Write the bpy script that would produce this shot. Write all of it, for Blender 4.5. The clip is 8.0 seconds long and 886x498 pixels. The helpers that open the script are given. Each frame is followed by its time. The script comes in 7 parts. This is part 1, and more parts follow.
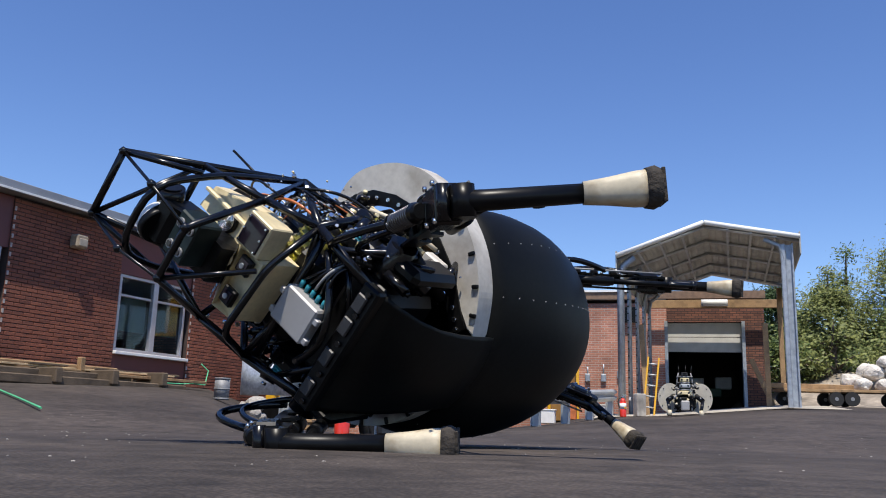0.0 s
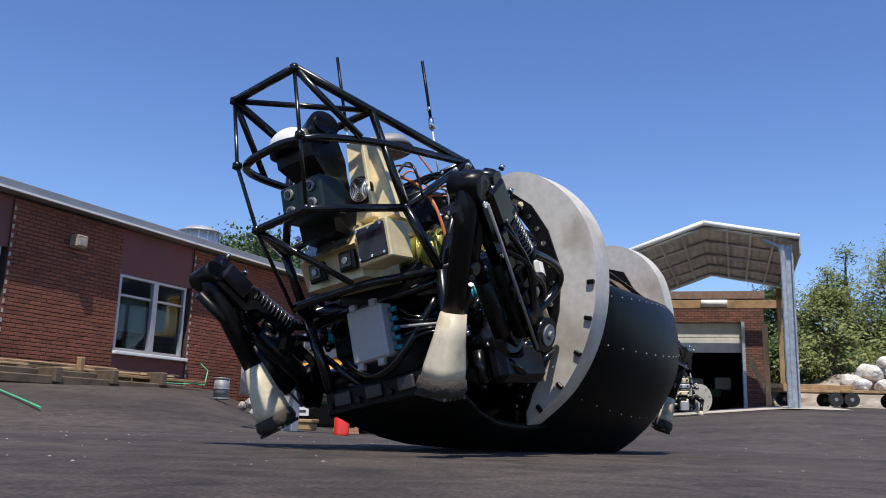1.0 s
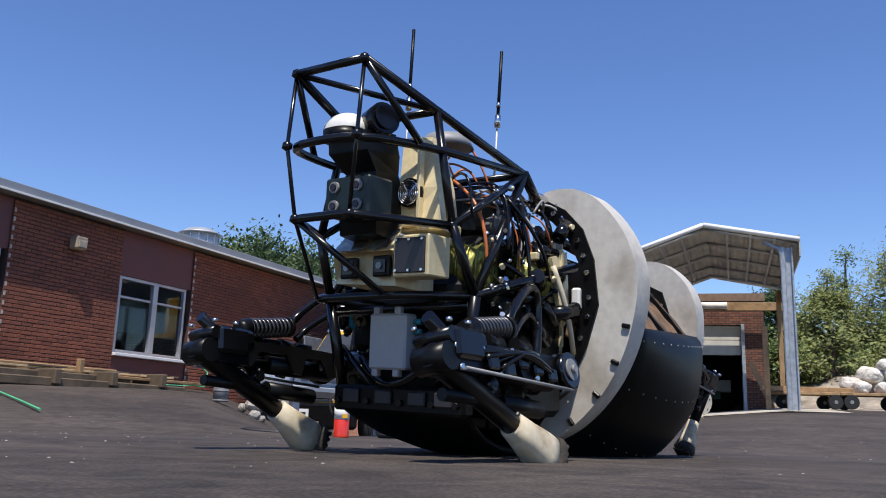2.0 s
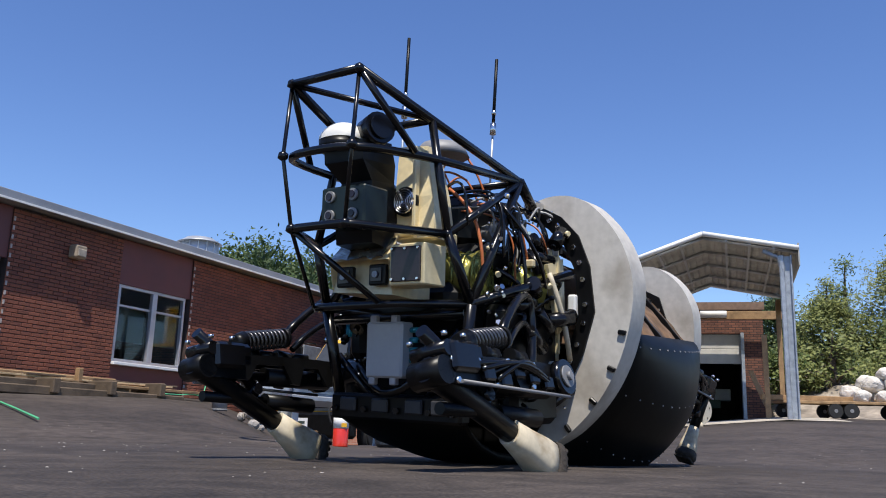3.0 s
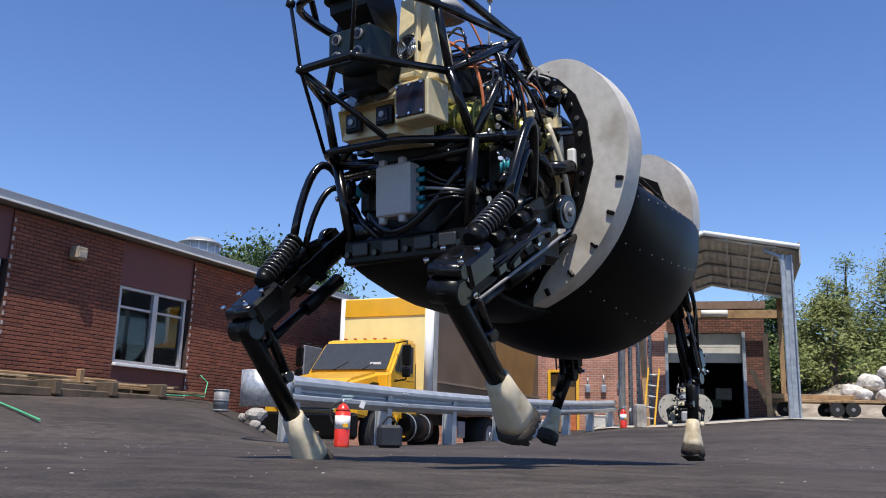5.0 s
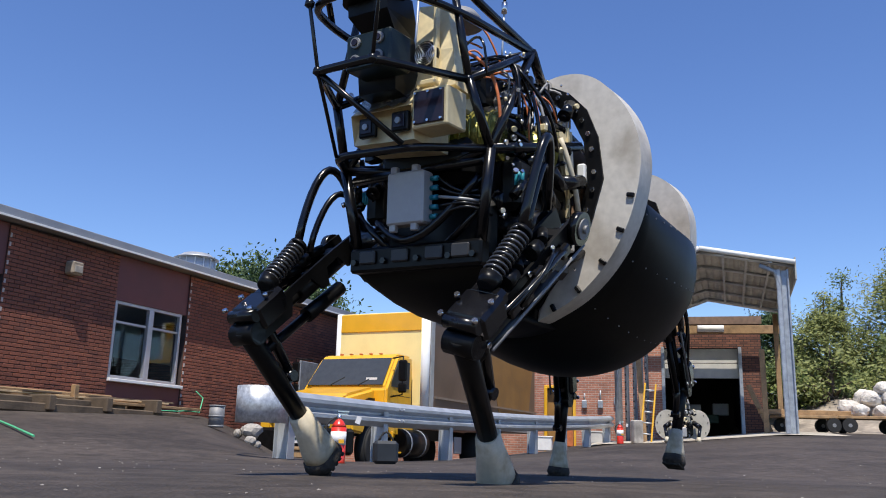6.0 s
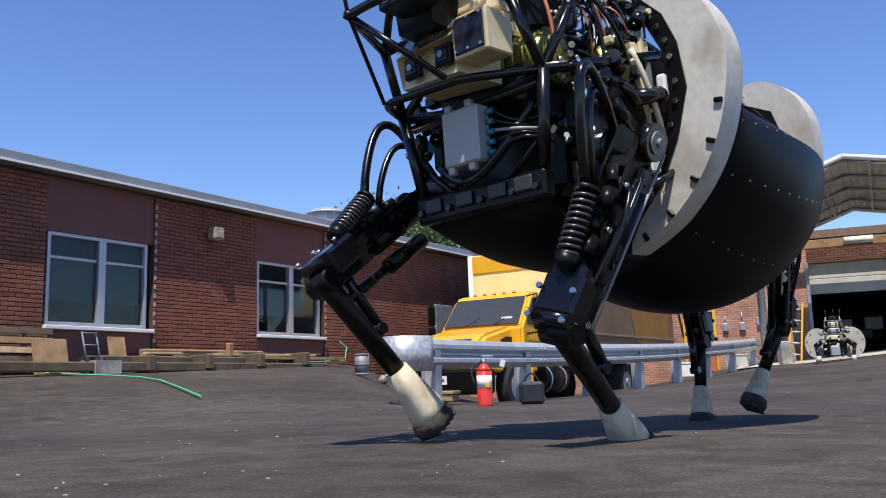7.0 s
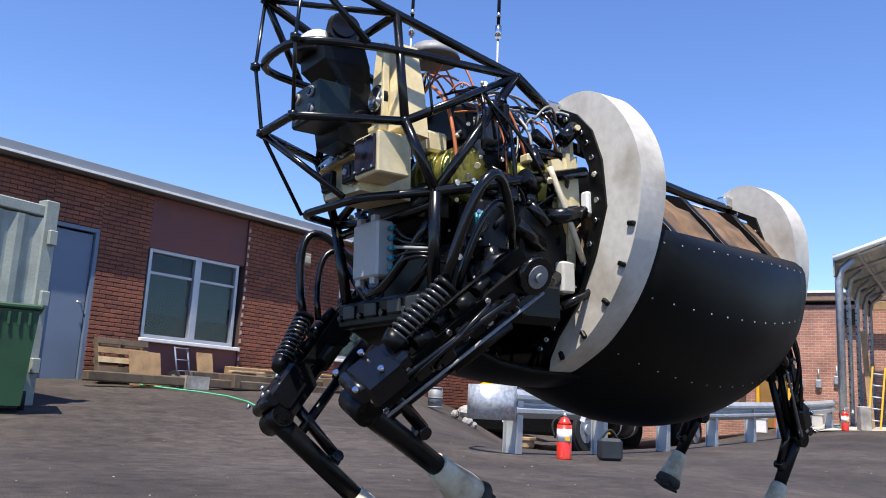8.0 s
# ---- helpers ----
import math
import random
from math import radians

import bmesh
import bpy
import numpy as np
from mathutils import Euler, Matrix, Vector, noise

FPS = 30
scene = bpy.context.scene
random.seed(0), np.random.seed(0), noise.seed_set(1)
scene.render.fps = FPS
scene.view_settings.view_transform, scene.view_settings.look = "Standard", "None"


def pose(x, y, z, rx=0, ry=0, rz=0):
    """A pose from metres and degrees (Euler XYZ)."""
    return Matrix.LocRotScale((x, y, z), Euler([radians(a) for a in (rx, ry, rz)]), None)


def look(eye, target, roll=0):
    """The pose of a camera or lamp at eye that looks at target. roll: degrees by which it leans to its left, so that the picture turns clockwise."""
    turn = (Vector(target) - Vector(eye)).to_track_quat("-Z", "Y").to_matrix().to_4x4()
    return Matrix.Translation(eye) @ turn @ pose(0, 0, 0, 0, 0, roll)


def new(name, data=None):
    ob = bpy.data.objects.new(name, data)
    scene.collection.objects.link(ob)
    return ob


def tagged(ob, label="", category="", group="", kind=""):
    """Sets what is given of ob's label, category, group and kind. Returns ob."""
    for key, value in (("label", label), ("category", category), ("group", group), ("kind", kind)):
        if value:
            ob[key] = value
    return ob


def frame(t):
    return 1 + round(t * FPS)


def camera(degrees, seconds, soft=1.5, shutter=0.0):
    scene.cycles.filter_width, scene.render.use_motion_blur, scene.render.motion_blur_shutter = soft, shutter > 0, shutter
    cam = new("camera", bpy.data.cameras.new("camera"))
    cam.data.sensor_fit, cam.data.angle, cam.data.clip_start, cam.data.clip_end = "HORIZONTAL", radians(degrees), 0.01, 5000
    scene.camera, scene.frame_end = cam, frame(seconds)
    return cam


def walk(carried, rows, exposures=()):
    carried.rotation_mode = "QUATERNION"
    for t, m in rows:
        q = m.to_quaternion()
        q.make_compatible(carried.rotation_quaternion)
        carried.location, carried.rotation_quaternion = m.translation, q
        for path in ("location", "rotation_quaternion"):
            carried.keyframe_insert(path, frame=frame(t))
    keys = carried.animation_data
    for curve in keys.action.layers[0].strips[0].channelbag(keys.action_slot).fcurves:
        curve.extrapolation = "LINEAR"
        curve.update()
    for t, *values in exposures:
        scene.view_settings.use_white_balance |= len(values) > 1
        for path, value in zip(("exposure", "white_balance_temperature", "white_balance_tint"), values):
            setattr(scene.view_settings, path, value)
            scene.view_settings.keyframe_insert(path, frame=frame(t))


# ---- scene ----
CAM_ROWS = [
    (0, 0, 0, 0, 101.63, -1.66, -0.34),
    (1.5, 0, 0, 0, 101.66, -1.74, -0.38),
    (2.8, 0, 0, 0, 102.23, -1.79, -0.4),
    (3, 0, 0, 0, 102.37, -1.74, -0.43),
    (3.5, 0, 0, 0, 102.65, -1.76, -0.38),
    (4, 0, 0, 0, 102.65, -1.77, -0.38),
    (4.5, 0, 0, 0, 102.39, -1.68, -0.33),
    (4.7, 0, 0, 0, 102.26, -1.65, -0.31),
    (5.8, 0, 0, 0, 103.13, -1.32, -0.52),
    (6, 0, 0, 0, 103.4, -1.54, -0.59),
    (6.2, 0, 0, 0, 103.86, -1.84, -0.7),
    (6.5, 0, 0, 0, 103.468, -1.475, 0.668),
    (6.7, -0.047, 0.009, 0.002, 101.926, 0.602, 5.007),
    (6.9, -0.069, 0.022, 0.048, 99.655, 2.299, 7.847),
    (7, -0.086, 0.016, 0.076, 99.09, 1.718, 8.481),
    (7.1, -0.118, -0.025, 0.108, 98.996, 0.346, 8.768),
    (7.2, -0.155, -0.041, 0.147, 99.095, -0.443, 9.333),
    (7.3, -0.187, -0.073, 0.168, 99.54, -0.741, 10.104),
    (7.5, -0.177, -0.136, 0.236, 100.143, -1.339, 11.084),
    (7.7, -0.177, -0.19, 0.259, 100.705, -1.726, 10.893),
    (8, -0.268, -0.353, 0.294, 100.603, -2.963, 12.296),
]
BODY_ROWS = [
    (0, -0.273, 3.22, 0.483, 50.154, 6.377, -121.78),
    (0.3, -0.255, 3.209, 0.483, 49.354, 5.928, -121.04),
    (0.5, -0.21, 3.177, 0.484, 44.405, 6.075, -121.313),
    (0.7, -0.112, 3.119, 0.494, 33.93, 6.2, -124.52),
    (0.9, 0.011, 2.997, 0.459, 20.56, 4, -123.61),
    (1, 0.085, 2.921, 0.438, 11.59, 4.24, -124.89),
    (1.2, 0.225, 2.815, 0.433, -6.71, 2.5, -124.65),
    (1.5, 0.29, 2.753, 0.406, -12.81, 1.56, -124.26),
    (1.7, 0.211, 2.814, 0.412, -4.737, 2.815, -125.209),
    (2.8, 0.169, 2.847, 0.416, -0.39, 3.49, -125.72),
    (3, 0.177, 2.843, 0.421, -2, 3.73, -125.63),
    (3.5, 0.163, 2.841, 0.42, -0.38, 4.23, -125.78),
    (4, 0.188, 2.877, 0.619, -1.05, 3.58, -126.71),
    (4.2, 0.197, 2.889, 0.715, -0.88, 3.52, -126.51),
    (4.5, 0.19, 2.876, 0.824, 0.03, 3.67, -126.15),
    (4.7, 0.178, 2.861, 0.879, -0.48, 4.63, -126.44),
    (5.1, 0.179, 2.859, 0.901, -0.66, 4.489, -126.191),
    (5.45, 0.18, 2.858, 0.915, -0.84, 4.348, -125.942),
    (5.8, 0.181, 2.856, 0.925, -1.08, 4.16, -125.61),
    (6, 0.211, 2.824, 0.899, -1.87, 3.55, -123.84),
    (6.2, 0.222, 2.796, 0.918, -1.27, 3.99, -123.52),
    (6.5, 0.194, 2.736, 0.93, -0.26, 4.15, -124.94),
    (6.7, 0.12, 2.689, 0.923, -0.55, 2.74, -125.74),
    (6.9, 0.047, 2.687, 0.901, -0.62, 2.15, -126.51),
    (7, -0.011, 2.671, 0.915, 0.7, 2.77, -126.48),
    (7.2, -0.183, 2.572, 0.9, 1.45, 2.42, -127.01),
    (7.5, -0.312, 2.423, 0.902, -2.78, 2.39, -127.66),
    (7.7, -0.399, 2.358, 0.883, -1.65, 3.28, -128.3),
    (8, -0.616, 2.29, 0.887, 1.45, 2.19, -131.35),
]
LEG_FL = [
    (0, 42, -42, 29), (0.3, 40, -44, 26), (0.5, 38, -50, 29), (0.7, -7, -99, 23), (0.9, -22, -123, -3),
    (1, -23, -131, 3), (1.2, -2, -124, 26), (1.5, 7, -114, 44), (1.75, 13, -95, 60), (2.8, 14, -92, 62),
    (3, 15, -92, 63), (3.5, 12, -91, 65), (4, 9, -75, 56), (4.2, 7, -69, 50), (4.5, 4, -59, 43),
    (4.7, 6, -56, 40), (5.1, -11, -61, 50), (5.45, -15, -47, 41), (5.8, -11, -61, 50), (6, -13, -47, 42),
    (6.2, -15, -47, 41), (6.5, -17, -54, 54), (6.7, -12, -40, 43), (6.9, -12, -35, 51), (7, -14, -25, 51),
    (7.2, -13, -35, 63), (7.5, -19, -36, 43), (7.7, -12, -36, 51), (8, -24, -45, 59),
]
LEG_FR = [
    (0, 38, -54, 27), (0.3, 3, -112, 54), (0.5, -14, -113, 61), (0.7, 19, -131, 23), (0.9, 13, -133, 21),
    (1, 9, -135, 18), (1.2, -4, -117, 36), (1.5, -14, -93, 64), (1.75, 7, -94, 59), (2.8, 10, -94, 58),
    (3, 10, -92, 60), (3.5, 7, -94, 60), (4, 3, -77, 51), (4.2, 2, -71, 45), (4.5, 2, -62, 40),
    (4.7, 3, -58, 37), (5.1, 2, -52, 35), (5.45, 17, -55, 53), (5.8, 2, -52, 35), (6, 2, -53, 44),
    (6.2, 17, -55, 53), (6.5, 20, -38, 41), (6.7, 22, -28, 47), (6.9, 22, -53, 52), (7, 14, -57, 36),
    (7.2, 11, -35, 46), (7.5, 15, -20, 55), (7.7, 22, -65, 37), (8, 19, -40, 44),
]
LEG_RL = [
    (0, 34, 35, 11), (0.3, 33, 35, 11), (0.5, 27, 37, 14), (0.7, -12, 56, 7), (0.9, -30, 77, -9),
    (1.2, -17, 76, -28), (1.5, -14, 83, -28), (1.75, -13, 78, -27), (2.8, -13, 77, -27), (3, -11, 77, -27),
    (3.5, -11, 76, -27), (4, -8, 58, -26), (4.2, -5, 48, -26), (4.5, -2, 32, -22), (4.7, 1, 19, -18),
    (5.1, 3, 17, -21), (5.45, -13, 30, -27), (5.8, 3, 17, -21), (6, -2, 28, -20), (6.2, -13, 30, -27),
    (6.5, -10, 18, -26), (6.7, -6, 4, -26), (6.9, -18, 33, -30), (7, -15, 13, -28), (7.2, -10, 6, -27),
    (7.5, -8, 22, -24), (7.7, -16, 28, -29), (8, -8, 25, -28),
]
LEG_RR = [
    (0, 7, 44, -20), (0.3, -20, 68, -48), (0.5, -27, 66, -57), (1.2, -10, 60, -40), (2.8, -22, 72, -34), (3.5, -24, 66, -33),
    (4, -30, 39, -28), (4.2, -25, 30, -28), (4.5, -19, 15, -27), (4.7, -10, -3, -26), (5.1, -10, 24, -27),
    (5.45, 0, -2, -11), (5.8, -10, 24, -27), (6, -3, 11, -6), (6.2, 0, -2, -11), (6.5, -10, 27, -26),
    (6.7, -1, 12, -16), (6.9, 2, 11, -26), (7, 5, 1, -19), (7.2, -7, 38, -17), (7.5, 4, 4, -27),
    (7.7, -2, 23, -20), (8, -14, 38, -28),
]
FRONT_HIP, FRONT_THIGH, FRONT_SHANK = (0.36, 0.4, -0.235), 0.53, 0.48
REAR_HIP, REAR_THIGH, REAR_SHANK = (-0.95, 0.24, -0.15), 0.6, 0.3
cam = camera(55.2, 8.0, soft=1.0)
walk(cam, [(t, pose(*p)) for t, *p in CAM_ROWS], [(0, 0.58), (3, 0.62), (6.4, 0.66), (7.2, 0.80), (7.6, 0.96), (8, 1.06)])

# ---- world, sun, exposure ----
SUN_TO = Vector((-0.01, -0.41, 0.89)).normalized()
world = bpy.data.worlds.new("sky")
scene.world = world
world.use_nodes = True
_wn, _wl = world.node_tree.nodes, world.node_tree.links
_sky = _wn.new("ShaderNodeTexSky")
_sky.sky_type, _sky.sun_disc = "NISHITA", False
_sky.sun_elevation = math.asin(SUN_TO.z)
_sky.sun_rotation = math.atan2(SUN_TO.x, SUN_TO.y)
_sky.altitude, _sky.air_density, _sky.dust_density, _sky.ozone_density = 60, 1.0, 0.0, 4.5
_wn["Background"].inputs["Strength"].default_value = 0.108
_hs = _wn.new("ShaderNodeHueSaturation")
_hs.inputs["Saturation"].default_value = 1.13
_hs.inputs["Hue"].default_value = 0.512
_wl.new(_sky.outputs["Color"], _hs.inputs["Color"])
_wl.new(_hs.outputs["Color"], _wn["Background"].inputs["Color"])
_sun = bpy.data.lights.new("sun", "SUN")
_sun.energy, _sun.angle, _sun.color = 3.8, radians(0.53), (1.0, 0.935, 0.83)
sun = new("sun", _sun)
sun.matrix_world = look(SUN_TO * 60, (0, 0, 0))
scene.view_settings.exposure = 0.58


# ---- materials ----
def mat(name, color, rough=0.6, metal=0.0, var=0.25, scale=8.0, bump=0.0, bscale=60.0, spec=0.5, dirt=None, coat=0.0):
    """A plain surface with variation at two scales, optional dirt colour and relief."""
    m = bpy.data.materials.new(name)
    m.use_nodes = True
    nt = m.node_tree
    n, l = nt.nodes, nt.links
    b = n["Principled BSDF"]
    tc = n.new("ShaderNodeTexCoord")
    big, fine = n.new("ShaderNodeTexNoise"), n.new("ShaderNodeTexNoise")
    big.inputs["Scale"].default_value, big.inputs["Detail"].default_value = scale, 6
    fine.inputs["Scale"].default_value, fine.inputs["Detail"].default_value = bscale, 4
    for t in (big, fine):
        l.new(tc.outputs["Object"], t.inputs["Vector"])
    mix = n.new("ShaderNodeMix")
    mix.data_type = "RGBA"
    dark = dirt or tuple(c * (1 - var) for c in color)
    mix.inputs[6].default_value, mix.inputs[7].default_value = (*dark, 1), (*[min(1, c * (1 + var * 0.4)) for c in color], 1)
    ramp = n.new("ShaderNodeValToRGB")
    ramp.color_ramp.elements[0].position, ramp.color_ramp.elements[1].position = (0.3, 0.62) if not dirt else (0.34, 0.5)
    l.new(big.outputs["Fac"], ramp.inputs["Fac"])
    l.new(ramp.outputs["Color"], mix.inputs[0])
    m2 = n.new("ShaderNodeMix")
    m2.data_type, m2.blend_type = "RGBA", "MULTIPLY"
    m2.inputs[0].default_value = min(1, var * 1.2)
    gr = n.new("ShaderNodeMapRange")
    gr.inputs[1].default_value, gr.inputs[2].default_value, gr.inputs[3].default_value = 0.3, 0.7, 0.45
    l.new(fine.outputs["Fac"], gr.inputs[0])
    l.new(mix.outputs[2], m2.inputs[6])
    l.new(gr.outputs[0], m2.inputs[7])
    l.new(m2.outputs[2], b.inputs["Base Color"])
    rr = n.new("ShaderNodeMapRange")
    rr.inputs[3].default_value, rr.inputs[4].default_value = max(0.03, rough - 0.12), min(1, rough + 0.15)
    l.new(big.outputs["Fac"], rr.inputs[0])
    l.new(rr.outputs[0], b.inputs["Roughness"])
    b.inputs["Metallic"].default_value = metal
    b.inputs["Specular IOR Level"].default_value = spec
    b.inputs["Coat Weight"].default_value = coat
    if bump:
        bp = n.new("ShaderNodeBump")
        bp.inputs["Strength"].default_value, bp.inputs["Distance"].default_value = bump, 0.01
        l.new(fine.outputs["Fac"], bp.inputs["Height"])
        l.new(bp.outputs[0], b.inputs["Normal"])
    return m


def brick_mat(name, c1, c2, mortar):
    m = bpy.data.materials.new(name)
    m.use_nodes = True
    n, l = m.node_tree.nodes, m.node_tree.links
    b = n["Principled BSDF"]
    tc, sep, com = n.new("ShaderNodeTexCoord"), n.new("ShaderNodeSeparateXYZ"), n.new("ShaderNodeCombineXYZ")
    br = n.new("ShaderNodeTexBrick")
    l.new(tc.outputs["Object"], sep.inputs[0])
    add = n.new("ShaderNodeMath")
    l.new(sep.outputs["X"], add.inputs[0])
    l.new(sep.outputs["Y"], add.inputs[1])
    l.new(add.outputs[0], com.inputs["X"])
    l.new(sep.outputs["Z"], com.inputs["Y"])
    l.new(com.outputs[0], br.inputs["Vector"])
    br.inputs["Scale"].default_value = 1.0
    br.inputs["Brick Width"].default_value, br.inputs["Row Height"].default_value = 0.215, 0.0765
    br.inputs["Mortar Size"].default_value = 0.010
    br.inputs["Mortar Smooth"].default_value = 0.3
    br.inputs["Bias"].default_value = -0.1
    br.inputs["Color1"].default_value, br.inputs["Color2"].default_value, br.inputs["Mortar"].default_value = (*c1, 1), (*c2, 1), (*mortar, 1)
    no = n.new("ShaderNodeTexNoise")
    no.inputs["Scale"].default_value, no.inputs["Detail"].default_value = 1.4, 8
    l.new(tc.outputs["Object"], no.inputs["Vector"])
    mr = n.new("ShaderNodeMapRange")
    mr.inputs[1].default_value, mr.inputs[2].default_value, mr.inputs[3].default_value, mr.inputs[4].default_value = 0.3, 0.7, 0.65, 1.15
    l.new(no.outputs["Fac"], mr.inputs[0])
    mx = n.new("ShaderNodeMix")
    mx.data_type, mx.blend_type = "RGBA", "MULTIPLY"
    mx.inputs[0].default_value = 1.0
    l.new(br.outputs["Color"], mx.inputs[6])
    l.new(mr.outputs[0], mx.inputs[7])
    l.new(mx.outputs[2], b.inputs["Base Color"])
    b.inputs["Roughness"].default_value = 0.85
    bp = n.new("ShaderNodeBump")
    bp.invert = True
    bp.inputs["Strength"].default_value, bp.inputs["Distance"].default_value = 0.9, 0.012
    l.new(br.outputs["Fac"], bp.inputs["Height"])
    l.new(bp.outputs[0], b.inputs["Normal"])
    return m


def asphalt_mat():
    m = bpy.data.materials.new("asphalt")
    m.use_nodes = True
    n, l = m.node_tree.nodes, m.node_tree.links
    b = n["Principled BSDF"]
    tc = n.new("ShaderNodeTexCoord")
    def noise_tex(scale, detail):
        t = n.new("ShaderNodeTexNoise")
        t.inputs["Scale"].default_value, t.inputs["Detail"].default_value = scale, detail
        l.new(tc.outputs["Object"], t.inputs["Vector"])
        return t
    patch, grain = noise_tex(0.5, 8), noise_tex(160, 3)
    vor = n.new("ShaderNodeTexVoronoi")
    vor.inputs["Scale"].default_value = 110
    l.new(tc.outputs["Object"], vor.inputs["Vector"])
    r1 = n.new("ShaderNodeValToRGB")
    r1.color_ramp.elements[0].color, r1.color_ramp.elements[1].color = (0.047, 0.0375, 0.0315, 1), (0.092, 0.074, 0.063, 1)
    r1.color_ramp.elements[0].position, r1.color_ramp.elements[1].position = 0.36, 0.64
    l.new(patch.outputs["Fac"], r1.inputs["Fac"])
    r2 = n.new("ShaderNodeMapRange")
    r2.inputs[1].default_value, r2.inputs[2].default_value, r2.inputs[3].default_value, r2.inputs[4].default_value = 0.0, 0.6, 1.5, 0.55
    l.new(vor.outputs["Distance"], r2.inputs[0])
    mx = n.new("ShaderNodeMix")
    mx.data_type, mx.blend_type = "RGBA", "MULTIPLY"
    mx.inputs[0].default_value = 0.8
    l.new(r1.outputs[0], mx.inputs[6])
    l.new(r2.outputs[0], mx.inputs[7])
    # tyre-worn mottling
    mot = noise_tex(7.0, 7)
    mot.inputs["Distortion"].default_value = 0.8
    rm = n.new("ShaderNodeMapRange")
    rm.inputs[1].default_value, rm.inputs[2].default_value, rm.inputs[3].default_value, rm.inputs[4].default_value = 0.32, 0.68, 0.62, 1.35
    l.new(mot.outputs["Fac"], rm.inputs[0])
    mm = n.new("ShaderNodeMix")
    mm.data_type, mm.blend_type = "RGBA", "MULTIPLY"
    mm.inputs[0].default_value = 1.0
    l.new(mx.outputs[2], mm.inputs[6])
    l.new(rm.outputs[0], mm.inputs[7])
    # thin cracks
    vc = n.new("ShaderNodeTexVoronoi")
    vc.feature = "DISTANCE_TO_EDGE"
    vc.inputs["Scale"].default_value = 0.55
    wob = n.new("ShaderNodeMix")
    wob.data_type = "RGBA"
    wob.inputs[0].default_value = 0.12
    wn = noise_tex(2.5, 5)
    l.new(tc.outputs["Object"], wob.inputs[6])
    l.new(wn.outputs["Color"], wob.inputs[7])
    l.new(wob.outputs[2], vc.inputs["Vector"])
    rc = n.new("ShaderNodeMapRange")
    rc.inputs[1].default_value, rc.inputs[2].default_value, rc.inputs[3].default_value = 0.0, 0.008, 0.78
    l.new(vc.outputs["Distance"], rc.inputs[0])
    mc = n.new("ShaderNodeMix")
    mc.data_type, mc.blend_type = "RGBA", "MULTIPLY"
    mc.inputs[0].default_value = 1.0
    l.new(mm.outputs[2], mc.inputs[6])
    l.new(rc.outputs[0], mc.inputs[7])
    # rusty stains
    st = noise_tex(1.1, 5)
    rs = n.new("ShaderNodeValToRGB")
    rs.color_ramp.elements[0].position, rs.color_ramp.elements[1].position = 0.56, 0.74
    rs.color_ramp.elements[1].color = (0.45, 0.45, 0.45, 1)
    l.new(st.outputs["Fac"], rs.inputs["Fac"])
    m3 = n.new("ShaderNodeMix")
    m3.data_type = "RGBA"
    m3.inputs[7].default_value = (0.10, 0.078, 0.062, 1)
    l.new(rs.outputs[0], m3.inputs[0])
    l.new(mc.outputs[2], m3.inputs[6])
    l.new(m3.outputs[2], b.inputs["Base Color"])
    b.inputs["Roughness"].default_value = 0.82
    b.inputs["Specular IOR Level"].default_value = 0.35
    bp = n.new("ShaderNodeBump")
    bp.inputs["Strength"].default_value, bp.inputs["Distance"].default_value = 0.5, 0.006
    l.new(vor.outputs["Distance"], bp.inputs["Height"])
    l.new(bp.outputs[0], b.inputs["Normal"])
    return m


def leaf_mat(name, c1, c2):
    m = bpy.data.materials.new(name)
    m.use_nodes = True
    n, l = m.node_tree.nodes, m.node_tree.links
    b = n["Principled BSDF"]
    g = n.new("ShaderNodeNewGeometry")
    r = n.new("ShaderNodeValToRGB")
    r.color_ramp.elements[0].color, r.color_ramp.elements[1].color = (*c1, 1), (*c2, 1)
    l.new(g.outputs["Random Per Island"], r.inputs["Fac"])
    l.new(r.outputs[0], b.inputs["Base Color"])
    b.inputs["Roughness"].default_value = 0.65
    b.inputs["Subsurface Weight"].default_value = 0.0
    tr = n.new("ShaderNodeBsdfTranslucent")
    l.new(r.outputs[0], tr.inputs["Color"])
    mix = n.new("ShaderNodeMixShader")
    mix.inputs[0].default_value = 0.25
    l.new(b.outputs[0], mix.inputs[1])
    l.new(tr.outputs[0], mix.inputs[2])
    l.new(mix.outputs[0], n["Material Output"].inputs["Surface"])
    return m


def glass_mat(name, tint, rough=0.02):
    m = bpy.data.materials.new(name)
    m.use_nodes = True
    b = m.node_tree.nodes["Principled BSDF"]
    b.inputs["Base Color"].default_value = (*tint, 1)
    b.inputs["Roughness"].default_value = rough
    b.inputs["Transmission Weight"].default_value = 1.0
    b.inputs["IOR"].default_value = 1.36
    return m


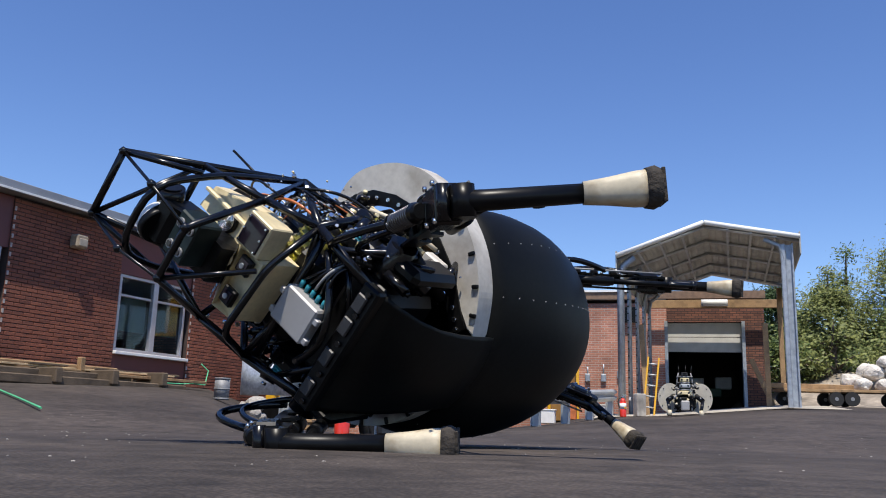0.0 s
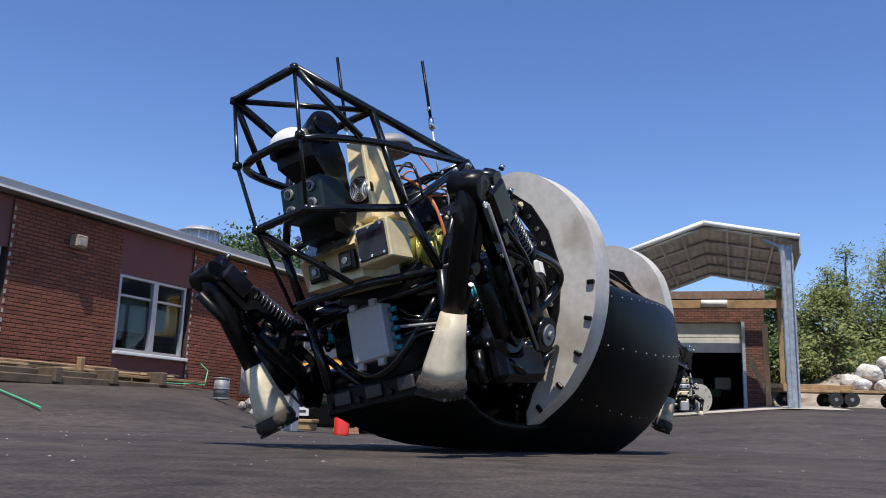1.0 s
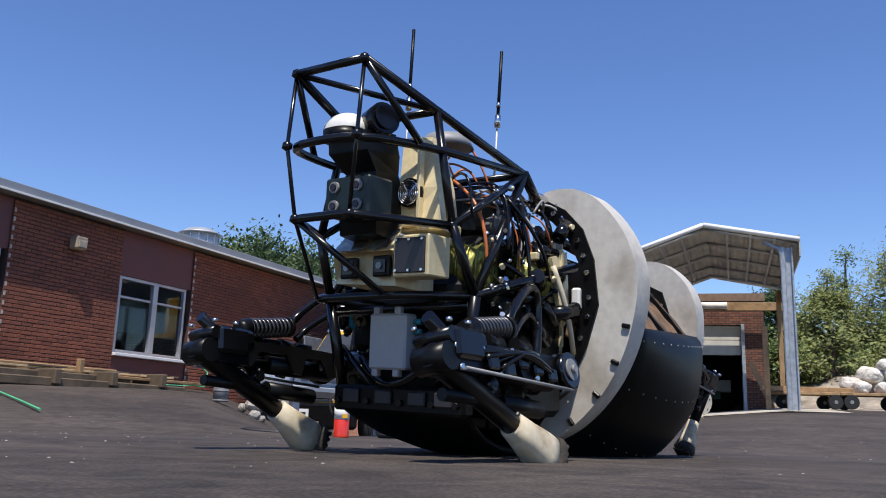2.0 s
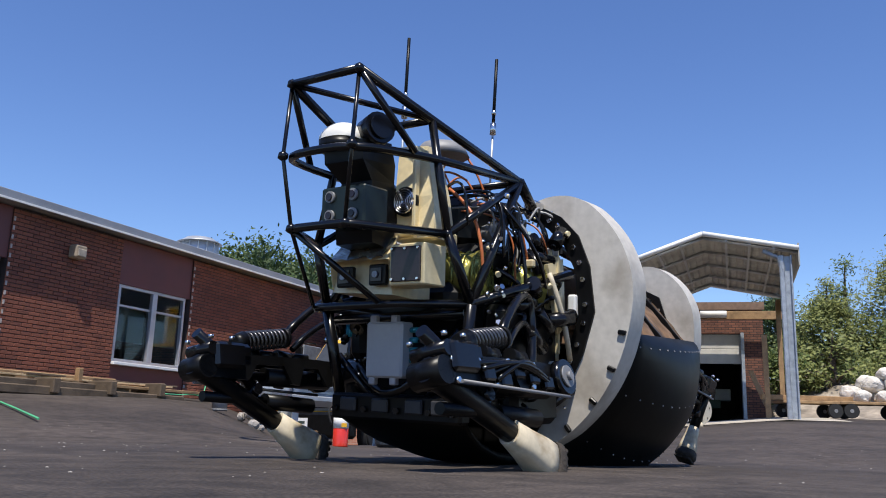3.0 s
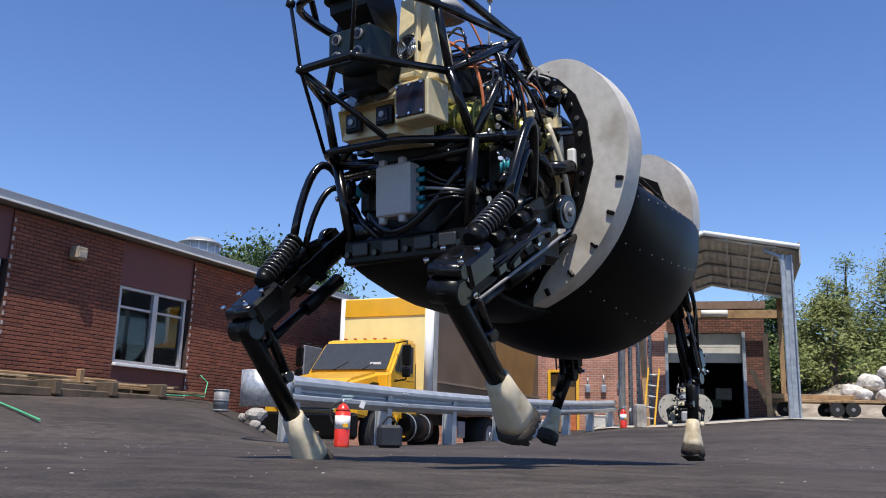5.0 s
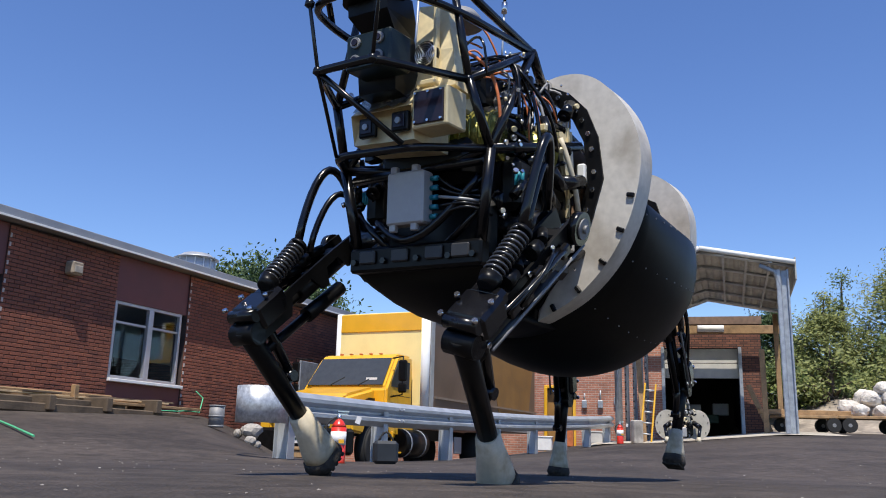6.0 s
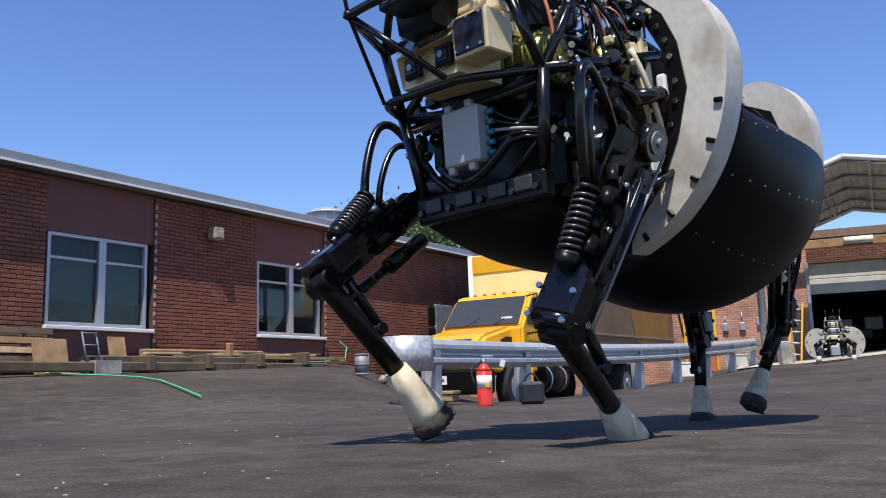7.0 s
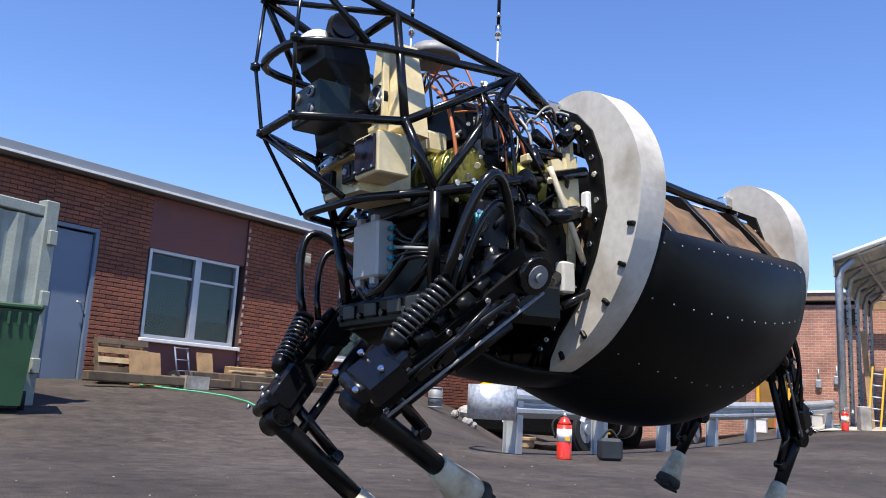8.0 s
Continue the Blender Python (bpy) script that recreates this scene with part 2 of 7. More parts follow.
def fired_brick(name, c1, c2, c3):
    m = mat(name, c1, 0.85, var=0.3, scale=1.3, bump=0.5, bscale=120)
    n, l = m.node_tree.nodes, m.node_tree.links
    oi, g, r = n.new("ShaderNodeObjectInfo"), n.new("ShaderNodeNewGeometry"), n.new("ShaderNodeValToRGB")
    add, fr = n.new("ShaderNodeMath"), n.new("ShaderNodeMath")
    fr.operation = "FRACT"
    l.new(oi.outputs["Random"], add.inputs[0])
    l.new(g.outputs["Random Per Island"], add.inputs[1])
    l.new(add.outputs[0], fr.inputs[0])
    e = r.color_ramp.elements
    e[0].color, e[1].color = (*c1, 1), (*c3, 1)
    e.new(0.6).color = (*c2, 1)
    l.new(fr.outputs[0], r.inputs["Fac"])
    mx = [x for x in n if x.bl_idname == "ShaderNodeMix" and x.blend_type == "MIX"][0]
    l.new(r.outputs[0], mx.inputs[7])
    return m


ASPHALT = asphalt_mat()
FIRED = fired_brick("fired_red_brick", (0.26, 0.087, 0.053), (0.32, 0.11, 0.064), (0.17, 0.063, 0.043))
MORTAR = mat("dark_mortar", (0.060, 0.040, 0.035), 0.95, var=0.3, scale=3)
BRICK = brick_mat("red_brick", (0.205, 0.082, 0.050), (0.098, 0.041, 0.029), (0.036, 0.025, 0.022))
BRICK_LIGHT = brick_mat("orange_brick", (0.50, 0.215, 0.14), (0.37, 0.15, 0.10), (0.48, 0.38, 0.32))
PANEL_RED = mat("maroon_panel", (0.16, 0.047, 0.041), 0.55, var=0.15, scale=2)
FASCIA = mat("grey_fascia", (0.30, 0.31, 0.33), 0.45, 0.3, var=0.12, scale=2)
WHITE_TRIM = mat("white_trim", (0.78, 0.77, 0.75), 0.5, var=0.08)
ALU = mat("aluminium_frame", (0.46, 0.46, 0.50), 0.4, 0.6, var=0.1)
STEREO = mat("green_black_anodised", (0.012, 0.022, 0.021), 0.35, 0.3, var=0.3, scale=12)
SPRING = mat("spring_steel", (0.10, 0.10, 0.105), 0.25, 0.7, var=0.2)
# near-black tone that stands in for the shade inside unlit rooms
ROOM_DARK = mat("room_shade", (0.055, 0.045, 0.038), 0.9)
WIRE_GREY = mat("dull_grey_metal", (0.26, 0.26, 0.265), 0.6, 0.3, var=0.2, scale=6)
BLIND = mat("window_blind", (0.035, 0.055, 0.048), 0.8, var=0.1, scale=3)
GLASS = glass_mat("window_glass", (0.75, 0.85, 0.85))
DOOR_BLUE = mat("blue_grey_door", (0.14, 0.18, 0.25), 0.5, var=0.08, scale=2)
GALV = mat("galvanised_steel", (0.50, 0.52, 0.54), 0.5, 0.55, var=0.16, scale=5, bscale=90)
ZINC_SPANGLE = mat("spangled_zinc", (0.56, 0.58, 0.60), 0.42, 0.5, var=0.3, scale=26, bscale=60)
GALV_SOFT = mat("weathered_zinc", (0.40, 0.43, 0.47), 0.5, 0.55, var=0.25, scale=9)
WHITE_METAL = mat("white_roof_metal", (0.80, 0.80, 0.78), 0.45, var=0.08, scale=3)
CANOPY = mat("canopy_underside", (0.42, 0.41, 0.37), 0.6, var=0.3, scale=2)
TIMBER = mat("raw_timber", (0.36, 0.225, 0.11), 0.75, var=0.35, scale=5, bump=0.3)
FRESH_BOARD = mat("fresh_sawn_board", (0.58, 0.42, 0.24), 0.7, var=0.25, scale=6, bump=0.2)
TIMBER_OLD = mat("weathered_timber", (0.14, 0.10, 0.065), 0.85, var=0.4, scale=5, bump=0.3)
# pale yellow raised in colour to stand in for direct sun on the cargo front
PALE_YELLOW = mat("sunlit_pale_yellow", (0.92, 0.76, 0.34), 0.4, var=0.08, scale=2)
YELLOW = mat("yellow_paint", (0.80, 0.42, 0.02), 0.35, var=0.08, scale=3, coat=0.4)
OCHRE = mat("faded_ochre", (0.30, 0.16, 0.045), 0.45, var=0.25, scale=1.5)
BOX_STRIP = mat("grey_brown_strip", (0.26, 0.20, 0.15), 0.5, var=0.2)
# brown toned down further in place of shadow on the cargo side
BOX_SIDE = mat("shaded_brown_box_side", (0.17, 0.115, 0.075), 0.4, var=0.25, scale=1.5)
RUBBER = mat("black_rubber", (0.018, 0.018, 0.018), 0.8, var=0.3, scale=20)
RED = mat("red_paint", (0.68, 0.035, 0.015), 0.3, var=0.1, coat=0.5)
GREEN_BIN = mat("green_plastic", (0.012, 0.055, 0.022), 0.5, var=0.2, scale=4)
HOSE = mat("green_hose", (0.10, 0.50, 0.25), 0.45, var=0.2)
ROCK = mat("pale_boulder", (0.42, 0.385, 0.34), 0.9, var=0.4, scale=4, bump=0.6, bscale=14)
LEDGE = mat("rock_ledge", (0.38, 0.32, 0.25), 0.95, var=0.5, scale=0.9, bump=0.8, bscale=5)
BARK = mat("bark", (0.12, 0.09, 0.065), 0.9, var=0.4, bump=0.6)
LEAF_A = leaf_mat("leaf_green", (0.045, 0.08, 0.018), (0.17, 0.215, 0.055))
LEAF_B = leaf_mat("leaf_yellow_green", (0.08, 0.105, 0.025), (0.27, 0.29, 0.085))
LEAF_D = leaf_mat("leaf_dark", (0.018, 0.045, 0.014), (0.075, 0.12, 0.035))
# robot
BLACK_PAINT = mat("black_gloss_paint", (0.004, 0.004, 0.005), 0.20, var=0.3, scale=9, bscale=130, spec=0.40, coat=0.05)
BLACK_HULL = mat("black_hull_panel", (0.0065, 0.0070, 0.0064), 0.48, var=0.5, scale=3, spec=0.17)
BLACK_SATIN = mat("black_satin", (0.0055, 0.0055, 0.0058), 0.34, var=0.4, scale=11, spec=0.20)
PLATE = mat("grey_beige_plate", (0.53, 0.50, 0.445), 0.5, var=0.24, scale=4.5, bscale=40, dirt=(0.40, 0.36, 0.30))
GOLD = mat("gold_anodised_plate", (0.80, 0.67, 0.40), 0.40, 0.15, var=0.2, scale=7)
FOIL = mat("foil_patch", (0.72, 0.66, 0.52), 0.22, 0.9, var=0.3, scale=22, bump=1.0, bscale=30)
OLIVE = mat("olive_foil_tank", (0.40, 0.37, 0.09), 0.24, 0.55, var=0.35, scale=9, bump=0.9, bscale=22)
BOX_GREY = mat("grey_controller_box", (0.36, 0.35, 0.345), 0.45, 0.2, var=0.08, scale=6)
TEAL = mat("teal_connector", (0.02, 0.25, 0.32), 0.4)
STEEL = mat("bright_steel", (0.72, 0.72, 0.72), 0.2, 1.0, var=0.15)
CREAM = mat("cream_leg_sleeve", (0.54, 0.47, 0.34), 0.5, var=0.25, scale=12, dirt=(0.40, 0.31, 0.19))
TREAD = mat("worn_foot_rubber", (0.045, 0.036, 0.028), 0.85, var=0.5, scale=30, bump=0.8, bscale=50)
TAN = mat("tan_padding", (0.17, 0.10, 0.055), 0.85, var=0.5, scale=7, bump=0.9, bscale=14)
COPPER = mat("orange_wire", (0.55, 0.16, 0.05), 0.4)
WHITE_WIRE = mat("pale_cable", (0.30, 0.30, 0.30), 0.35)
LENS = mat("dark_lens", (0.022, 0.016, 0.024), 0.1, spec=0.35)
LIDAR = mat("white_sensor_dome", (0.75, 0.74, 0.70), 0.3, var=0.08)


# ---- mesh helpers ----
def part(name, bm, material, parent=None, label="", smooth=False):
    me = bpy.data.meshes.new(name)
    bmesh.ops.recalc_face_normals(bm, faces=bm.faces)
    bm.to_mesh(me)
    bm.free()
    for m in material if isinstance(material, (list, tuple)) else [material]:
        me.materials.append(m)
    if smooth:
        for p in me.polygons:
            p.use_smooth = True
    ob = new(name, me)
    if parent is not None:
        ob.parent = parent
    if label:
        tagged(ob, label)
    return ob


def thing(name, label, category, m=None, group="", kind=""):
    ob = new(name)
    ob.empty_display_size = 0.1
    if m is not None:
        ob.matrix_basis = m
    return tagged(ob, label, category, group, kind)


def box(bm, size, at=(0, 0, 0), m=None, bevel=0.0, mi=0):
    r = bmesh.ops.create_cube(bm, size=1.0)
    vs = r["verts"]
    bmesh.ops.scale(bm, vec=size, verts=vs)
    if bevel:
        es = list({e for v in vs for e in v.link_edges})
        o = bmesh.ops.bevel(bm, geom=es, offset=bevel, segments=1, affect="EDGES")
        vs = list({v for f in o["faces"] for v in f.verts} | {v for v in vs if v.is_valid})
    t = (m or Matrix.Identity(4)) @ Matrix.Translation(at) if m is not None else Matrix.Translation(at)
    bmesh.ops.transform(bm, matrix=t, verts=vs)
    if mi:
        for f in {f for v in vs for f in v.link_faces}:
            f.material_index = mi
    return vs


def tube(bm, pts, r, n=8, closed=False, r2=None, mi=0):
    """A round bar along a line of points."""
    pts = [Vector(p) for p in pts]
    rings = []
    prev = None
    for i, p in enumerate(pts):
        a = pts[i + 1] - p if i + 1 < len(pts) else p - pts[i - 1]
        b = p - pts[i - 1] if i else a
        d = (a.normalized() + b.normalized()).normalized()
        if prev is None:
            s = d.cross(Vector((0, 0, 1)) if abs(d.z) < 0.9 else Vector((1, 0, 0))).normalized()
        else:
            s = (prev - d * prev.dot(d)).normalized()
        prev = s
        k = d.cross(s)
        rad = r if r2 is None else r + (r2 - r) * i / max(1, len(pts) - 1)
        rings.append([bm.verts.new(p + s * (rad * math.cos(2 * math.pi * j / n)) + k * (rad * math.sin(2 * math.pi * j / n))) for j in range(n)])
    fs = []
    for a, b in zip(rings, rings[1:]):
        fs += [bm.faces.new((a[j], a[(j + 1) % n], b[(j + 1) % n], b[j])) for j in range(n)]
    fs += [bm.faces.new(rings[0][::-1]), bm.faces.new(rings[-1])]
    for f in fs:
        f.material_index = mi
        f.smooth = len(f.verts) == 4
    return fs


def arc(p, q, lift, n=10):
    """Points from p to q that bulge by the vector lift."""
    p, q, lift = Vector(p), Vector(q), Vector(lift)
    return [p.lerp(q, i / n) + lift * math.sin(math.pi * i / n) for i in range(n + 1)]


def coil(bm, p, q, r, wire, turns, n=6, steps=14):
    p, q = Vector(p), Vector(q)
    d = (q - p).normalized()
    s = d.cross(Vector((0, 1, 0)) if abs(d.y) < 0.9 else Vector((1, 0, 0))).normalized()
    k = d.cross(s)
    tube(bm, [p.lerp(q, i / (turns * steps)) + s * (r * math.cos(2 * math.pi * i / steps)) + k * (r * math.sin(2 * math.pi * i / steps)) for i in range(turns * steps + 1)], wire, n)


def loft(bm, rings, closed=True, caps=True, mi=0, smooth=True):
    vr = [[bm.verts.new(p) for p in ring] for ring in rings]
    n = len(vr[0])
    for a, b in zip(vr, vr[1:]):
        for j in range(n if closed else n - 1):
            f = bm.faces.new((a[j], a[(j + 1) % n], b[(j + 1) % n], b[j]))
            f.material_index, f.smooth = mi, smooth
    if caps and closed:
        bm.faces.new(vr[0][::-1]).material_index = mi
        bm.faces.new(vr[-1]).material_index = mi


def plate(bm, outline, axis, lo, hi, mi=0):
    """A flat slab: outline of two coordinates, thick along the axis 0, 1 or 2."""
    def at(u, v, w):
        c = [u, v]
        c.insert(axis, w)
        return c
    a, b = [bm.verts.new(at(u, v, lo)) for u, v in outline], [bm.verts.new(at(u, v, hi)) for u, v in outline]
    n = len(a)
    fs = [bm.faces.new(a), bm.faces.new(b[::-1])] + [bm.faces.new((a[j], b[j], b[(j + 1) % n], a[(j + 1) % n])) for j in range(n)]
    for f in fs:
        f.material_index = mi


_bolt_mesh = {}


def bolts(name, pts, r, material, parent, d=(1, 0, 0)):
    """Single bolt heads that share one mesh."""
    key = (name, round(r, 4), material.name)
    if key not in _bolt_mesh:
        bm = bmesh.new()
        tube(bm, [(0, 0, -r * 0.3), (0, 0, r * 0.9)], r, 6)
        bmesh.ops.recalc_face_normals(bm, faces=bm.faces)
        me = bpy.data.meshes.new(name)
        bm.to_mesh(me)
        bm.free()
        me.materials.append(material)
        _bolt_mesh[key] = me
    q = Vector((0, 0, 1)).rotation_difference(Vector(d).normalized()).to_matrix().to_4x4()
    for p in pts:
        ob = new(name, _bolt_mesh[key])
        ob.parent = parent
        ob.matrix_basis = Matrix.Translation(p) @ q


# ---- ground ----
RISE = ((-180, 0.03), (-60, 0.085), (-36, 0.085), (-16, 0.066), (-11, 0.03), (-7, -0.004), (-1, -0.002), (4, 0.011), (9, 0.021), (11.3, 0.031), (14, 0.033), (22, 0.052), (28, 0.05), (40, 0.04), (180, 0.03))
RAIL_A, RAIL_B = Vector((-1.372, 8.099, 0)), Vector((4.056, 20.247, 0))


def step(v):
    v = min(1, max(0, v))
    return v * v * (3 - 2 * v)


def ground_z(x, y):
    """The yard rises towards the buildings and dips behind the rail, where the truck stands."""
    r, az = math.hypot(x, y), math.degrees(math.atan2(x, y))
    k = float(np.interp(az, [a for a, _ in RISE], [v for _, v in RISE]))
    near = -0.085 - 0.0125 * min(max(r - 3, 0), 4)
    d = (RAIL_B - RAIL_A).normalized()
    behind = (y - RAIL_A.y) * d.x - (x - RAIL_A.x) * d.y
    dip = 0.33 * step((behind - 0.3) / 3.2) * step((az + 14) / 5) * step((9 - az) / 5)
    return near - dip + k * min(max(r - 7, 0), 16) + 0.01 * max(0, min(r - 23, 60))


def build_ground():
    bm = bmesh.new()
    radii = [0.0] + [0.5 * 1.06 ** i for i in range(130) if 0.5 * 1.06 ** i < 900] + [900.0]
    n = 120
    prev = None
    c = bm.verts.new((0, 0, ground_z(0, 0)))
    for r in radii[1:]:
        ring = []
        for j in range(n):
            x, y = r * math.sin(2 * math.pi * j / n), r * math.cos(2 * math.pi * j / n)
            ring.append(bm.verts.new((x, y, ground_z(x, y) + 0.004 * noise.noise((x * 0.7, y * 0.7, 0)))))
        for j in range(n):
            f = bm.faces.new((c, ring[j], ring[(j + 1) % n])) if prev is None else bm.faces.new((prev[j], ring[j], ring[(j + 1) % n], prev[(j + 1) % n]))
            f.smooth = True
        prev = ring
    return tagged(part("ground", bm, ASPHALT), "worn dark grey asphalt yard with rusty stains", "ground", kind="structure")


ground = build_ground()


def build_grit():
    rng = random.Random(4)
    bm = bmesh.new()
    for _ in range(260):
        a, r = radians(rng.uniform(-50, 40)), 1.6 + 8 * rng.random() ** 1.5
        x, y, s = r * math.sin(a), r * math.cos(a), rng.uniform(0.0012, 0.0032) * (1 + r * 0.10)
        v = bmesh.ops.create_icosphere(bm, subdivisions=1, radius=s)["verts"]
        bmesh.ops.transform(bm, matrix=Matrix.Translation((x, y, ground_z(x, y) + s * 0.3)) @ Matrix.Diagonal((rng.uniform(0.7, 1.6), rng.uniform(0.7, 1.6), 0.6, 1)), verts=v)
    tagged(part("gravel", bm, ROCK), "scattered pale grit lying on the asphalt", "gravel", kind="stuff")


build_grit()

# ---- brick office building ----
WALL_AT, WALL_TURN = (-7.82, 11.73, 0.0), 90 - 24.67
K = 1.143
EAVE, TOP_F, BASE = 3.01 * K, 3.15 * K, 0.3


def wall_pose(s, out=0.0, z=0.0):
    a = radians(24.67)
    return pose(WALL_AT[0] + math.sin(a) * s + math.cos(a) * out, WALL_AT[1] + math.cos(a) * s - math.sin(a) * out, z, 0, 0, WALL_TURN)


JOINT = mat("pale_joint", (0.50, 0.44, 0.40), 0.8)


def build_office():
    """Local x runs along the wall, -y faces the yard."""
    b = thing("office_building", "single-storey red brick building with grey roof edge and maroon window panels", "building", wall_pose(0))
    wins = [(0.0, 1.6), (3.84, 5.44), (-4.4, -2.8)]
    wins = [(a * K, c * K) for a, c in wins]
    doors = [(-1.72, -0.92)]
    s0, s1 = -9.0, 11.0 * K
    z0, z1 = 1.00 * K, 2.265 * K
    cuts = sorted([(a - 0.06, c + 0.09, 0) for a, c in wins] + [(a, c, 1) for a, c in doors])
    x, spans = s0, []
    for a, c, d in cuts + [(s1, s1, 2)]:
        if a > x:
            bm = bmesh.new()
            box(bm, (a - x, 0.29, EAVE - BASE), ((a + x) / 2, 0.155, (EAVE + BASE) / 2))
            spans.append((x, a, BASE, EAVE, part("wall", bm, MORTAR, b)))
        if d == 0:
            for lo, hi in ((BASE, z0), (z1, EAVE)):
                bm = bmesh.new()
                box(bm, (c - a, 0.26, hi - lo), ((a + c) / 2, 0.16, (lo + hi) / 2))
                part("panel", bm, PANEL_RED, b, "flat maroon infill panel")
        elif d == 1:
            bm = bmesh.new()
            box(bm, (c - a, 0.29, EAVE - 2.36 * K), ((a + c) / 2, 0.155, (EAVE + 2.36 * K) / 2))
            spans.append((a, c, 2.36 * K, EAVE, part("wall", bm, MORTAR, b)))
        x = max(x, c)
    bm = bmesh.new()
    for px in (s1 - 0.15,):
        box(bm, (0.3, 14, EAVE - BASE), (px, 7.3, (EAVE + BASE) / 2))
    box(bm, (s1 - s0, 0.3, EAVE - BASE), ((s0 + s1) / 2, 14.4, (EAVE + BASE) / 2))
    box(bm, (0.3, 14, EAVE - BASE), (s0 + 0.15, 7.3, (EAVE + BASE) / 2))
    part("rear_wall", bm, BRICK, b)
    bm = bmesh.new()
    box(bm, (s1 - s0 + 0.3, 14.9, 0.12), ((s0 + s1) / 2, 7.25, TOP_F - 0.08))
    part("roof", bm, FASCIA, b)
    bm = bmesh.new()
    box(bm, (s1 - s0 + 0.5, 0.05, TOP_F - EAVE - 0.01), ((s0 + s1) / 2, -0.22, (TOP_F + EAVE) / 2 + 0.03), bevel=0.008)
    box(bm, (s1 - s0 + 0.5, 0.24, 0.03), ((s0 + s1) / 2, -0.09, EAVE + 0.05))
    part("fascia", bm, FASCIA, b, "grey metal roof edge")
    bm = bmesh.new()
    box(bm, (s1 - s0 + 0.5, 0.02, 0.035), ((s0 + s1) / 2, -0.252, EAVE + 0.035))
    part("drip_edge", bm, WHITE_TRIM, b, "thin white drip edge")
    for a, c in wins:
        bm = bmesh.new()
        w, h = c - a, z1 - z0
        for px in (a + 0.03, c - 0.03):
            box(bm, (0.06, 0.09, h), (px, 0.10, (z0 + z1) / 2), bevel=0.006)
        for pz in (z0 + 0.03, z1 - 0.03):
            box(bm, (w - 0.11, 0.085, 0.06), ((a + c) / 2, 0.10, pz), bevel=0.006)
        win = part("window", bm, ALU, b, "aluminium window with two lights and transoms")
        bm = bmesh.new()
        box(bm, (0.13, 0.09, h - 0.11), ((a + c) / 2 + 0.05, 0.10, (z0 + z1) / 2), bevel=0.006)
        part("mullion", bm, ALU, win)
        for px, pw in (((a + c) / 2 - w / 4, w / 2 - 0.08), ((a + c) / 2 + w / 4 + 0.02, w / 2 - 0.14)):
            bm = bmesh.new()
            box(bm, (pw, 0.05, 0.045), (px, 0.11, z1 - 0.27 * h), bevel=0.005)
            part("transom", bm, ALU, win)
        bm = bmesh.new()
        box(bm, (w + 0.14, 0.2, 0.06), ((a + c) / 2 + 0.01, 0.03, z0 - 0.035), bevel=0.008)
        part("sill", bm, WHITE_TRIM, win, "pale projecting sill")
        for px, pw in (((a + c) / 2 - w / 4 + 0.01, w / 2 - 0.09), ((a + c) / 2 + w / 4 + 0.03, w / 2 - 0.15)):
            bm = bmesh.new()
            box(bm, (pw, 0.008, h - 0.1), (px, 0.125, (z0 + z1) / 2))
            g = part("pane", bm, GLASS, win)
            g.visible_shadow = False
            bm = bmesh.new()
            box(bm, (pw, 0.01, 0.45 * h), (px, 0.22, z1 - 0.5 * h))
            part("blind", bm, BLIND, win)
        for k in range(int((EAVE - BASE) / 0.153)):
            bm = bmesh.new()
            box(bm, (0.035, 0.012, 0.07), (c + 0.115, -0.004, BASE + 0.04 + k * 0.153))
            part("joint_tooth", bm, JOINT, b)
        # dark sheet added behind the panes in place of the room's shade
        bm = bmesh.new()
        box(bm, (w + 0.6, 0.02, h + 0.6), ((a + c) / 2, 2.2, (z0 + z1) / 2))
        part("shade_backing", bm, ROOM_DARK, b)
    for a, c in doors:
        bm = bmesh.new()
        for px in (a + 0.03, c - 0.03):
            box(bm, (0.06, 0.14, 2.36 * K - BASE), (px, 0.08, (2.36 * K + BASE) / 2))
        box(bm, (c - a - 0.12, 0.14, 0.06), ((a + c) / 2, 0.08, 2.33 * K))
        d = part("door", bm, DOOR_BLUE, b, "blue-grey steel door")
        bm = bmesh.new()
        box(bm, (c - a - 0.14, 0.05, 2.28 * K - BASE), ((a + c) / 2, 0.09, (2.28 * K + BASE) / 2), bevel=0.006)
        part("leaf", bm, DOOR_BLUE, d)
        bm = bmesh.new()
        tube(bm, [(c - 0.14, 0.06, 1.36 * K), (c - 0.14, 0.0, 1.36 * K), (c - 0.25, 0.0, 1.36 * K)], 0.012, 6)
        part("handle", bm, STEEL, d, "steel lever handle")
    bm = bmesh.new()
    a, c = 9.2 * K, 9.9 * K
    box(bm, (c - a, 0.06, 1.3), ((a + c) / 2, -0.03, 1.45), bevel=0.01)
    part("utility_door", bm, GALV_SOFT, b, "small grey utility door")
    return b, spans


office, brick_spans = build_office()


def build_wall_lamp():
    t = thing("wall_lamp", "beige box lamp fixed high on the brick wall", "lamp", wall_pose(2.8 * K, 0.0, 2.57 * K))
    bm = bmesh.new()
    box(bm, (0.26, 0.2, 0.24), (0, -0.1, 0), bevel=0.03)
    h = part("housing", bm, mat("beige_lamp", (0.34, 0.27, 0.19), 0.6), t)
    bm = bmesh.new()
    box(bm, (0.18, 0.02, 0.13), (0, -0.206, -0.02), bevel=0.008)
    part("lens", bm, mat("lamp_lens", (0.42, 0.36, 0.28), 0.4), t, "ribbed pale lens")


build_wall_lamp()


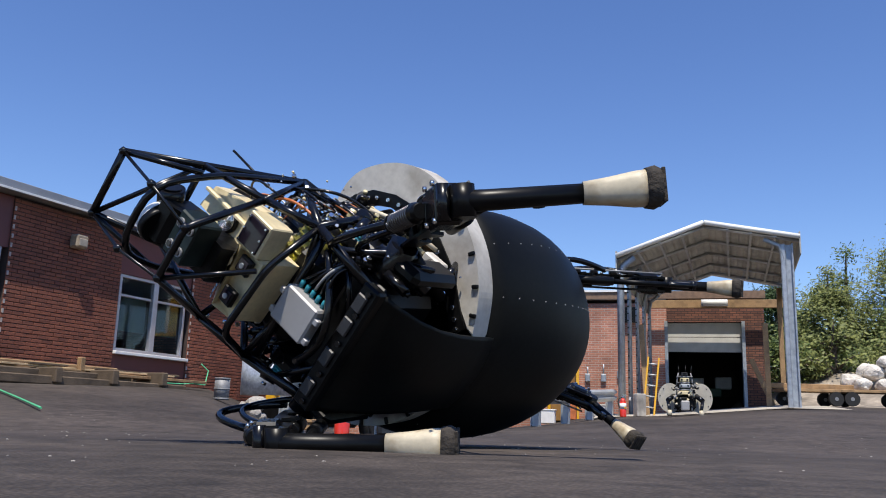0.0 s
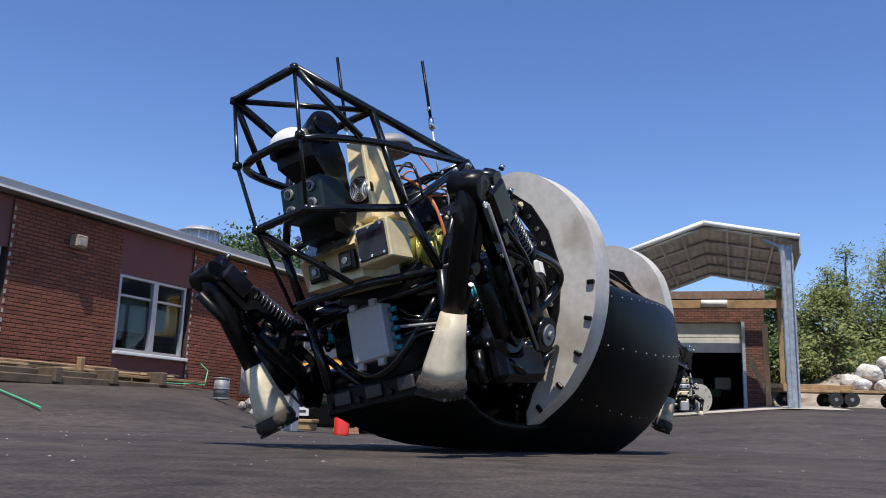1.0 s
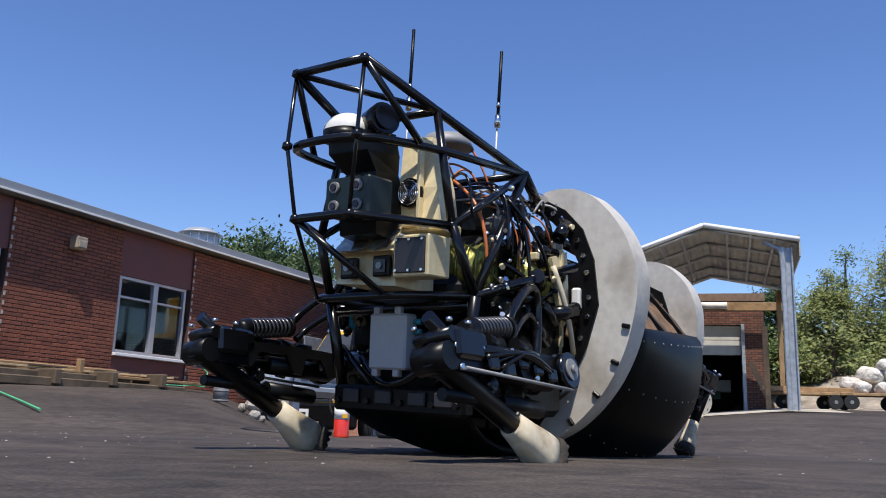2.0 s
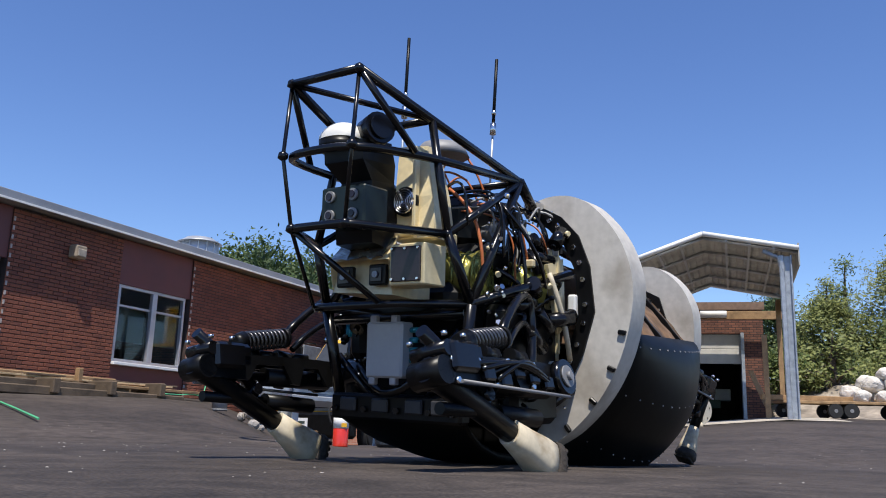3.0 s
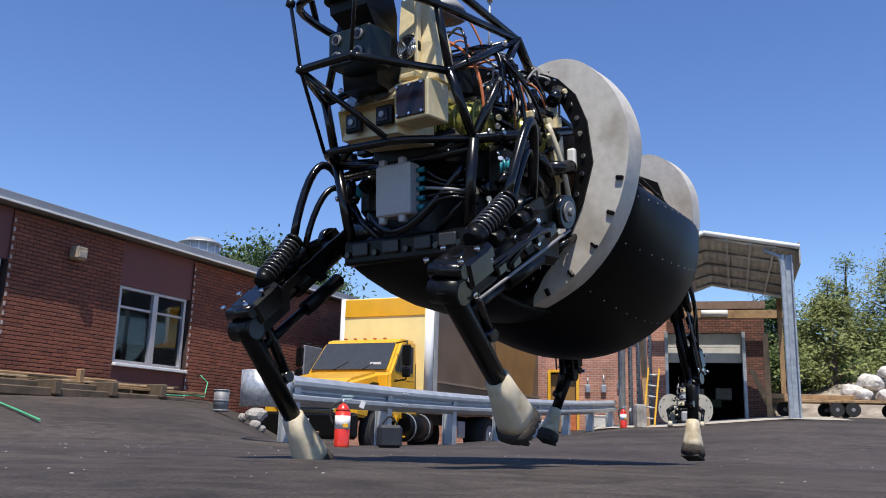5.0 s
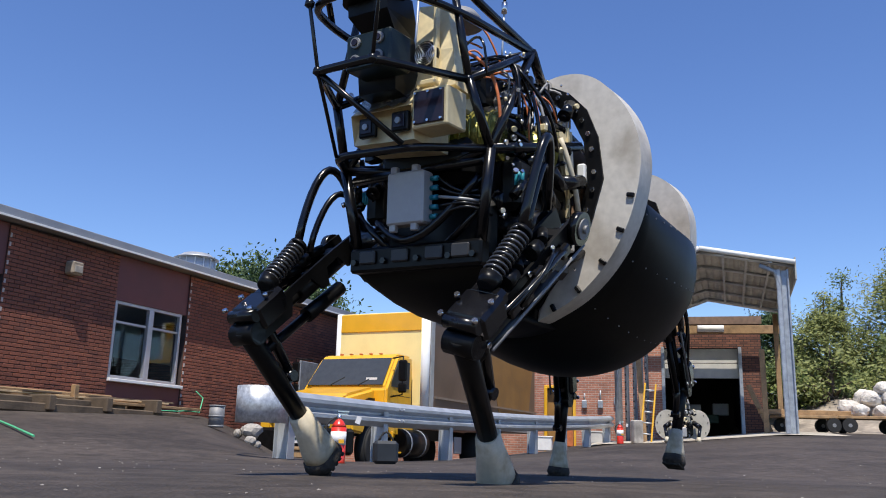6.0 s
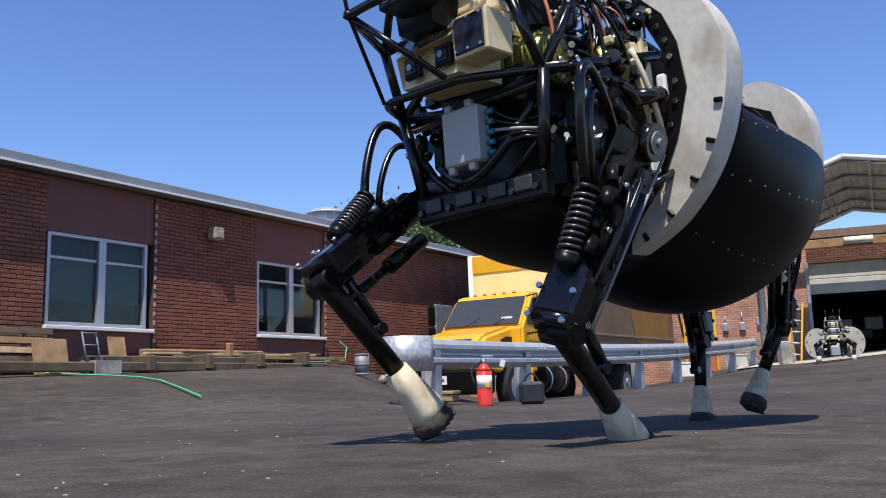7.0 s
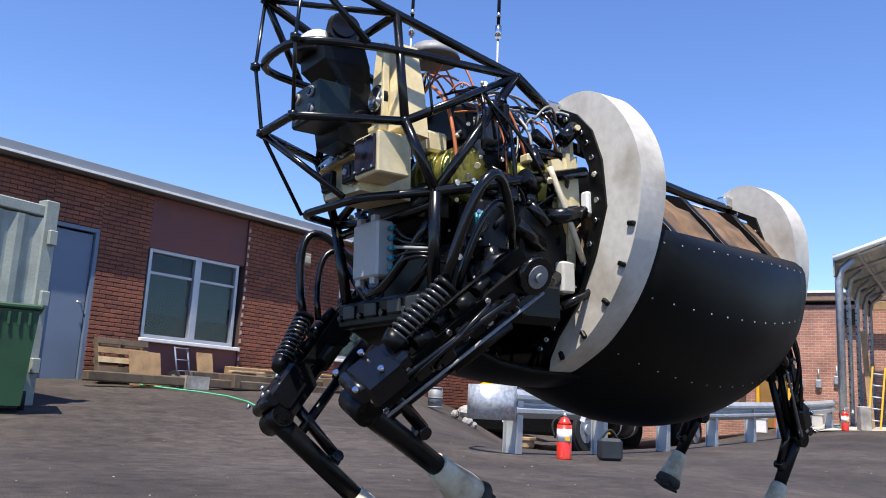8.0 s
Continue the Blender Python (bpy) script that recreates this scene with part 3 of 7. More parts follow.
def build_roof_vent():
    t = thing("roof_vent", "round galvanised vent drum on the flat roof", "vent", pose(-5.45, 18.6, TOP_F - 0.03))
    bm = bmesh.new()
    tube(bm, [(0, 0, 0), (0, 0, 0.48)], 0.42, 28)
    for k in range(14):
        a = 2 * math.pi * k / 14
        box(bm, (0.02, 0.02, 0.40), (0.425 * math.cos(a), 0.425 * math.sin(a), 0.24), m=None)
    part("drum", bm, GALV, t, smooth=False)
    bm = bmesh.new()
    tube(bm, [(0, 0, 0.45), (0, 0, 0.49), (0, 0, 0.52), (0, 0, 0.57)], 0.50, 28, r2=0.30)
    part("cap", bm, GALV, t)


build_roof_vent()


def lumber(name, label, s, out, size, rz=0.0, tilt=0.0, material=None, z=None, group="lumber by the wall", ry=0.0):
    m = wall_pose(s, out)
    zz = ground_z(m.translation.x, m.translation.y) if z is None else z
    bm = bmesh.new()
    box(bm, size, (0, 0, size[2] / 2), bevel=min(size) * 0.12)
    ob = part(name, bm, material or TIMBER)
    ob.matrix_basis = Matrix.Translation((m.translation.x, m.translation.y, zz - 0.005)) @ m.to_3x3().to_4x4() @ pose(0, 0, 0, tilt, ry, rz)
    return tagged(ob, label, "lumber", group)


rl = random.Random(8)
for i in range(3):
    lumber("timber_beam", "long squared timber lying on sleepers along the wall", 2.2 + i * 0.3, 0.75 - 0.22 * i, (3.6 - 0.5 * i, 0.16, 0.14), z=0.52 + (0.14 if i == 2 else 0), rz=rl.uniform(-2, 2), material=TIMBER if i else TIMBER_OLD)
lumber("retaining_kerb", "weathered timber kerb along the wall base", 1.8, 1.05, (6.6, 0.16, 0.14), material=TIMBER_OLD)
lumber("plank", "fresh plank lying along the kerb", 4.6, 0.85, (2.6, 0.16, 0.05), z=0.62)
lumber("timber_offcut", "upright timber offcut on the beam", 2.95, 0.75, (0.10, 0.10, 0.22), z=0.68)
for i in range(9):
    lumber("board", "pale sawn board lying on the timber stack", 1.5 + 0.40 * i + rl.uniform(-0.1, 0.1), 0.62 + 0.05 * (i % 4), (rl.uniform(0.5, 1.5), rl.uniform(0.09, 0.15), 0.03), rz=rl.uniform(-7, 7), material=(TIMBER, FRESH_BOARD, TIMBER_OLD)[i % 3], z=0.665 + 0.03 * (i % 3))
for i in range(4):
    lumber("timber_sleeper", "short dark timber sleeper under the stacked beams", 1.0 + 1.15 * i, 0.75, (0.14, 0.9, 0.24), material=TIMBER_OLD)
lumber("plank", "pale plank leaning against the wall", 1.0, 0.42, (0.30, 0.04, 0.55), tilt=-14)


def build_pallet(s, out, w, h, label):
    m = wall_pose(s, out)
    t = thing("wooden_pallet", label, "pallet", Matrix.Translation((m.translation.x, m.translation.y, ground_z(m.translation.x, m.translation.y))) @ m.to_3x3().to_4x4() @ pose(0, 0, 0, -12, 0, 4))
    for k in range(3):
        bm = bmesh.new()
        box(bm, (0.05, 0.1, h), (-w / 2 + 0.03 + k * (w - 0.06) / 2, 0, h / 2), bevel=0.006)
        part("stringer", bm, TIMBER_OLD, t)
    for k in range(5):
        bm = bmesh.new()
        box(bm, (w, 0.018, h * 0.13), (0, -0.062, h * (0.08 + 0.21 * k)), bevel=0.003)
        part("slat", bm, (TIMBER, TIMBER_OLD, FRESH_BOARD)[k % 3], t)
    for k in range(3):
        bm = bmesh.new()
        box(bm, (w, 0.018, h * 0.13), (0, 0.062, h * (0.08 + 0.42 * k)), bevel=0.003)
        part("slat", bm, TIMBER_OLD, t)
    return t


build_pallet(-0.65, 0.62, 0.86, 0.66, "grey weathered wooden pallet leaning on the wall")
m_ = wall_pose(-0.42, 0.88)
bm = bmesh.new()
box(bm, (0.52, 0.03, 0.52), (0, 0, 0.26), bevel=0.004)
pb = part("plywood_sheet", bm, TIMBER)
pb.matrix_basis = Matrix.Translation((m_.translation.x, m_.translation.y, ground_z(m_.translation.x, m_.translation.y))) @ m_.to_3x3().to_4x4() @ pose(0, 0, 0, -14, 0, 0)
tagged(pb, "stained plywood sheet leaning on a pallet", "plywood")


def build_cinder_block():
    m = wall_pose(0.26, 1.1)
    bm = bmesh.new()
    for px in (-0.18, 0, 0.18):
        box(bm, (0.04, 0.19, 0.2), (px, 0, 0.1))
    for py in (-0.08, 0.08):
        box(bm, (0.4, 0.035, 0.198), (0, py, 0.1))
    ob = part("cinder_block", bm, ROCK)
    ob.matrix_basis = Matrix.Translation((m.translation.x, m.translation.y, ground_z(m.translation.x, m.translation.y))) @ m.to_3x3().to_4x4()
    tagged(ob, "grey hollow cinder block on the ground", "block")


build_cinder_block()


def build_hand_truck():
    m = wall_pose(0.28, 0.8)
    t = thing("hand_truck", "small hand truck with black wheels leaning on the wall", "hand truck", Matrix.Translation((m.translation.x, m.translation.y, ground_z(m.translation.x, m.translation.y))) @ m.to_3x3().to_4x4() @ pose(0, 0, 0, -10, 0, 8))
    for sx in (-0.13, 0.13):
        bm = bmesh.new()
        tube(bm, [(sx, -0.02, 0.14), (sx, 0.02, 0.62)], 0.014, 8)
        part("upright", bm, DOOR_BLUE, t, "blue-grey tube")
        bm = bmesh.new()
        tube(bm, [(sx * 1.35 - 0.02, 0, 0.13), (sx * 1.35 + 0.02, 0, 0.13)], 0.125, 18)
        w = part("wheel", bm, RUBBER, t)
        bm = bmesh.new()
        tube(bm, [(sx * 1.35 - 0.025, 0, 0.13), (sx * 1.35 + 0.025, 0, 0.13)], 0.06, 12)
        part("hub", bm, WIRE_GREY, w)
    for z in (0.25, 0.42, 0.60):
        bm = bmesh.new()
        tube(bm, [(-0.13, 0.0, z), (0.13, 0.0, z)], 0.011, 6)
        part("crossbar", bm, DOOR_BLUE, t)


build_hand_truck()


def garden_hose(name, pts, label):
    bm = bmesh.new()
    ps = []
    for a, b in zip(pts, pts[1:]):
        for k in range(6):
            x, y = a[0] + (b[0] - a[0]) * k / 6, a[1] + (b[1] - a[1]) * k / 6
            ps.append((x, y, ground_z(x, y) + 0.03 + (a[2] + (b[2] - a[2]) * k / 6)))
    tube(bm, ps, 0.012, 6)
    tagged(part(name, bm, HOSE), label, "hose")


garden_hose("garden_hose", [(-3.70, 8.05, 0), (-4.42, 9.1, 0), (-5.2, 10.2, 0), (-5.75, 10.72, 0), (-6.3, 10.88, 0), (-6.85, 10.85, 0), (-7.4, 10.9, 0), (-7.9, 11.15, 0), (-8.25, 11.3, 0.05)], "green garden hose snaking over the asphalt")
hp = wall_pose(5.6 * K, 0.15).translation
garden_hose("garden_hose", [(hp.x + 0.05, hp.y + 0.3, 0.45), (hp.x + 0.2, hp.y + 0.35, 0.35), (hp.x + 0.22, hp.y + 0.1, 0.05), (hp.x - 0.1, hp.y - 0.3, 0), (hp.x - 0.4, hp.y - 0.7, 0)], "short green hose hanging at the wall corner")


def on_ground(x, y, rz=0.0, dz=0.0):
    return pose(x, y, ground_z(x, y) + dz, 0, 0, rz)


def build_bucket():
    t = thing("steel_drum", "small grey metal drum standing by the wall", "drum", on_ground(-3.62, 14.35))
    bm = bmesh.new()
    tube(bm, [(0, 0, 0), (0, 0, 0.36)], 0.125, 20)
    part("shell", bm, WIRE_GREY, t)
    for z in (0.02, 0.18, 0.35):
        bm = bmesh.new()
        tube(bm, [(0, 0, z - 0.012), (0, 0, z + 0.012)], 0.132, 20)
        part("hoop", bm, WIRE_GREY, t)


build_bucket()


def build_rubble(x, y, n, seed, label, spread=0.5, size=0.2):
    rng = random.Random(seed)
    for i in range(n):
        bm = bmesh.new()
        bmesh.ops.create_icosphere(bm, subdivisions=2, radius=1)
        for v in bm.verts:
            v.co *= 1 + 0.28 * noise.noise(v.co * 1.6 + Vector((seed * 7 + i, 0, 0)))
        s = size * rng.uniform(0.6, 1.25)
        px, py = x + rng.uniform(-spread, spread), y + rng.uniform(-spread, spread)
        ob = part("boulder", bm, ROCK)
        ob.matrix_basis = pose(px, py, ground_z(px, py) + s * (0.45 + (0.9 if i % 3 == 2 else 0)), rng.uniform(0, 360), 0, rng.uniform(0, 360)) @ Matrix.Diagonal((s * 1.2, s, s * 0.8, 1))
        tagged(ob, label, "boulder", "pile of boulders")


build_rubble(-3.05, 14.4, 4, 3, "rough stone lying beside a metal drum", 0.25, 0.13)


def build_boulder_heap():
    rng = random.Random(31)
    pale = mat("pale_granite", (0.74, 0.69, 0.62), 0.9, var=0.35, scale=1.4, bump=0.7, bscale=5)
    for layer, (n, lift) in enumerate(((10, 0.0), (7, 0.30), (4, 0.56))):
        for i in range(n):
            s = rng.uniform(0.19, 0.29) * (1 - 0.06 * layer)
            px = 10.15 + layer * 0.26 + (i % 5) * 0.44 + rng.uniform(-0.07, 0.07)
            py = 20.4 + (i // 5) * 0.45 + rng.uniform(-0.1, 0.1) - 0.08 * (i % 5)
            bm = bmesh.new()
            bmesh.ops.create_icosphere(bm, subdivisions=3, radius=1)
            o = Vector((rng.uniform(0, 50), rng.uniform(0, 50), 0))
            for v in bm.verts:
                v.co *= 1 + 0.30 * noise.noise(v.co * 0.9 + o) + 0.12 * noise.noise(v.co * 2.6 + o)
                c = max(abs(v.co.x), abs(v.co.y), abs(v.co.z))
                v.co *= 0.72 + 0.28 * min(1, 0.8 / max(c, 0.3))
            ob = part("boulder", bm, pale)
            ob.matrix_basis = pose(px, py, ground_z(px, py) + 0.38 + s * 0.70 + lift, rng.uniform(-30, 30), rng.uniform(-30, 30), rng.uniform(0, 360)) @ Matrix.Diagonal((s * 1.2, s, s * 0.9, 1))
            tagged(ob, "pale angular boulder heaped on a low trolley", "boulder", "heap of boulders")


build_boulder_heap()


def build_container():
    """Pale corrugated shipping container, seen at its corner."""
    t = thing("shipping_container", "pale grey-green corrugated shipping container beside the brick wall", "container", pose(-6.36, 7.38, -0.25, 0, 0, 71))
    pale = mat("pale_container_paint", (0.30, 0.325, 0.285), 0.4, var=0.3, scale=2.5)
    bm = bmesh.new()
    prof = []
    for k in range(15):
        prof += [(-0.08 - k * 0.28, -0.0), (-0.15 - k * 0.28, 0.035), (-0.22 - k * 0.28, 0.035), (-0.29 - k * 0.28, 0.0)]
    loft(bm, [[(x, y - 0.02, 0.45) for x, y in prof], [(x, y - 0.02, 2.30) for x, y in prof]], closed=False, caps=False, smooth=False)
    loft(bm, [[(x, y, 0.45) for x, y in prof], [(x, y, 2.30) for x, y in prof]], closed=False, caps=False, smooth=False)
    part("side_panel", bm, pale, t)
    for name, size, at in (("corner_post", (0.16, 0.16, 2.2), (0.0, 0.04, 1.4)), ("top_rail", (4.4, 0.12, 0.12), (-2.2, 0.04, 2.38)), ("bottom_rail", (4.4, 0.12, 0.16), (-2.2, 0.04, 0.40)), ("end_panel", (0.06, 2.3, 1.9), (0.0, 1.25, 1.38)), ("roof_panel", (4.3, 2.3, 0.05), (-2.2, 1.25, 2.42))):
        bm = bmesh.new()
        box(bm, size, at, bevel=0.012)
        part(name, bm, pale, t)
    for z in (0.75, 1.45, 2.1):
        bm = bmesh.new()
        box(bm, (0.10, 0.05, 0.16), (0.02, -0.065, z), bevel=0.01)
        part("hinge", bm, pale, t)


build_container()


def build_bin():
    t = thing("wheeled_bin", "dark green plastic wheeled rubbish bin with a lid", "bin", on_ground(-6.17, 6.69, 40))
    bm = bmesh.new()
    loft(bm, [[(-0.24, -0.26, 0.06), (0.24, -0.26, 0.06), (0.24, 0.26, 0.06), (-0.24, 0.26, 0.06)], [(-0.30, -0.33, 0.95), (0.30, -0.33, 0.95), (0.30, 0.33, 0.95), (-0.30, 0.33, 0.95)]], smooth=False)
    part("body", bm, GREEN_BIN, t)
    bm = bmesh.new()
    box(bm, (0.66, 0.74, 0.05), (0, 0, 0.98), bevel=0.015)
    part("lid", bm, GREEN_BIN, t)
    for k in range(6):
        bm = bmesh.new()
        box(bm, (0.03, 0.02, 0.12), (-0.22 + k * 0.088, -0.345, 0.86), bevel=0.005)
        part("rib", bm, GREEN_BIN, t)
    for sx in (-0.26, 0.26):
        bm = bmesh.new()
        tube(bm, [(sx - 0.03, 0.22, 0.1), (sx + 0.03, 0.22, 0.1)], 0.1, 16)
        part("wheel", bm, RUBBER, t)


build_bin()


def build_apron():
    bm = bmesh.new()
    m = Matrix.Translation((6.05, 19.05, 0)) @ Matrix.Rotation(radians(-14), 4, "Z")
    grid = []
    for j in range(10):
        row = []
        for i in range(14):
            p = m @ Vector((-2.7 + i * 0.42, -0.7 + j * 0.97, 0))
            row.append(bm.verts.new((p.x, p.y, ground_z(p.x, p.y) + 0.012)))
        grid.append(row)
    for j in range(9):
        for i in range(13):
            bm.faces.new((grid[j][i], grid[j][i + 1], grid[j + 1][i + 1], grid[j + 1][i]))
    tagged(part("apron", bm, mat("dusty_concrete", (0.50, 0.45, 0.37), 0.9, var=0.35, scale=1.2, bump=0.3)), "dusty pale concrete apron under the canopy", "pavement", kind="structure")


build_apron()


# ---- guard rail, extinguishers ----
def rail_profile(h):
    return [(0.0, h), (0.035, h - 0.018), (0.085, h - 0.055), (0.085, h - 0.09), (0.02, h - 0.13), (0.02, h - 0.15), (0.085, h - 0.19), (0.085, h - 0.225), (0.035, h - 0.26), (0.0, h - 0.28)]


def rail_top(u):
    """Height of the beam's upper edge along the rail, following the yard."""
    return 0.51 + 0.41 * u - 0.36 * u * (1 - u)


def build_guard_rail():
    t = thing("guard_rail", "galvanised steel guard rail with a rolled end and steel posts", "guard rail")
    d = (RAIL_B - RAIL_A).normalized()
    side = Vector((d.y, -d.x, 0))
    start, span = RAIL_A - d * 0.12, RAIL_B - RAIL_A
    bm = bmesh.new()
    rings = []
    for k in range(25):
        p = RAIL_A + span * (k / 24 * 1.03 - 0.008)
        h = rail_top(k / 24)
        rings.append([p + side * o + Vector((0, 0, z)) for o, z in rail_profile(h)] + [p + side * (o - 0.012) + Vector((0, 0, z)) for o, z in rail_profile(h)[::-1]])
    loft(bm, rings, smooth=False)
    beam = part("beam", bm, GALV, t)
    bm = bmesh.new()
    outer, inner = [], []
    for k in range(21):
        a = math.pi * 1.12 * k / 20
        c = start - side * 0.17
        outer.append(c + side * (0.245 * math.cos(a)) - d * (0.33 * math.sin(a)))
        inner.append(c + side * (0.236 * math.cos(a)) - d * (0.32 * math.sin(a)))
    loft(bm, [[p + Vector((0, 0, 0.535)), p + Vector((0, 0, 0.205)), q + Vector((0, 0, 0.205)), q + Vector((0, 0, 0.535))] for p, q in zip(outer, inner)])
    part("rolled_end", bm, ZINC_SPANGLE, t, "curved spangled galvanised end section")
    rz = math.atan2(d.y, d.x)
    for k in range(8):
        u = k / 7
        p = RAIL_A.lerp(RAIL_B, u) - side * 0.03
        z, top = ground_z(p.x, p.y), rail_top(u) - 0.06
        m = Matrix.Translation((p.x, p.y, 0)) @ Matrix.Rotation(rz, 4, "Z")
        bm = bmesh.new()
        box(bm, (0.010, 0.15, top - z), (0, 0, (top + z) / 2), m=m)
        for sy in (-0.075, 0.075):
            box(bm, (0.11, 0.010, top - z), (0, sy, (top + z) / 2), m=m)
        part("post", bm, GALV, t)
        bolts("bolt", [p + side * 0.055 + Vector((0, 0, rail_top(u) - 0.14))], 0.022, GALV, beam, side)
    for k in (1, 3, 5):
        u = k / 7 + 0.02
        for dz in (0.075, 0.205):
            for du in (0.0, 0.008):
                bolts("bolt", [RAIL_A.lerp(RAIL_B, u + du) + side * 0.085 + Vector((0, 0, rail_top(u) - dz))], 0.014, GALV, beam, side)


build_guard_rail()


def build_extinguisher(x, y, s, label):
    t = thing("fire_extinguisher", label, "fire extinguisher", on_ground(x, y, 20) @ Matrix.Scale(s, 4), group="fire extinguishers")
    bm = bmesh.new()
    tube(bm, [(0, 0, 0), (0, 0, 0.012), (0, 0, 0.33)], 0.072, 20)
    tube(bm, [(0, 0, 0.33), (0, 0, 0.36), (0, 0, 0.385), (0, 0, 0.40)], 0.072, 20, r2=0.025)
    part("cylinder", bm, RED, t, smooth=True)
    bm = bmesh.new()
    tube(bm, [(0, 0, 0.17), (0, 0, 0.29)], 0.0735, 20)
    lb = part("label_band", bm, WHITE_TRIM, t, "pale printed band")
    bm = bmesh.new()
    box(bm, (0.05, 0.008, 0.035), (0.01, -0.075, 0.20))
    part("yellow_patch", bm, YELLOW, lb)
    bm = bmesh.new()
    tube(bm, [(0, 0, 0.40), (0, 0, 0.44)], 0.022, 10)
    box(bm, (0.10, 0.025, 0.012), (0.03, 0, 0.45))
    box(bm, (0.11, 0.022, 0.012), (0.035, 0, 0.475))
    part("valve", bm, STEEL, t)
    bm = bmesh.new()
    tube(bm, arc((0.0, 0.02, 0.43), (-0.09, 0.0, 0.20), (-0.07, 0, 0.03)), 0.010, 6)
    part("hose", bm, RUBBER, t)
    bm = bmesh.new()
    box(bm, (0.05, 0.004, 0.07), (0.055, -0.02, 0.44), m=pose(0, 0, 0, 0, 18, 10))
    part("tag", bm, WHITE_TRIM, t)


build_extinguisher(-0.90, 8.15, 1.0, "red fire extinguisher standing in front of the guard rail")
build_extinguisher(4.02, 18.75, 1.0, "red fire extinguisher standing near the rail's far end")


def build_carry_case():
    t = thing("carry_case", "dark plastic case with a handle leaning on the rail post", "case", on_ground(-0.47, 8.45, 15))
    bm = bmesh.new()
    box(bm, (0.24, 0.13, 0.22), (0, 0, 0.11), bevel=0.03)
    part("body", bm, mat("dark_case", (0.02, 0.024, 0.03), 0.5), t)
    bm = bmesh.new()
    tube(bm, arc((-0.08, 0, 0.21), (0.08, 0, 0.21), (0, 0, 0.09)), 0.011, 6)
    part("handle", bm, RUBBER, t)


build_carry_case()


# ---- delivery truck ----
SCREEN = mat("tinted_windscreen", (0.05, 0.055, 0.06), 0.06, var=0.1, spec=0.5)


def build_truck():
    """Local +x is the truck's front, z up, origin on the ground under the front axle."""
    t = thing("box_truck", "yellow box truck with brown-grey cargo sides parked behind the rail", "truck", pose(-2.146, 17.94, -0.485, 0, 0, -115))
    BX, W, TOP, FLOOR = -1.95, 1.22, 3.60, 1.05
    def shape(prof, half, bevel, taper=0.0):
        b = bmesh.new()
        plate(b, prof, 1, -half, half)
        for v in b.verts:
            v.co.y *= 1 - taper * max(0, v.co.z - 1.75)
        bmesh.ops.recalc_face_normals(b, faces=b.faces)
        bmesh.ops.bevel(b, geom=[e for e in b.edges if len(e.link_faces) == 2 and e.calc_face_angle() > 0.3], offset=bevel, segments=3, affect="EDGES", clamp_overlap=True)
        return b
    # cab shell: roof, pillars and doors; the bonnet is a part of its own
    bm = shape([(-0.42, 0.75), (-0.42, 1.74), (-0.98, 2.44), (-1.12, 2.52), (-1.75, 2.52), (-1.78, 0.72)], 1.04, 0.06, 0.10)
    cab = part("cab", bm, YELLOW, t, "yellow cab with a raked windscreen", smooth=False)
    bm = shape([(0.98, 0.72), (1.02, 1.05), (0.94, 1.36), (0.70, 1.53), (-0.40, 1.76), (-0.42, 1.1), (0.50, 1.1), (0.56, 0.72)], 0.80, 0.08)
    bonnet = part("bonnet", bm, YELLOW, cab, "yellow sloped bonnet")
    for sgn in (-1, 1):
        bm = shape([(0.98, 0.80), (0.98, 1.18), (0.70, 1.36), (-0.25, 1.38), (-0.50, 1.30), (-0.62, 0.80), (-0.52, 0.76), (-0.42, 1.0), (-0.2, 1.12), (0.2, 1.12), (0.42, 1.0), (0.54, 0.76)], 0.14, 0.04)
        for v in bm.verts:
            v.co.y += sgn * 0.94
        part("wing", bm, YELLOW, bonnet)
        bm = bmesh.new()
        plate(bm, [(-0.34, 1.36), (0.08, 1.36), (0.12, 1.43), (-0.10, 1.51), (-0.34, 1.51)], 1, sgn * 0.805 - 0.012, sgn * 0.805 + 0.012)
        part("air_vent", bm, BLACK_SATIN, bonnet)
        bm = bmesh.new()
        box(bm, (0.10, 0.36, 0.24), (0.96, sgn * 0.86, 1.12), bevel=0.05)
        part("headlight", bm, LIDAR, bonnet, "clear headlight")
    bm = bmesh.new()
    box(bm, (0.06, 1.20, 0.46), (1.0, 0, 1.10), bevel=0.03)
    grille = part("grille", bm, GALV, bonnet, "chrome grille with bars")
    for k in range(7):
        bm = bmesh.new()
        box(bm, (0.03, 1.10, 0.022), (1.035, 0, 0.93 + k * 0.058), bevel=0.005)
        part("grille_bar", bm, BLACK_SATIN, grille)
    bm = bmesh.new()
    box(bm, (0.05, 1.25, 0.07), (0.93, 0, 1.415), bevel=0.02)
    part("grille_trim", bm, STEEL, bonnet)
    def pane(pts, th, name, material, parent, label=""):
        b = bmesh.new()
        n = (Vector(pts[1]) - Vector(pts[0])).cross(Vector(pts[2]) - Vector(pts[0])).normalized() * th
        loft(b, [[Vector(p) for p in pts], [Vector(p) + n for p in pts]], smooth=False)
        return part(name, b, material, parent, label)
    e = Vector((0.78, 0, 0.62)).normalized() * 0.014
    lo, hi = Vector((-0.445, 0, 1.79)) + e, Vector((-0.935, 0, 2.40)) + e
    pane([(lo.x, -0.93, lo.z), (lo.x, 0.93, lo.z), (hi.x, 0.87, hi.z), (hi.x, -0.87, hi.z)], 0.012, "windscreen", SCREEN, cab, "dark reflective windscreen")
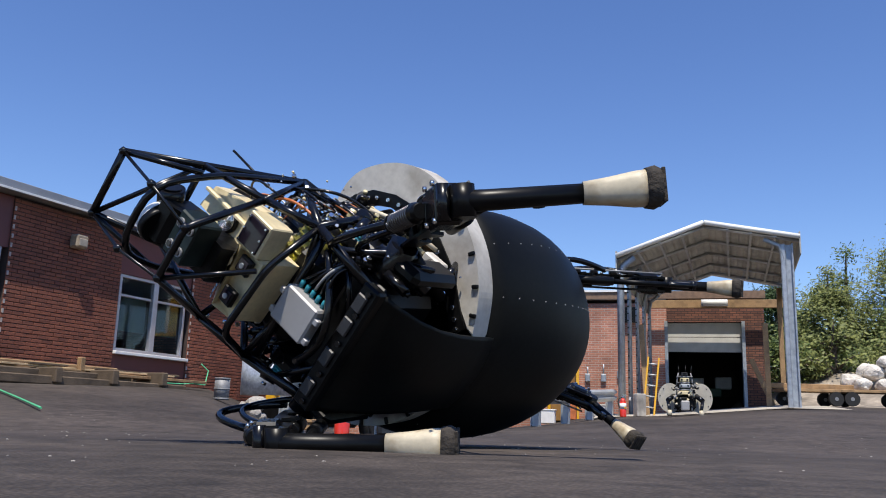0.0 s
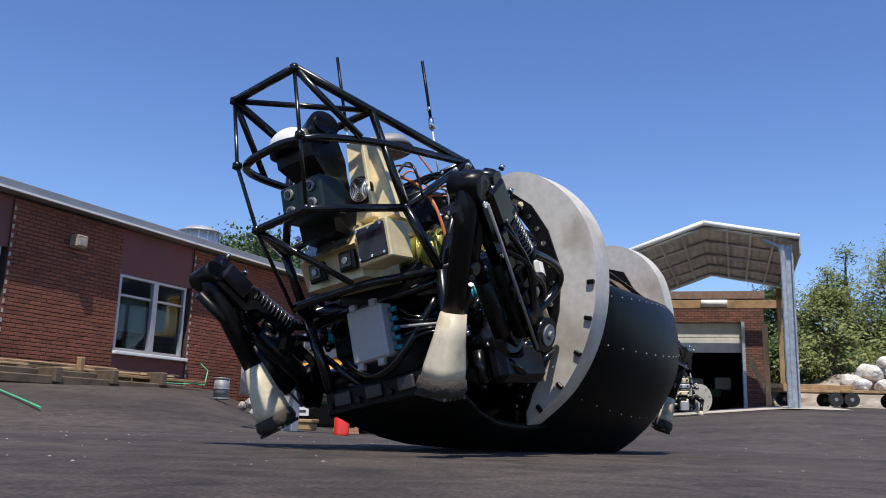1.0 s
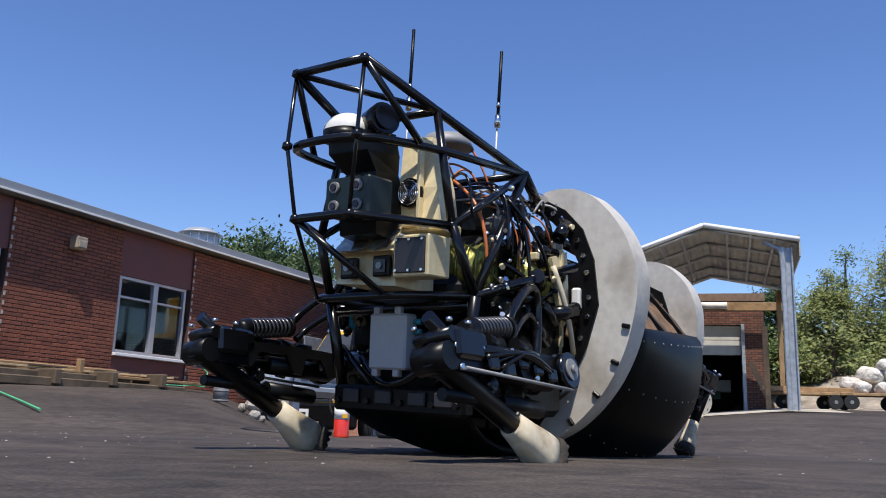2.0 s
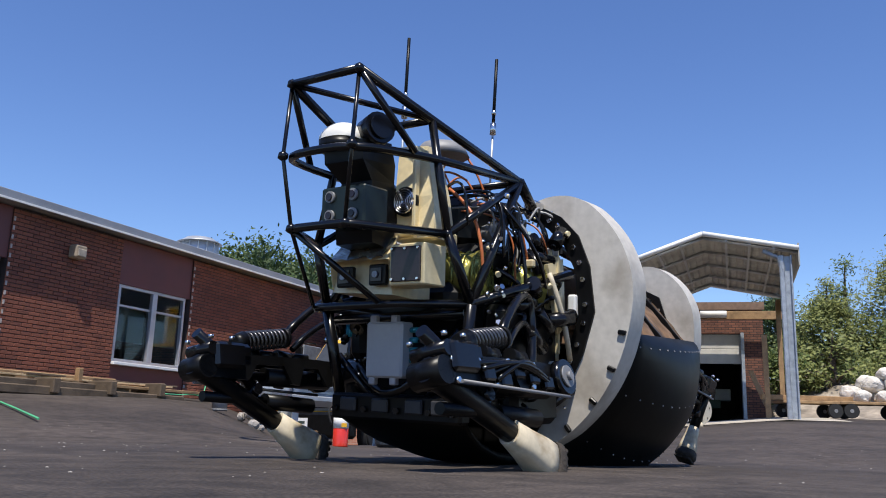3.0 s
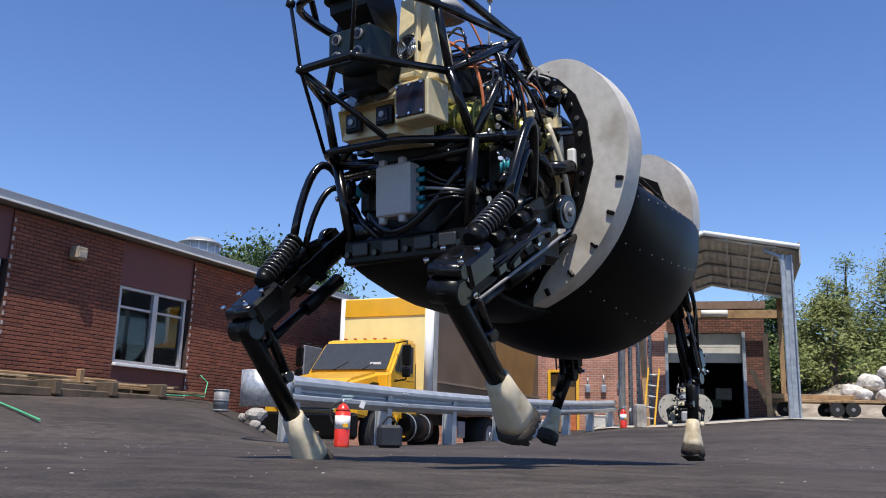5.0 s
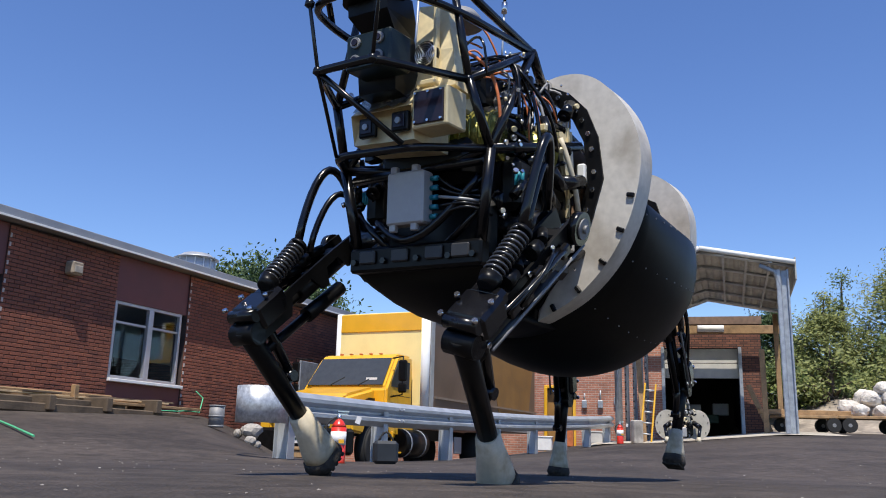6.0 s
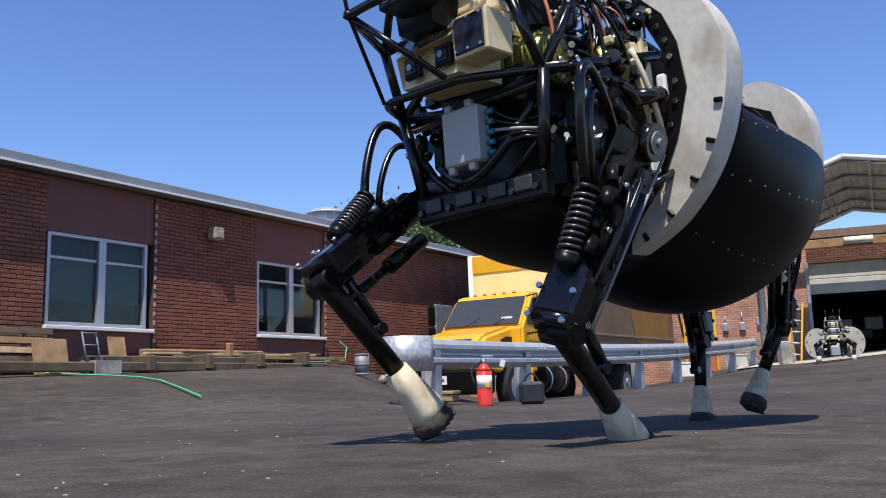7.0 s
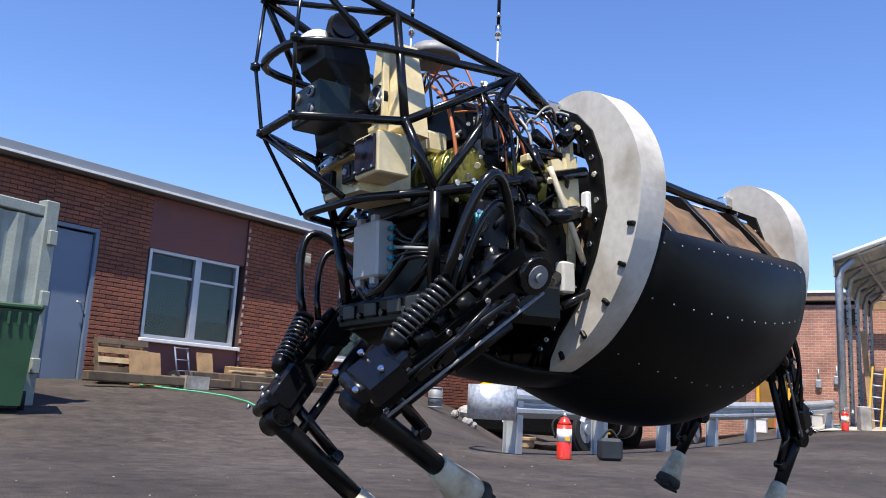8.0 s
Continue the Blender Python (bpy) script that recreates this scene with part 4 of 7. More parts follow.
    for y in (-0.35, 0.35):
        bm = bmesh.new()
        tube(bm, [(lo.x + 0.02, y, lo.z - 0.01), (lo.x - 0.12, y + 0.28, lo.z + 0.18)], 0.012, 6)
        part("wiper", bm, RUBBER, cab)
    bm = bmesh.new()
    box(bm, (0.02, 0.26, 0.12), (-0.52, 0.62, 1.90), m=None)
    part("paper_sheet", bm, WHITE_TRIM, cab, "white paper behind the windscreen")
    for y in (-0.5, -0.25, 0, 0.25, 0.5):
        bm = bmesh.new()
        box(bm, (0.08, 0.07, 0.035), (-1.10, y, 2.53), bevel=0.012)
        part("marker_lamp", bm, COPPER, cab)
    for sgn in (-1, 1):
        y = sgn * 1.0
        bm = bmesh.new()
        plate(bm, [(-0.62, 1.78), (-1.52, 1.78), (-1.52, 2.36), (-1.02, 2.36)], 1, y - 0.02, y + 0.012)
        part("side_window", bm, SCREEN, cab, "dark door window")
        bm = bmesh.new()
        box(bm, (0.9, 0.012, 0.012), (-1.07, sgn * 1.045, 1.60))
        box(bm, (0.012, 0.012, 0.9), (-1.58, sgn * 1.045, 1.55))
        part("door_seam", bm, RUBBER, cab)
        bm = bmesh.new()
        box(bm, (0.05, 0.20, 0.44), (-0.55, sgn * 1.34, 2.10), bevel=0.03)
        box(bm, (0.05, 0.20, 0.20), (-0.55, sgn * 1.34, 1.74), bevel=0.03)
        tube(bm, [(-0.72, sgn * 1.0, 2.38), (-0.55, sgn * 1.34, 2.40), (-0.55, sgn * 1.34, 1.60), (-0.62, sgn * 1.04, 1.56)], 0.018, 6)
        part("mirror", bm, BLACK_SATIN, cab, "black door mirror on a bracket")
        for x, y0, y1 in ((0.0, 0.84, 1.10), (-5.9, 0.55, 1.12)):
            bm = bmesh.new()
            tube(bm, [(x, sgn * y0, 0.49), (x, sgn * (y0 + 0.02), 0.49)], 0.46, 28)
            tube(bm, [(x, sgn * (y0 + 0.02), 0.49), (x, sgn * (y1 - 0.03), 0.49)], 0.49, 28)
            tube(bm, [(x, sgn * (y1 - 0.03), 0.49), (x, sgn * y1, 0.49)], 0.47, 28, r2=0.42)
            wh = part("wheel", bm, RUBBER, t, "black truck tyre")
            bm = bmesh.new()
            tube(bm, [(x, sgn * (y1 - 0.1), 0.49), (x, sgn * (y1 + 0.006), 0.49)], 0.27, 20)
            tube(bm, [(x, sgn * y1, 0.49), (x, sgn * (y1 + 0.05), 0.49)], 0.11, 14)
            part("rim", bm, GALV_SOFT, wh)
        bm = bmesh.new()
        tube(bm, [(-1.0, sgn * 0.98, 0.62), (-2.1, sgn * 0.98, 0.62)], 0.30, 18)
        tank = part("fuel_tank", bm, BLACK_SATIN, t, "round black fuel tank")
        for x in (-1.2, -1.9):
            bm = bmesh.new()
            tube(bm, [(x, sgn * 0.98, 0.62), (x - 0.05, sgn * 0.98, 0.62)], 0.31, 18)
            part("strap", bm, GALV_SOFT, tank)
        bm = bmesh.new()
        box(bm, (0.5, 0.16, 0.04), (-0.95, sgn * 1.06, 0.42), bevel=0.01)
        box(bm, (0.05, 0.04, 0.5), (-0.72, sgn * 1.06, 0.60), bevel=0.01)
        part("step", bm, YELLOW, t)
    bm = bmesh.new()
    box(bm, (0.18, 2.36, 0.50), (1.10, 0, 0.60), bevel=0.06)
    bumper = part("bumper", bm, BLACK_SATIN, t, "black front bumper")
    bm = bmesh.new()
    box(bm, (0.012, 0.32, 0.17), (1.20, 0.0, 0.64))
    part("number_plate", bm, WHITE_TRIM, bumper, "white number plate with a dark bar")
    bm = bmesh.new()
    box(bm, (0.004, 0.20, 0.05), (1.209, 0.0, 0.64))
    part("plate_bar", bm, BLIND, bumper)
    L = 7.7
    bm = bmesh.new()
    box(bm, (L - 0.1, 2 * W - 0.04, TOP - FLOOR), (BX - 0.05 - L / 2, 0, (TOP + FLOOR) / 2))
    cargo = part("cargo_box", bm, BOX_SIDE, t, "brown cargo box sides, toned darker to read as shaded")
    bm = bmesh.new()
    box(bm, (0.06, 2 * W - 0.30, TOP - FLOOR - 0.02), (BX - 0.02, 0, (TOP + FLOOR) / 2), bevel=0.01)
    part("front_panel", bm, PALE_YELLOW, cargo, "pale yellow box front, brightened as if in strong sun")
    bm = bmesh.new()
    box(bm, (0.03, 2 * W - 0.32, 0.42), (BX + 0.02, 0, TOP - 0.24), bevel=0.01)
    part("front_band", bm, YELLOW, cargo, "deeper yellow band along the box top")
    for sgn in (-1, 1):
        bm = bmesh.new()
        tube(bm, [(BX - 0.10, sgn * (W - 0.10), FLOOR), (BX - 0.10, sgn * (W - 0.10), TOP)], 0.115, 16)
        part("corner_post", bm, WHITE_METAL, cargo, "white rounded box corner post")
        for k in range(4):
            bm = bmesh.new()
            box(bm, (0.03, 0.02, TOP - FLOOR), (BX - 0.24 - 0.05 * k, sgn * (W - 0.012), (TOP + FLOOR) / 2))
            part("flute", bm, GALV, cargo)
        bm = bmesh.new()
        plate(bm, [(BX - 4.6, FLOOR + 0.5), (BX - 7.0, FLOOR + 0.2), (BX - 7.5, TOP - 0.5), (BX - 4.0, TOP - 0.6)], 1, sgn * W - 0.018, sgn * W - 0.008)
        part("side_graphic", bm, OCHRE, cargo, "faded ochre area on the box side")
        bm = bmesh.new()
        box(bm, (L - 0.4, 0.03, 0.05), (BX - 0.3 - L / 2, sgn * (W - 0.005), FLOOR + 0.62))
        part("rub_strip", bm, BOX_STRIP, cargo)
        bm = bmesh.new()
        box(bm, (L - 0.2, 0.05, 0.12), (BX - 0.1 - L / 2, sgn * (W - 0.01), FLOOR + 0.06), bevel=0.01)
        box(bm, (L - 0.2, 0.05, 0.09), (BX - 0.1 - L / 2, sgn * (W - 0.01), TOP - 0.045), bevel=0.01)
        part("side_rail", bm, GALV, cargo)
        bm = bmesh.new()
        box(bm, (0.42, 0.05, 0.40), (BX - 2.1, sgn * 1.10, 0.62), bevel=0.02)
        part("side_box", bm, BOX_GREY, t, "grey tool box under the cargo box")
        bm = bmesh.new()
        box(bm, (8.9, 0.10, 0.24), (-3.6, sgn * 0.42, 0.85))
        part("chassis_beam", bm, BLACK_SATIN, t)


build_truck()


# ---- metal canopy and garage ----
CAN_TURN = -14.0
CANOPY_TURN = -19.0


def build_canopy():
    """Local x across the opening, y away from the yard."""
    L0, R0, PK = (-2.05, 3.98), (2.00, 4.28), (-0.04, 4.70)
    dep, rise = 7.6, 0.20
    t = thing("metal_canopy", "open gabled metal canopy with white edge and galvanised posts", "canopy", pose(6.05, 19.05, 0, 0, 0, CANOPY_TURN))
    def up(yy):
        return rise * yy / dep
    for a, b in ((L0, PK), (PK, R0)):
        bm = bmesh.new()
        n = 36
        prof = []
        for k in range(n + 1):
            u = k / n
            prof.append((a[0] + (b[0] - a[0]) * u, a[1] + (b[1] - a[1]) * u + (0.035 if k % 3 == 1 else 0.0)))
        loft(bm, [[(x, yy, z + up(yy)) for x, z in prof] + [(x, yy, z + 0.03 + up(yy)) for x, z in prof[::-1]] for yy in (0, dep)], smooth=False)
        part("roof_sheet", bm, CANOPY, t, "ribbed pale metal roof sheets")
        bm = bmesh.new()
        tube(bm, [(a[0], -0.02, a[1] + 0.03), (b[0], -0.02, b[1] + 0.03)], 0.06, 4)
        part("verge_trim", bm, WHITE_METAL, t, "white roof edge")
        for yy in (0.15, 1.9, 3.8, 5.7, 7.4):
            bm = bmesh.new()
            tube(bm, [(a[0], yy, a[1] - 0.04 + up(yy)), (b[0], yy, b[1] - 0.04 + up(yy))], 0.04, 6)
            part("rafter", bm, GALV, t)
        for k in (1, 2, 3):
            u = k / 4
            bm = bmesh.new()
            box(bm, (0.05, 1, 0.06), (0, 0, 0))
            for v in bm.verts:
                yy = (v.co.y + 0.5) * dep
                v.co = Vector((a[0] + (b[0] - a[0]) * u + v.co.x, yy, a[1] + (b[1] - a[1]) * u - 0.035 + v.co.z + up(yy)))
            part("purlin", bm, GALV, t)
    def foot(x, yy):
        w = Matrix.Rotation(radians(CANOPY_TURN), 3, "Z") @ Vector((x, yy, 0)) + Vector((6.05, 19.05, 0))
        return ground_z(w.x, w.y)
    for yy in (0.15, 1.9, 3.8, 5.7, 7.4):
        x, z = L0[0], L0[1] + up(yy)
        bm = bmesh.new()
        tube(bm, [(x + 0.08, yy, foot(x, yy)), (x + 0.08, yy, z - 0.45), (x + 0.14, yy, z - 0.2), (x + 0.4, yy, z + 0.02)], 0.055 if yy > 0.2 else 0.085, 4)
        post = part("post", bm, GALV_SOFT, t)
        for k in range(0 if yy < 0.2 else 16):
            bm = bmesh.new()
            tube(bm, [(x + 0.05, yy - 0.058, 0.9 + k * 0.18), (x + 0.05, yy - 0.064, 0.9 + k * 0.18)], 0.022, 8)
            part("post_hole", bm, BLIND, post)
    # broad folded-sheet column and its knee brace at the other side
    x, z = R0[0] - 0.25, R0[1]
    bm = bmesh.new()
    box(bm, (0.11, 0.10, z - foot(x, 0.1) - 0.1), (x - 0.11, 0.12, (z - 0.1 + foot(x, 0.1)) / 2), bevel=0.02)
    box(bm, (0.13, 0.02, z - foot(x, 0.1) - 0.12), (x + 0.01, 0.16, (z - 0.12 + foot(x, 0.1)) / 2))
    box(bm, (0.04, 0.08, z - foot(x, 0.1) - 0.1), (x + 0.085, 0.12, (z - 0.1 + foot(x, 0.1)) / 2), bevel=0.01)
    tube(bm, [(x - 0.10, 0.12, z - 0.45), (x - 0.18, 0.12, z - 0.14), (x - 0.5, 0.12, z + 0.02)], 0.055, 4)
    part("post", bm, GALV_SOFT, t, "broad grey folded-steel column")
    bm = bmesh.new()
    box(bm, (0.14, 0.14, 4.3 - foot(1.9, 7.4)), (R0[0] - 0.12, 7.3, (4.3 + foot(1.9, 7.4)) / 2), bevel=0.01)
    part("rear_post", bm, TIMBER, t, "brown timber rear post")
    for x0, z0 in (L0, R0):
        bm = bmesh.new()
        box(bm, (0.03, dep, 0.5), (x0, dep / 2, z0 - 0.2 + up(dep / 2)))
        part("side_sheet", bm, CANOPY, t)
    bm = bmesh.new()
    tube(bm, [(L0[0], dep, L0[1] - 0.05 + rise), (PK[0], dep, PK[1] - 0.05 + rise), (R0[0], dep, R0[1] - 0.05 + rise)], 0.055, 4)
    part("rear_verge", bm, WHITE_METAL, t, "white rear roof edge")


build_canopy()


PANEL_PALE = mat("off_white_door", (0.52, 0.50, 0.46), 0.6, var=0.12, scale=3)


def build_garage():
    """Brick garage behind the canopy with an open roller door."""
    t = thing("garage_building", "brick garage with a half-open white roller door", "building", pose(8.6, 27.6, 0, 0, 0, CAN_TURN))
    for x0, x1, z0, z1, mt in ((-12.6, -5.0, -0.6, 4.1, BRICK_LIGHT), (-5.0, -4.1, 2.14, 4.1, BRICK_LIGHT), (-4.1, -1.18, -0.6, 4.1, BRICK_LIGHT), (1.2, 1.85, 0.3, 4.25, BRICK), (-1.18, 1.2, 3.48, 4.25, BRICK)):
        bm = bmesh.new()
        box(bm, (x1 - x0, 0.3, z1 - z0), ((x0 + x1) / 2, 0, (z0 + z1) / 2))
        part("wall", bm, mt, t)
    bm = bmesh.new()
    box(bm, (14.6, 0.12, 0.25), (-5.4, -0.22, 4.36))
    part("fascia", bm, mat("brown_fascia", (0.22, 0.14, 0.09), 0.7), t)
    bm = bmesh.new()
    box(bm, (10.6, 0.06, 0.07), (-7.4, -0.30, 4.50))
    part("parapet_trim", bm, WHITE_METAL, t, "white roof edge strip")
    bm = bmesh.new()
    box(bm, (14.4, 8, 0.1), (-5.4, 4.0, 4.3))
    part("roof", bm, FASCIA, t)
    # side and rear walls coloured near-black so the bay reads as unlit
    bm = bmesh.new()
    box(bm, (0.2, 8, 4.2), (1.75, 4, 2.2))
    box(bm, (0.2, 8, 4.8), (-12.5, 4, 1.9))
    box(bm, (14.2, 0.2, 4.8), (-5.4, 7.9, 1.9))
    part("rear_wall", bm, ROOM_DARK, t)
    for k in range(2):
        bm = bmesh.new()
        box(bm, (2.30, 0.06, 0.47), (0.0, 0.05, 2.75 + k * 0.485), bevel=0.01)
        part("door_panel", bm, PANEL_PALE, t, "off-white roller door section")
    for sx in (-1.2, 1.2):
        bm = bmesh.new()
        box(bm, (0.1, 0.34, 3.2), (sx, -0.03, 1.9))
        part("door_jamb", bm, GALV_SOFT, t)
    bm = bmesh.new()
    box(bm, (4.1, 0.12, 0.26), (0.35, -0.62, 4.0), bevel=0.01)
    part("header_beam", bm, TIMBER, t, "timber header beam")
    bm = bmesh.new()
    tube(bm, [(-0.1, -0.75, 4.02), (0.15, -0.75, 4.02), (0.45, -0.75, 4.02), (0.7, -0.75, 4.02)], 0.11, 12)
    part("door_motor", bm, WHITE_METAL, t, "white motor housing on the beam")
    for k in range(3):
        bm = bmesh.new()
        box(bm, (0.17, 0.1, 0.26), (-3.75 + k * 0.52, -0.2, 1.62 + (0.12 if k == 2 else 0)), bevel=0.02)
        tube(bm, [(-3.75 + k * 0.52, -0.18, 1.75), (-3.75 + k * 0.52, -0.18, 1.98 + 0.1 * k)], 0.025, 6)
        part("meter_box", bm, GALV_SOFT, t)
    bm = bmesh.new()
    box(bm, (0.42, 0.2, 0.5), (-2.3, -0.25, 3.7))
    part("wall_vent", bm, BLACK_SATIN, t)
    bm = bmesh.new()
    box(bm, (0.86, 0.06, 1.9), (-4.55, -0.02, 1.15), bevel=0.01)
    d = part("side_door", bm, OCHRE, t, "ochre side door in a yellow frame")
    for sx in (-5.02, -4.08):
        bm = bmesh.new()
        box(bm, (0.10, 0.14, 2.1), (sx, -0.2, 1.1), bevel=0.01)
        part("door_frame", bm, YELLOW, d)
    bm = bmesh.new()
    box(bm, (1.04, 0.12, 0.09), (-4.55, -0.2, 2.18), bevel=0.01)
    part("door_frame", bm, YELLOW, d)
    # shelving seen in the dark bay
    for k in range(6):
        bm = bmesh.new()
        box(bm, (0.35 + 0.1 * (k % 3), 0.4, 0.3 + 0.12 * (k % 2)), (-0.8 + 0.32 * k, 3.2 + 0.3 * (k % 2), 1.0 + 0.35 * (k % 3)), bevel=0.02)
        part("stored_box", bm, (BOX_SIDE, GREEN_BIN, BOX_GREY)[k % 3], t)


build_garage()


def build_ladderstuff():
    for k, (x, y, h, rz, mt, nm, lb) in enumerate(((4.78, 19.6, 1.35, 6, YELLOW, "ladder", "yellow fibreglass ladder leaning at the canopy post"), (5.0, 20.6, 2.2, -3, TIMBER, "plank", "upright timber plank leaning at the canopy post"), (7.78, 20.2, 2.0, 0, TIMBER, "plank", "orange timber standing beside the canopy post"), (8.30, 21.3, 1.25, -22, TIMBER, "plank", "timber leaning at a slant inside the canopy"))):
        g = ground_z(x, y)
        if nm == "ladder":
            t = thing("ladder", lb, "ladder", pose(x, y, g, -6, rz, CAN_TURN))
            for sx in (-0.12, 0.12):
                bm = bmesh.new()
                box(bm, (0.04, 0.08, h), (sx, 0, h / 2), bevel=0.006)
                part("stile", bm, mt, t)
            for r in range(5):
                bm = bmesh.new()
                tube(bm, [(-0.12, 0, 0.2 + r * 0.25), (0.12, 0, 0.2 + r * 0.25)], 0.018, 6)
                part("rung", bm, GALV, t)
        else:
            bm = bmesh.new()
            box(bm, (0.12, 0.05, h), (0, 0, h / 2), bevel=0.006)
            ob = part(nm, bm, mt)
            ob.matrix_basis = pose(x, y, g, -4, rz, CAN_TURN)
            tagged(ob, lb, "lumber")


build_ladderstuff()


def build_yard_boxes():
    for x, y, w, h, mt, lb in ((2.9, 23.2, 0.5, 0.35, WHITE_TRIM, "white plastic crate on the ground by the brick wall"), (3.55, 23.4, 0.4, 0.5, COPPER, "orange plastic barrel section by the brick wall"), (4.3, 23.6, 0.55, 0.3, PANEL_PALE, "pale box on the ground by the brick wall"), (-1.55, 9.9, 0.30, 0.10, TIMBER, "short timber wheel chock behind the rail")):
        t = thing("storage_box", lb, "box", on_ground(x, y, -14))
        bm = bmesh.new()
        box(bm, (w, w * 0.7, h), (0, 0, h / 2), bevel=0.02)
        part("body", bm, mt, t)
        bm = bmesh.new()
        box(bm, (w + 0.03, w * 0.7 + 0.03, 0.04), (0, 0, h + 0.012), bevel=0.008)
        part("lid", bm, mt, t)


build_yard_boxes()


def build_parked_robot():
    """A second legged machine, folded down on the apron, seen from its front."""
    t = thing("parked_robot", "folded legged robot with two pale round side plates under the canopy", "robot", on_ground(5.05, 17.6, -16))
    cream = mat("pale_plate", (0.50, 0.46, 0.38), 0.5, var=0.2, scale=4)
    for sx in (-1, 1):
        bm = bmesh.new()
        ring = [(sx * (0.30 + 0.24 * math.cos(a) ), 0.36 + 0.30 * math.sin(a)) for a in [2 * math.pi * k / 28 for k in range(28)]]
        plate(bm, ring, 1, 0.02, 0.07)
        p = part("side_plate", bm, cream, t, "pale round roll guard plate")
        bolts("bolt", [(sx * (0.33 + 0.17 * math.cos(a)), 0.018, 0.36 + 0.22 * math.sin(a)) for a in (0.2, 1.0, 2.0, 3.4, 4.6, 5.5)], 0.012, BLACK_SATIN, p, (0, -1, 0))
        bm = bmesh.new()
        tube(bm, [(sx * 0.22, -0.05, 0.40), (sx * 0.34, -0.22, 0.30)], 0.05, 10)
        part("upper_leg", bm, BLACK_PAINT, t)
        bm = bmesh.new()
        tube(bm, [(sx * 0.34, -0.22, 0.30), (sx * 0.30, -0.34, 0.06)], 0.035, 10)
        lo = part("lower_leg", bm, BLACK_PAINT, t)
        bm = bmesh.new()
        tube(bm, [(sx * 0.30, -0.34, 0.10), (sx * 0.31, -0.36, 0.0)], 0.04, 10, r2=0.055)
        part("foot", bm, CREAM, lo, "cream rubber foot")
        rng = random.Random(50 + sx)
        for k in range(16):
            p = Vector((sx * rng.uniform(0.06, 0.22), rng.uniform(-0.30, -0.20), rng.uniform(0.10, 0.66)))
            q = p + Vector((rng.uniform(-0.06, 0.06), rng.uniform(-0.03, 0.03), rng.uniform(-0.08, 0.08)))
            bm = bmesh.new()
            tube(bm, [p, q], rng.uniform(0.010, 0.024), 7)
            part("valve_body", bm, (BLACK_PAINT, WIRE_GREY, CREAM, BLACK_SATIN)[k % 4], t)
        bm = bmesh.new()
        tube(bm, [(sx * 0.16, -0.16, 0.40), (sx * 0.15, -0.18, 0.70), (sx * 0.12, -0.16, 0.86)], 0.014, 6)
        part("cage_tube", bm, WIRE_GREY, t)
    bm = bmesh.new()
    box(bm, (0.42, 0.5, 0.30), (0, 0.05, 0.26), bevel=0.06)
    part("body", bm, BLACK_HULL, t)
    bm = bmesh.new()
    box(bm, (0.17, 0.08, 0.20), (0, -0.25, 0.20), bevel=0.02)
    part("controller_box", bm, BOX_GREY, t, "grey controller box")
    for z, w, mt in ((0.46, 0.26, GOLD), (0.60, 0.22, GALV), (0.72, 0.18, GOLD), (0.83, 0.14, BLACK_SATIN)):
        bm = bmesh.new()
        box(bm, (w, 0.14, 0.085), (0, -0.14, z), bevel=0.015)
        part("head_module", bm, mt, t)
        bolts("lens", [(x, -0.215, z) for x in (-w * 0.3, w * 0.3)], 0.022, LENS, t, (0, -1, 0))
    for z in (0.52, 0.66, 0.78):
        bm = bmesh.new()
        tube(bm, [(-0.16, -0.20, z), (0.16, -0.20, z)], 0.012, 6)
        part("cage_tube", bm, WIRE_GREY, t)
    for x in (-0.10, 0.02, 0.12):
        bm = bmesh.new()
        tube(bm, [(x, -0.1, 0.84), (x * 1.2, -0.08, 1.02 - 0.1 * abs(x))], 0.008, 5)
        part("antenna", bm, BLACK_SATIN, t)


build_parked_robot()


def build_concrete_post():
    bm = bmesh.new()
    box(bm, (0.22, 0.22, 0.5), (0, 0, 0.25), bevel=0.02)
    ob = part("concrete_block", bm, ROCK)
    ob.matrix_basis = on_ground(4.42, 18.9, 10)
    tagged(ob, "pale concrete block at the end of the rail", "block")


build_concrete_post()


def build_trolley(x, y, rz, label, load):
    t = thing("flat_trolley", label, "trolley", on_ground(x, y, rz), group="flat trolleys")
    bm = bmesh.new()
    box(bm, (1.5, 0.7, 0.07), (0, 0, 0.36), bevel=0.01)
    part("deck", bm, TIMBER, t)
    for sx in (-0.5, 0.5):
        for sy in (-0.3, 0.3):
            bm = bmesh.new()
            tube(bm, [(sx, sy - 0.05, 0.17), (sx, sy + 0.05, 0.17)], 0.17, 16)
            w = part("wheel", bm, RUBBER, t)
            bm = bmesh.new()
            tube(bm, [(sx, sy - 0.056, 0.17), (sx, sy + 0.056, 0.17)], 0.045, 10)
            part("hub", bm, WIRE_GREY, w)
    if load:
        bm = bmesh.new()
        box(bm, (2.6, 0.14, 0.12), (0.2, 0.1, 0.47), bevel=0.01)
        part("timber", bm, TIMBER, t)


build_trolley(8.9, 20.6, 0, "flat trolley on rubber wheels carrying long timber", True)
build_trolley(10.3, 20.45, -10, "low flat trolley loaded with a heap of boulders", False)
build_trolley(11.6, 20.4, -10, "low flat trolley under the far side of the boulder heap", False)


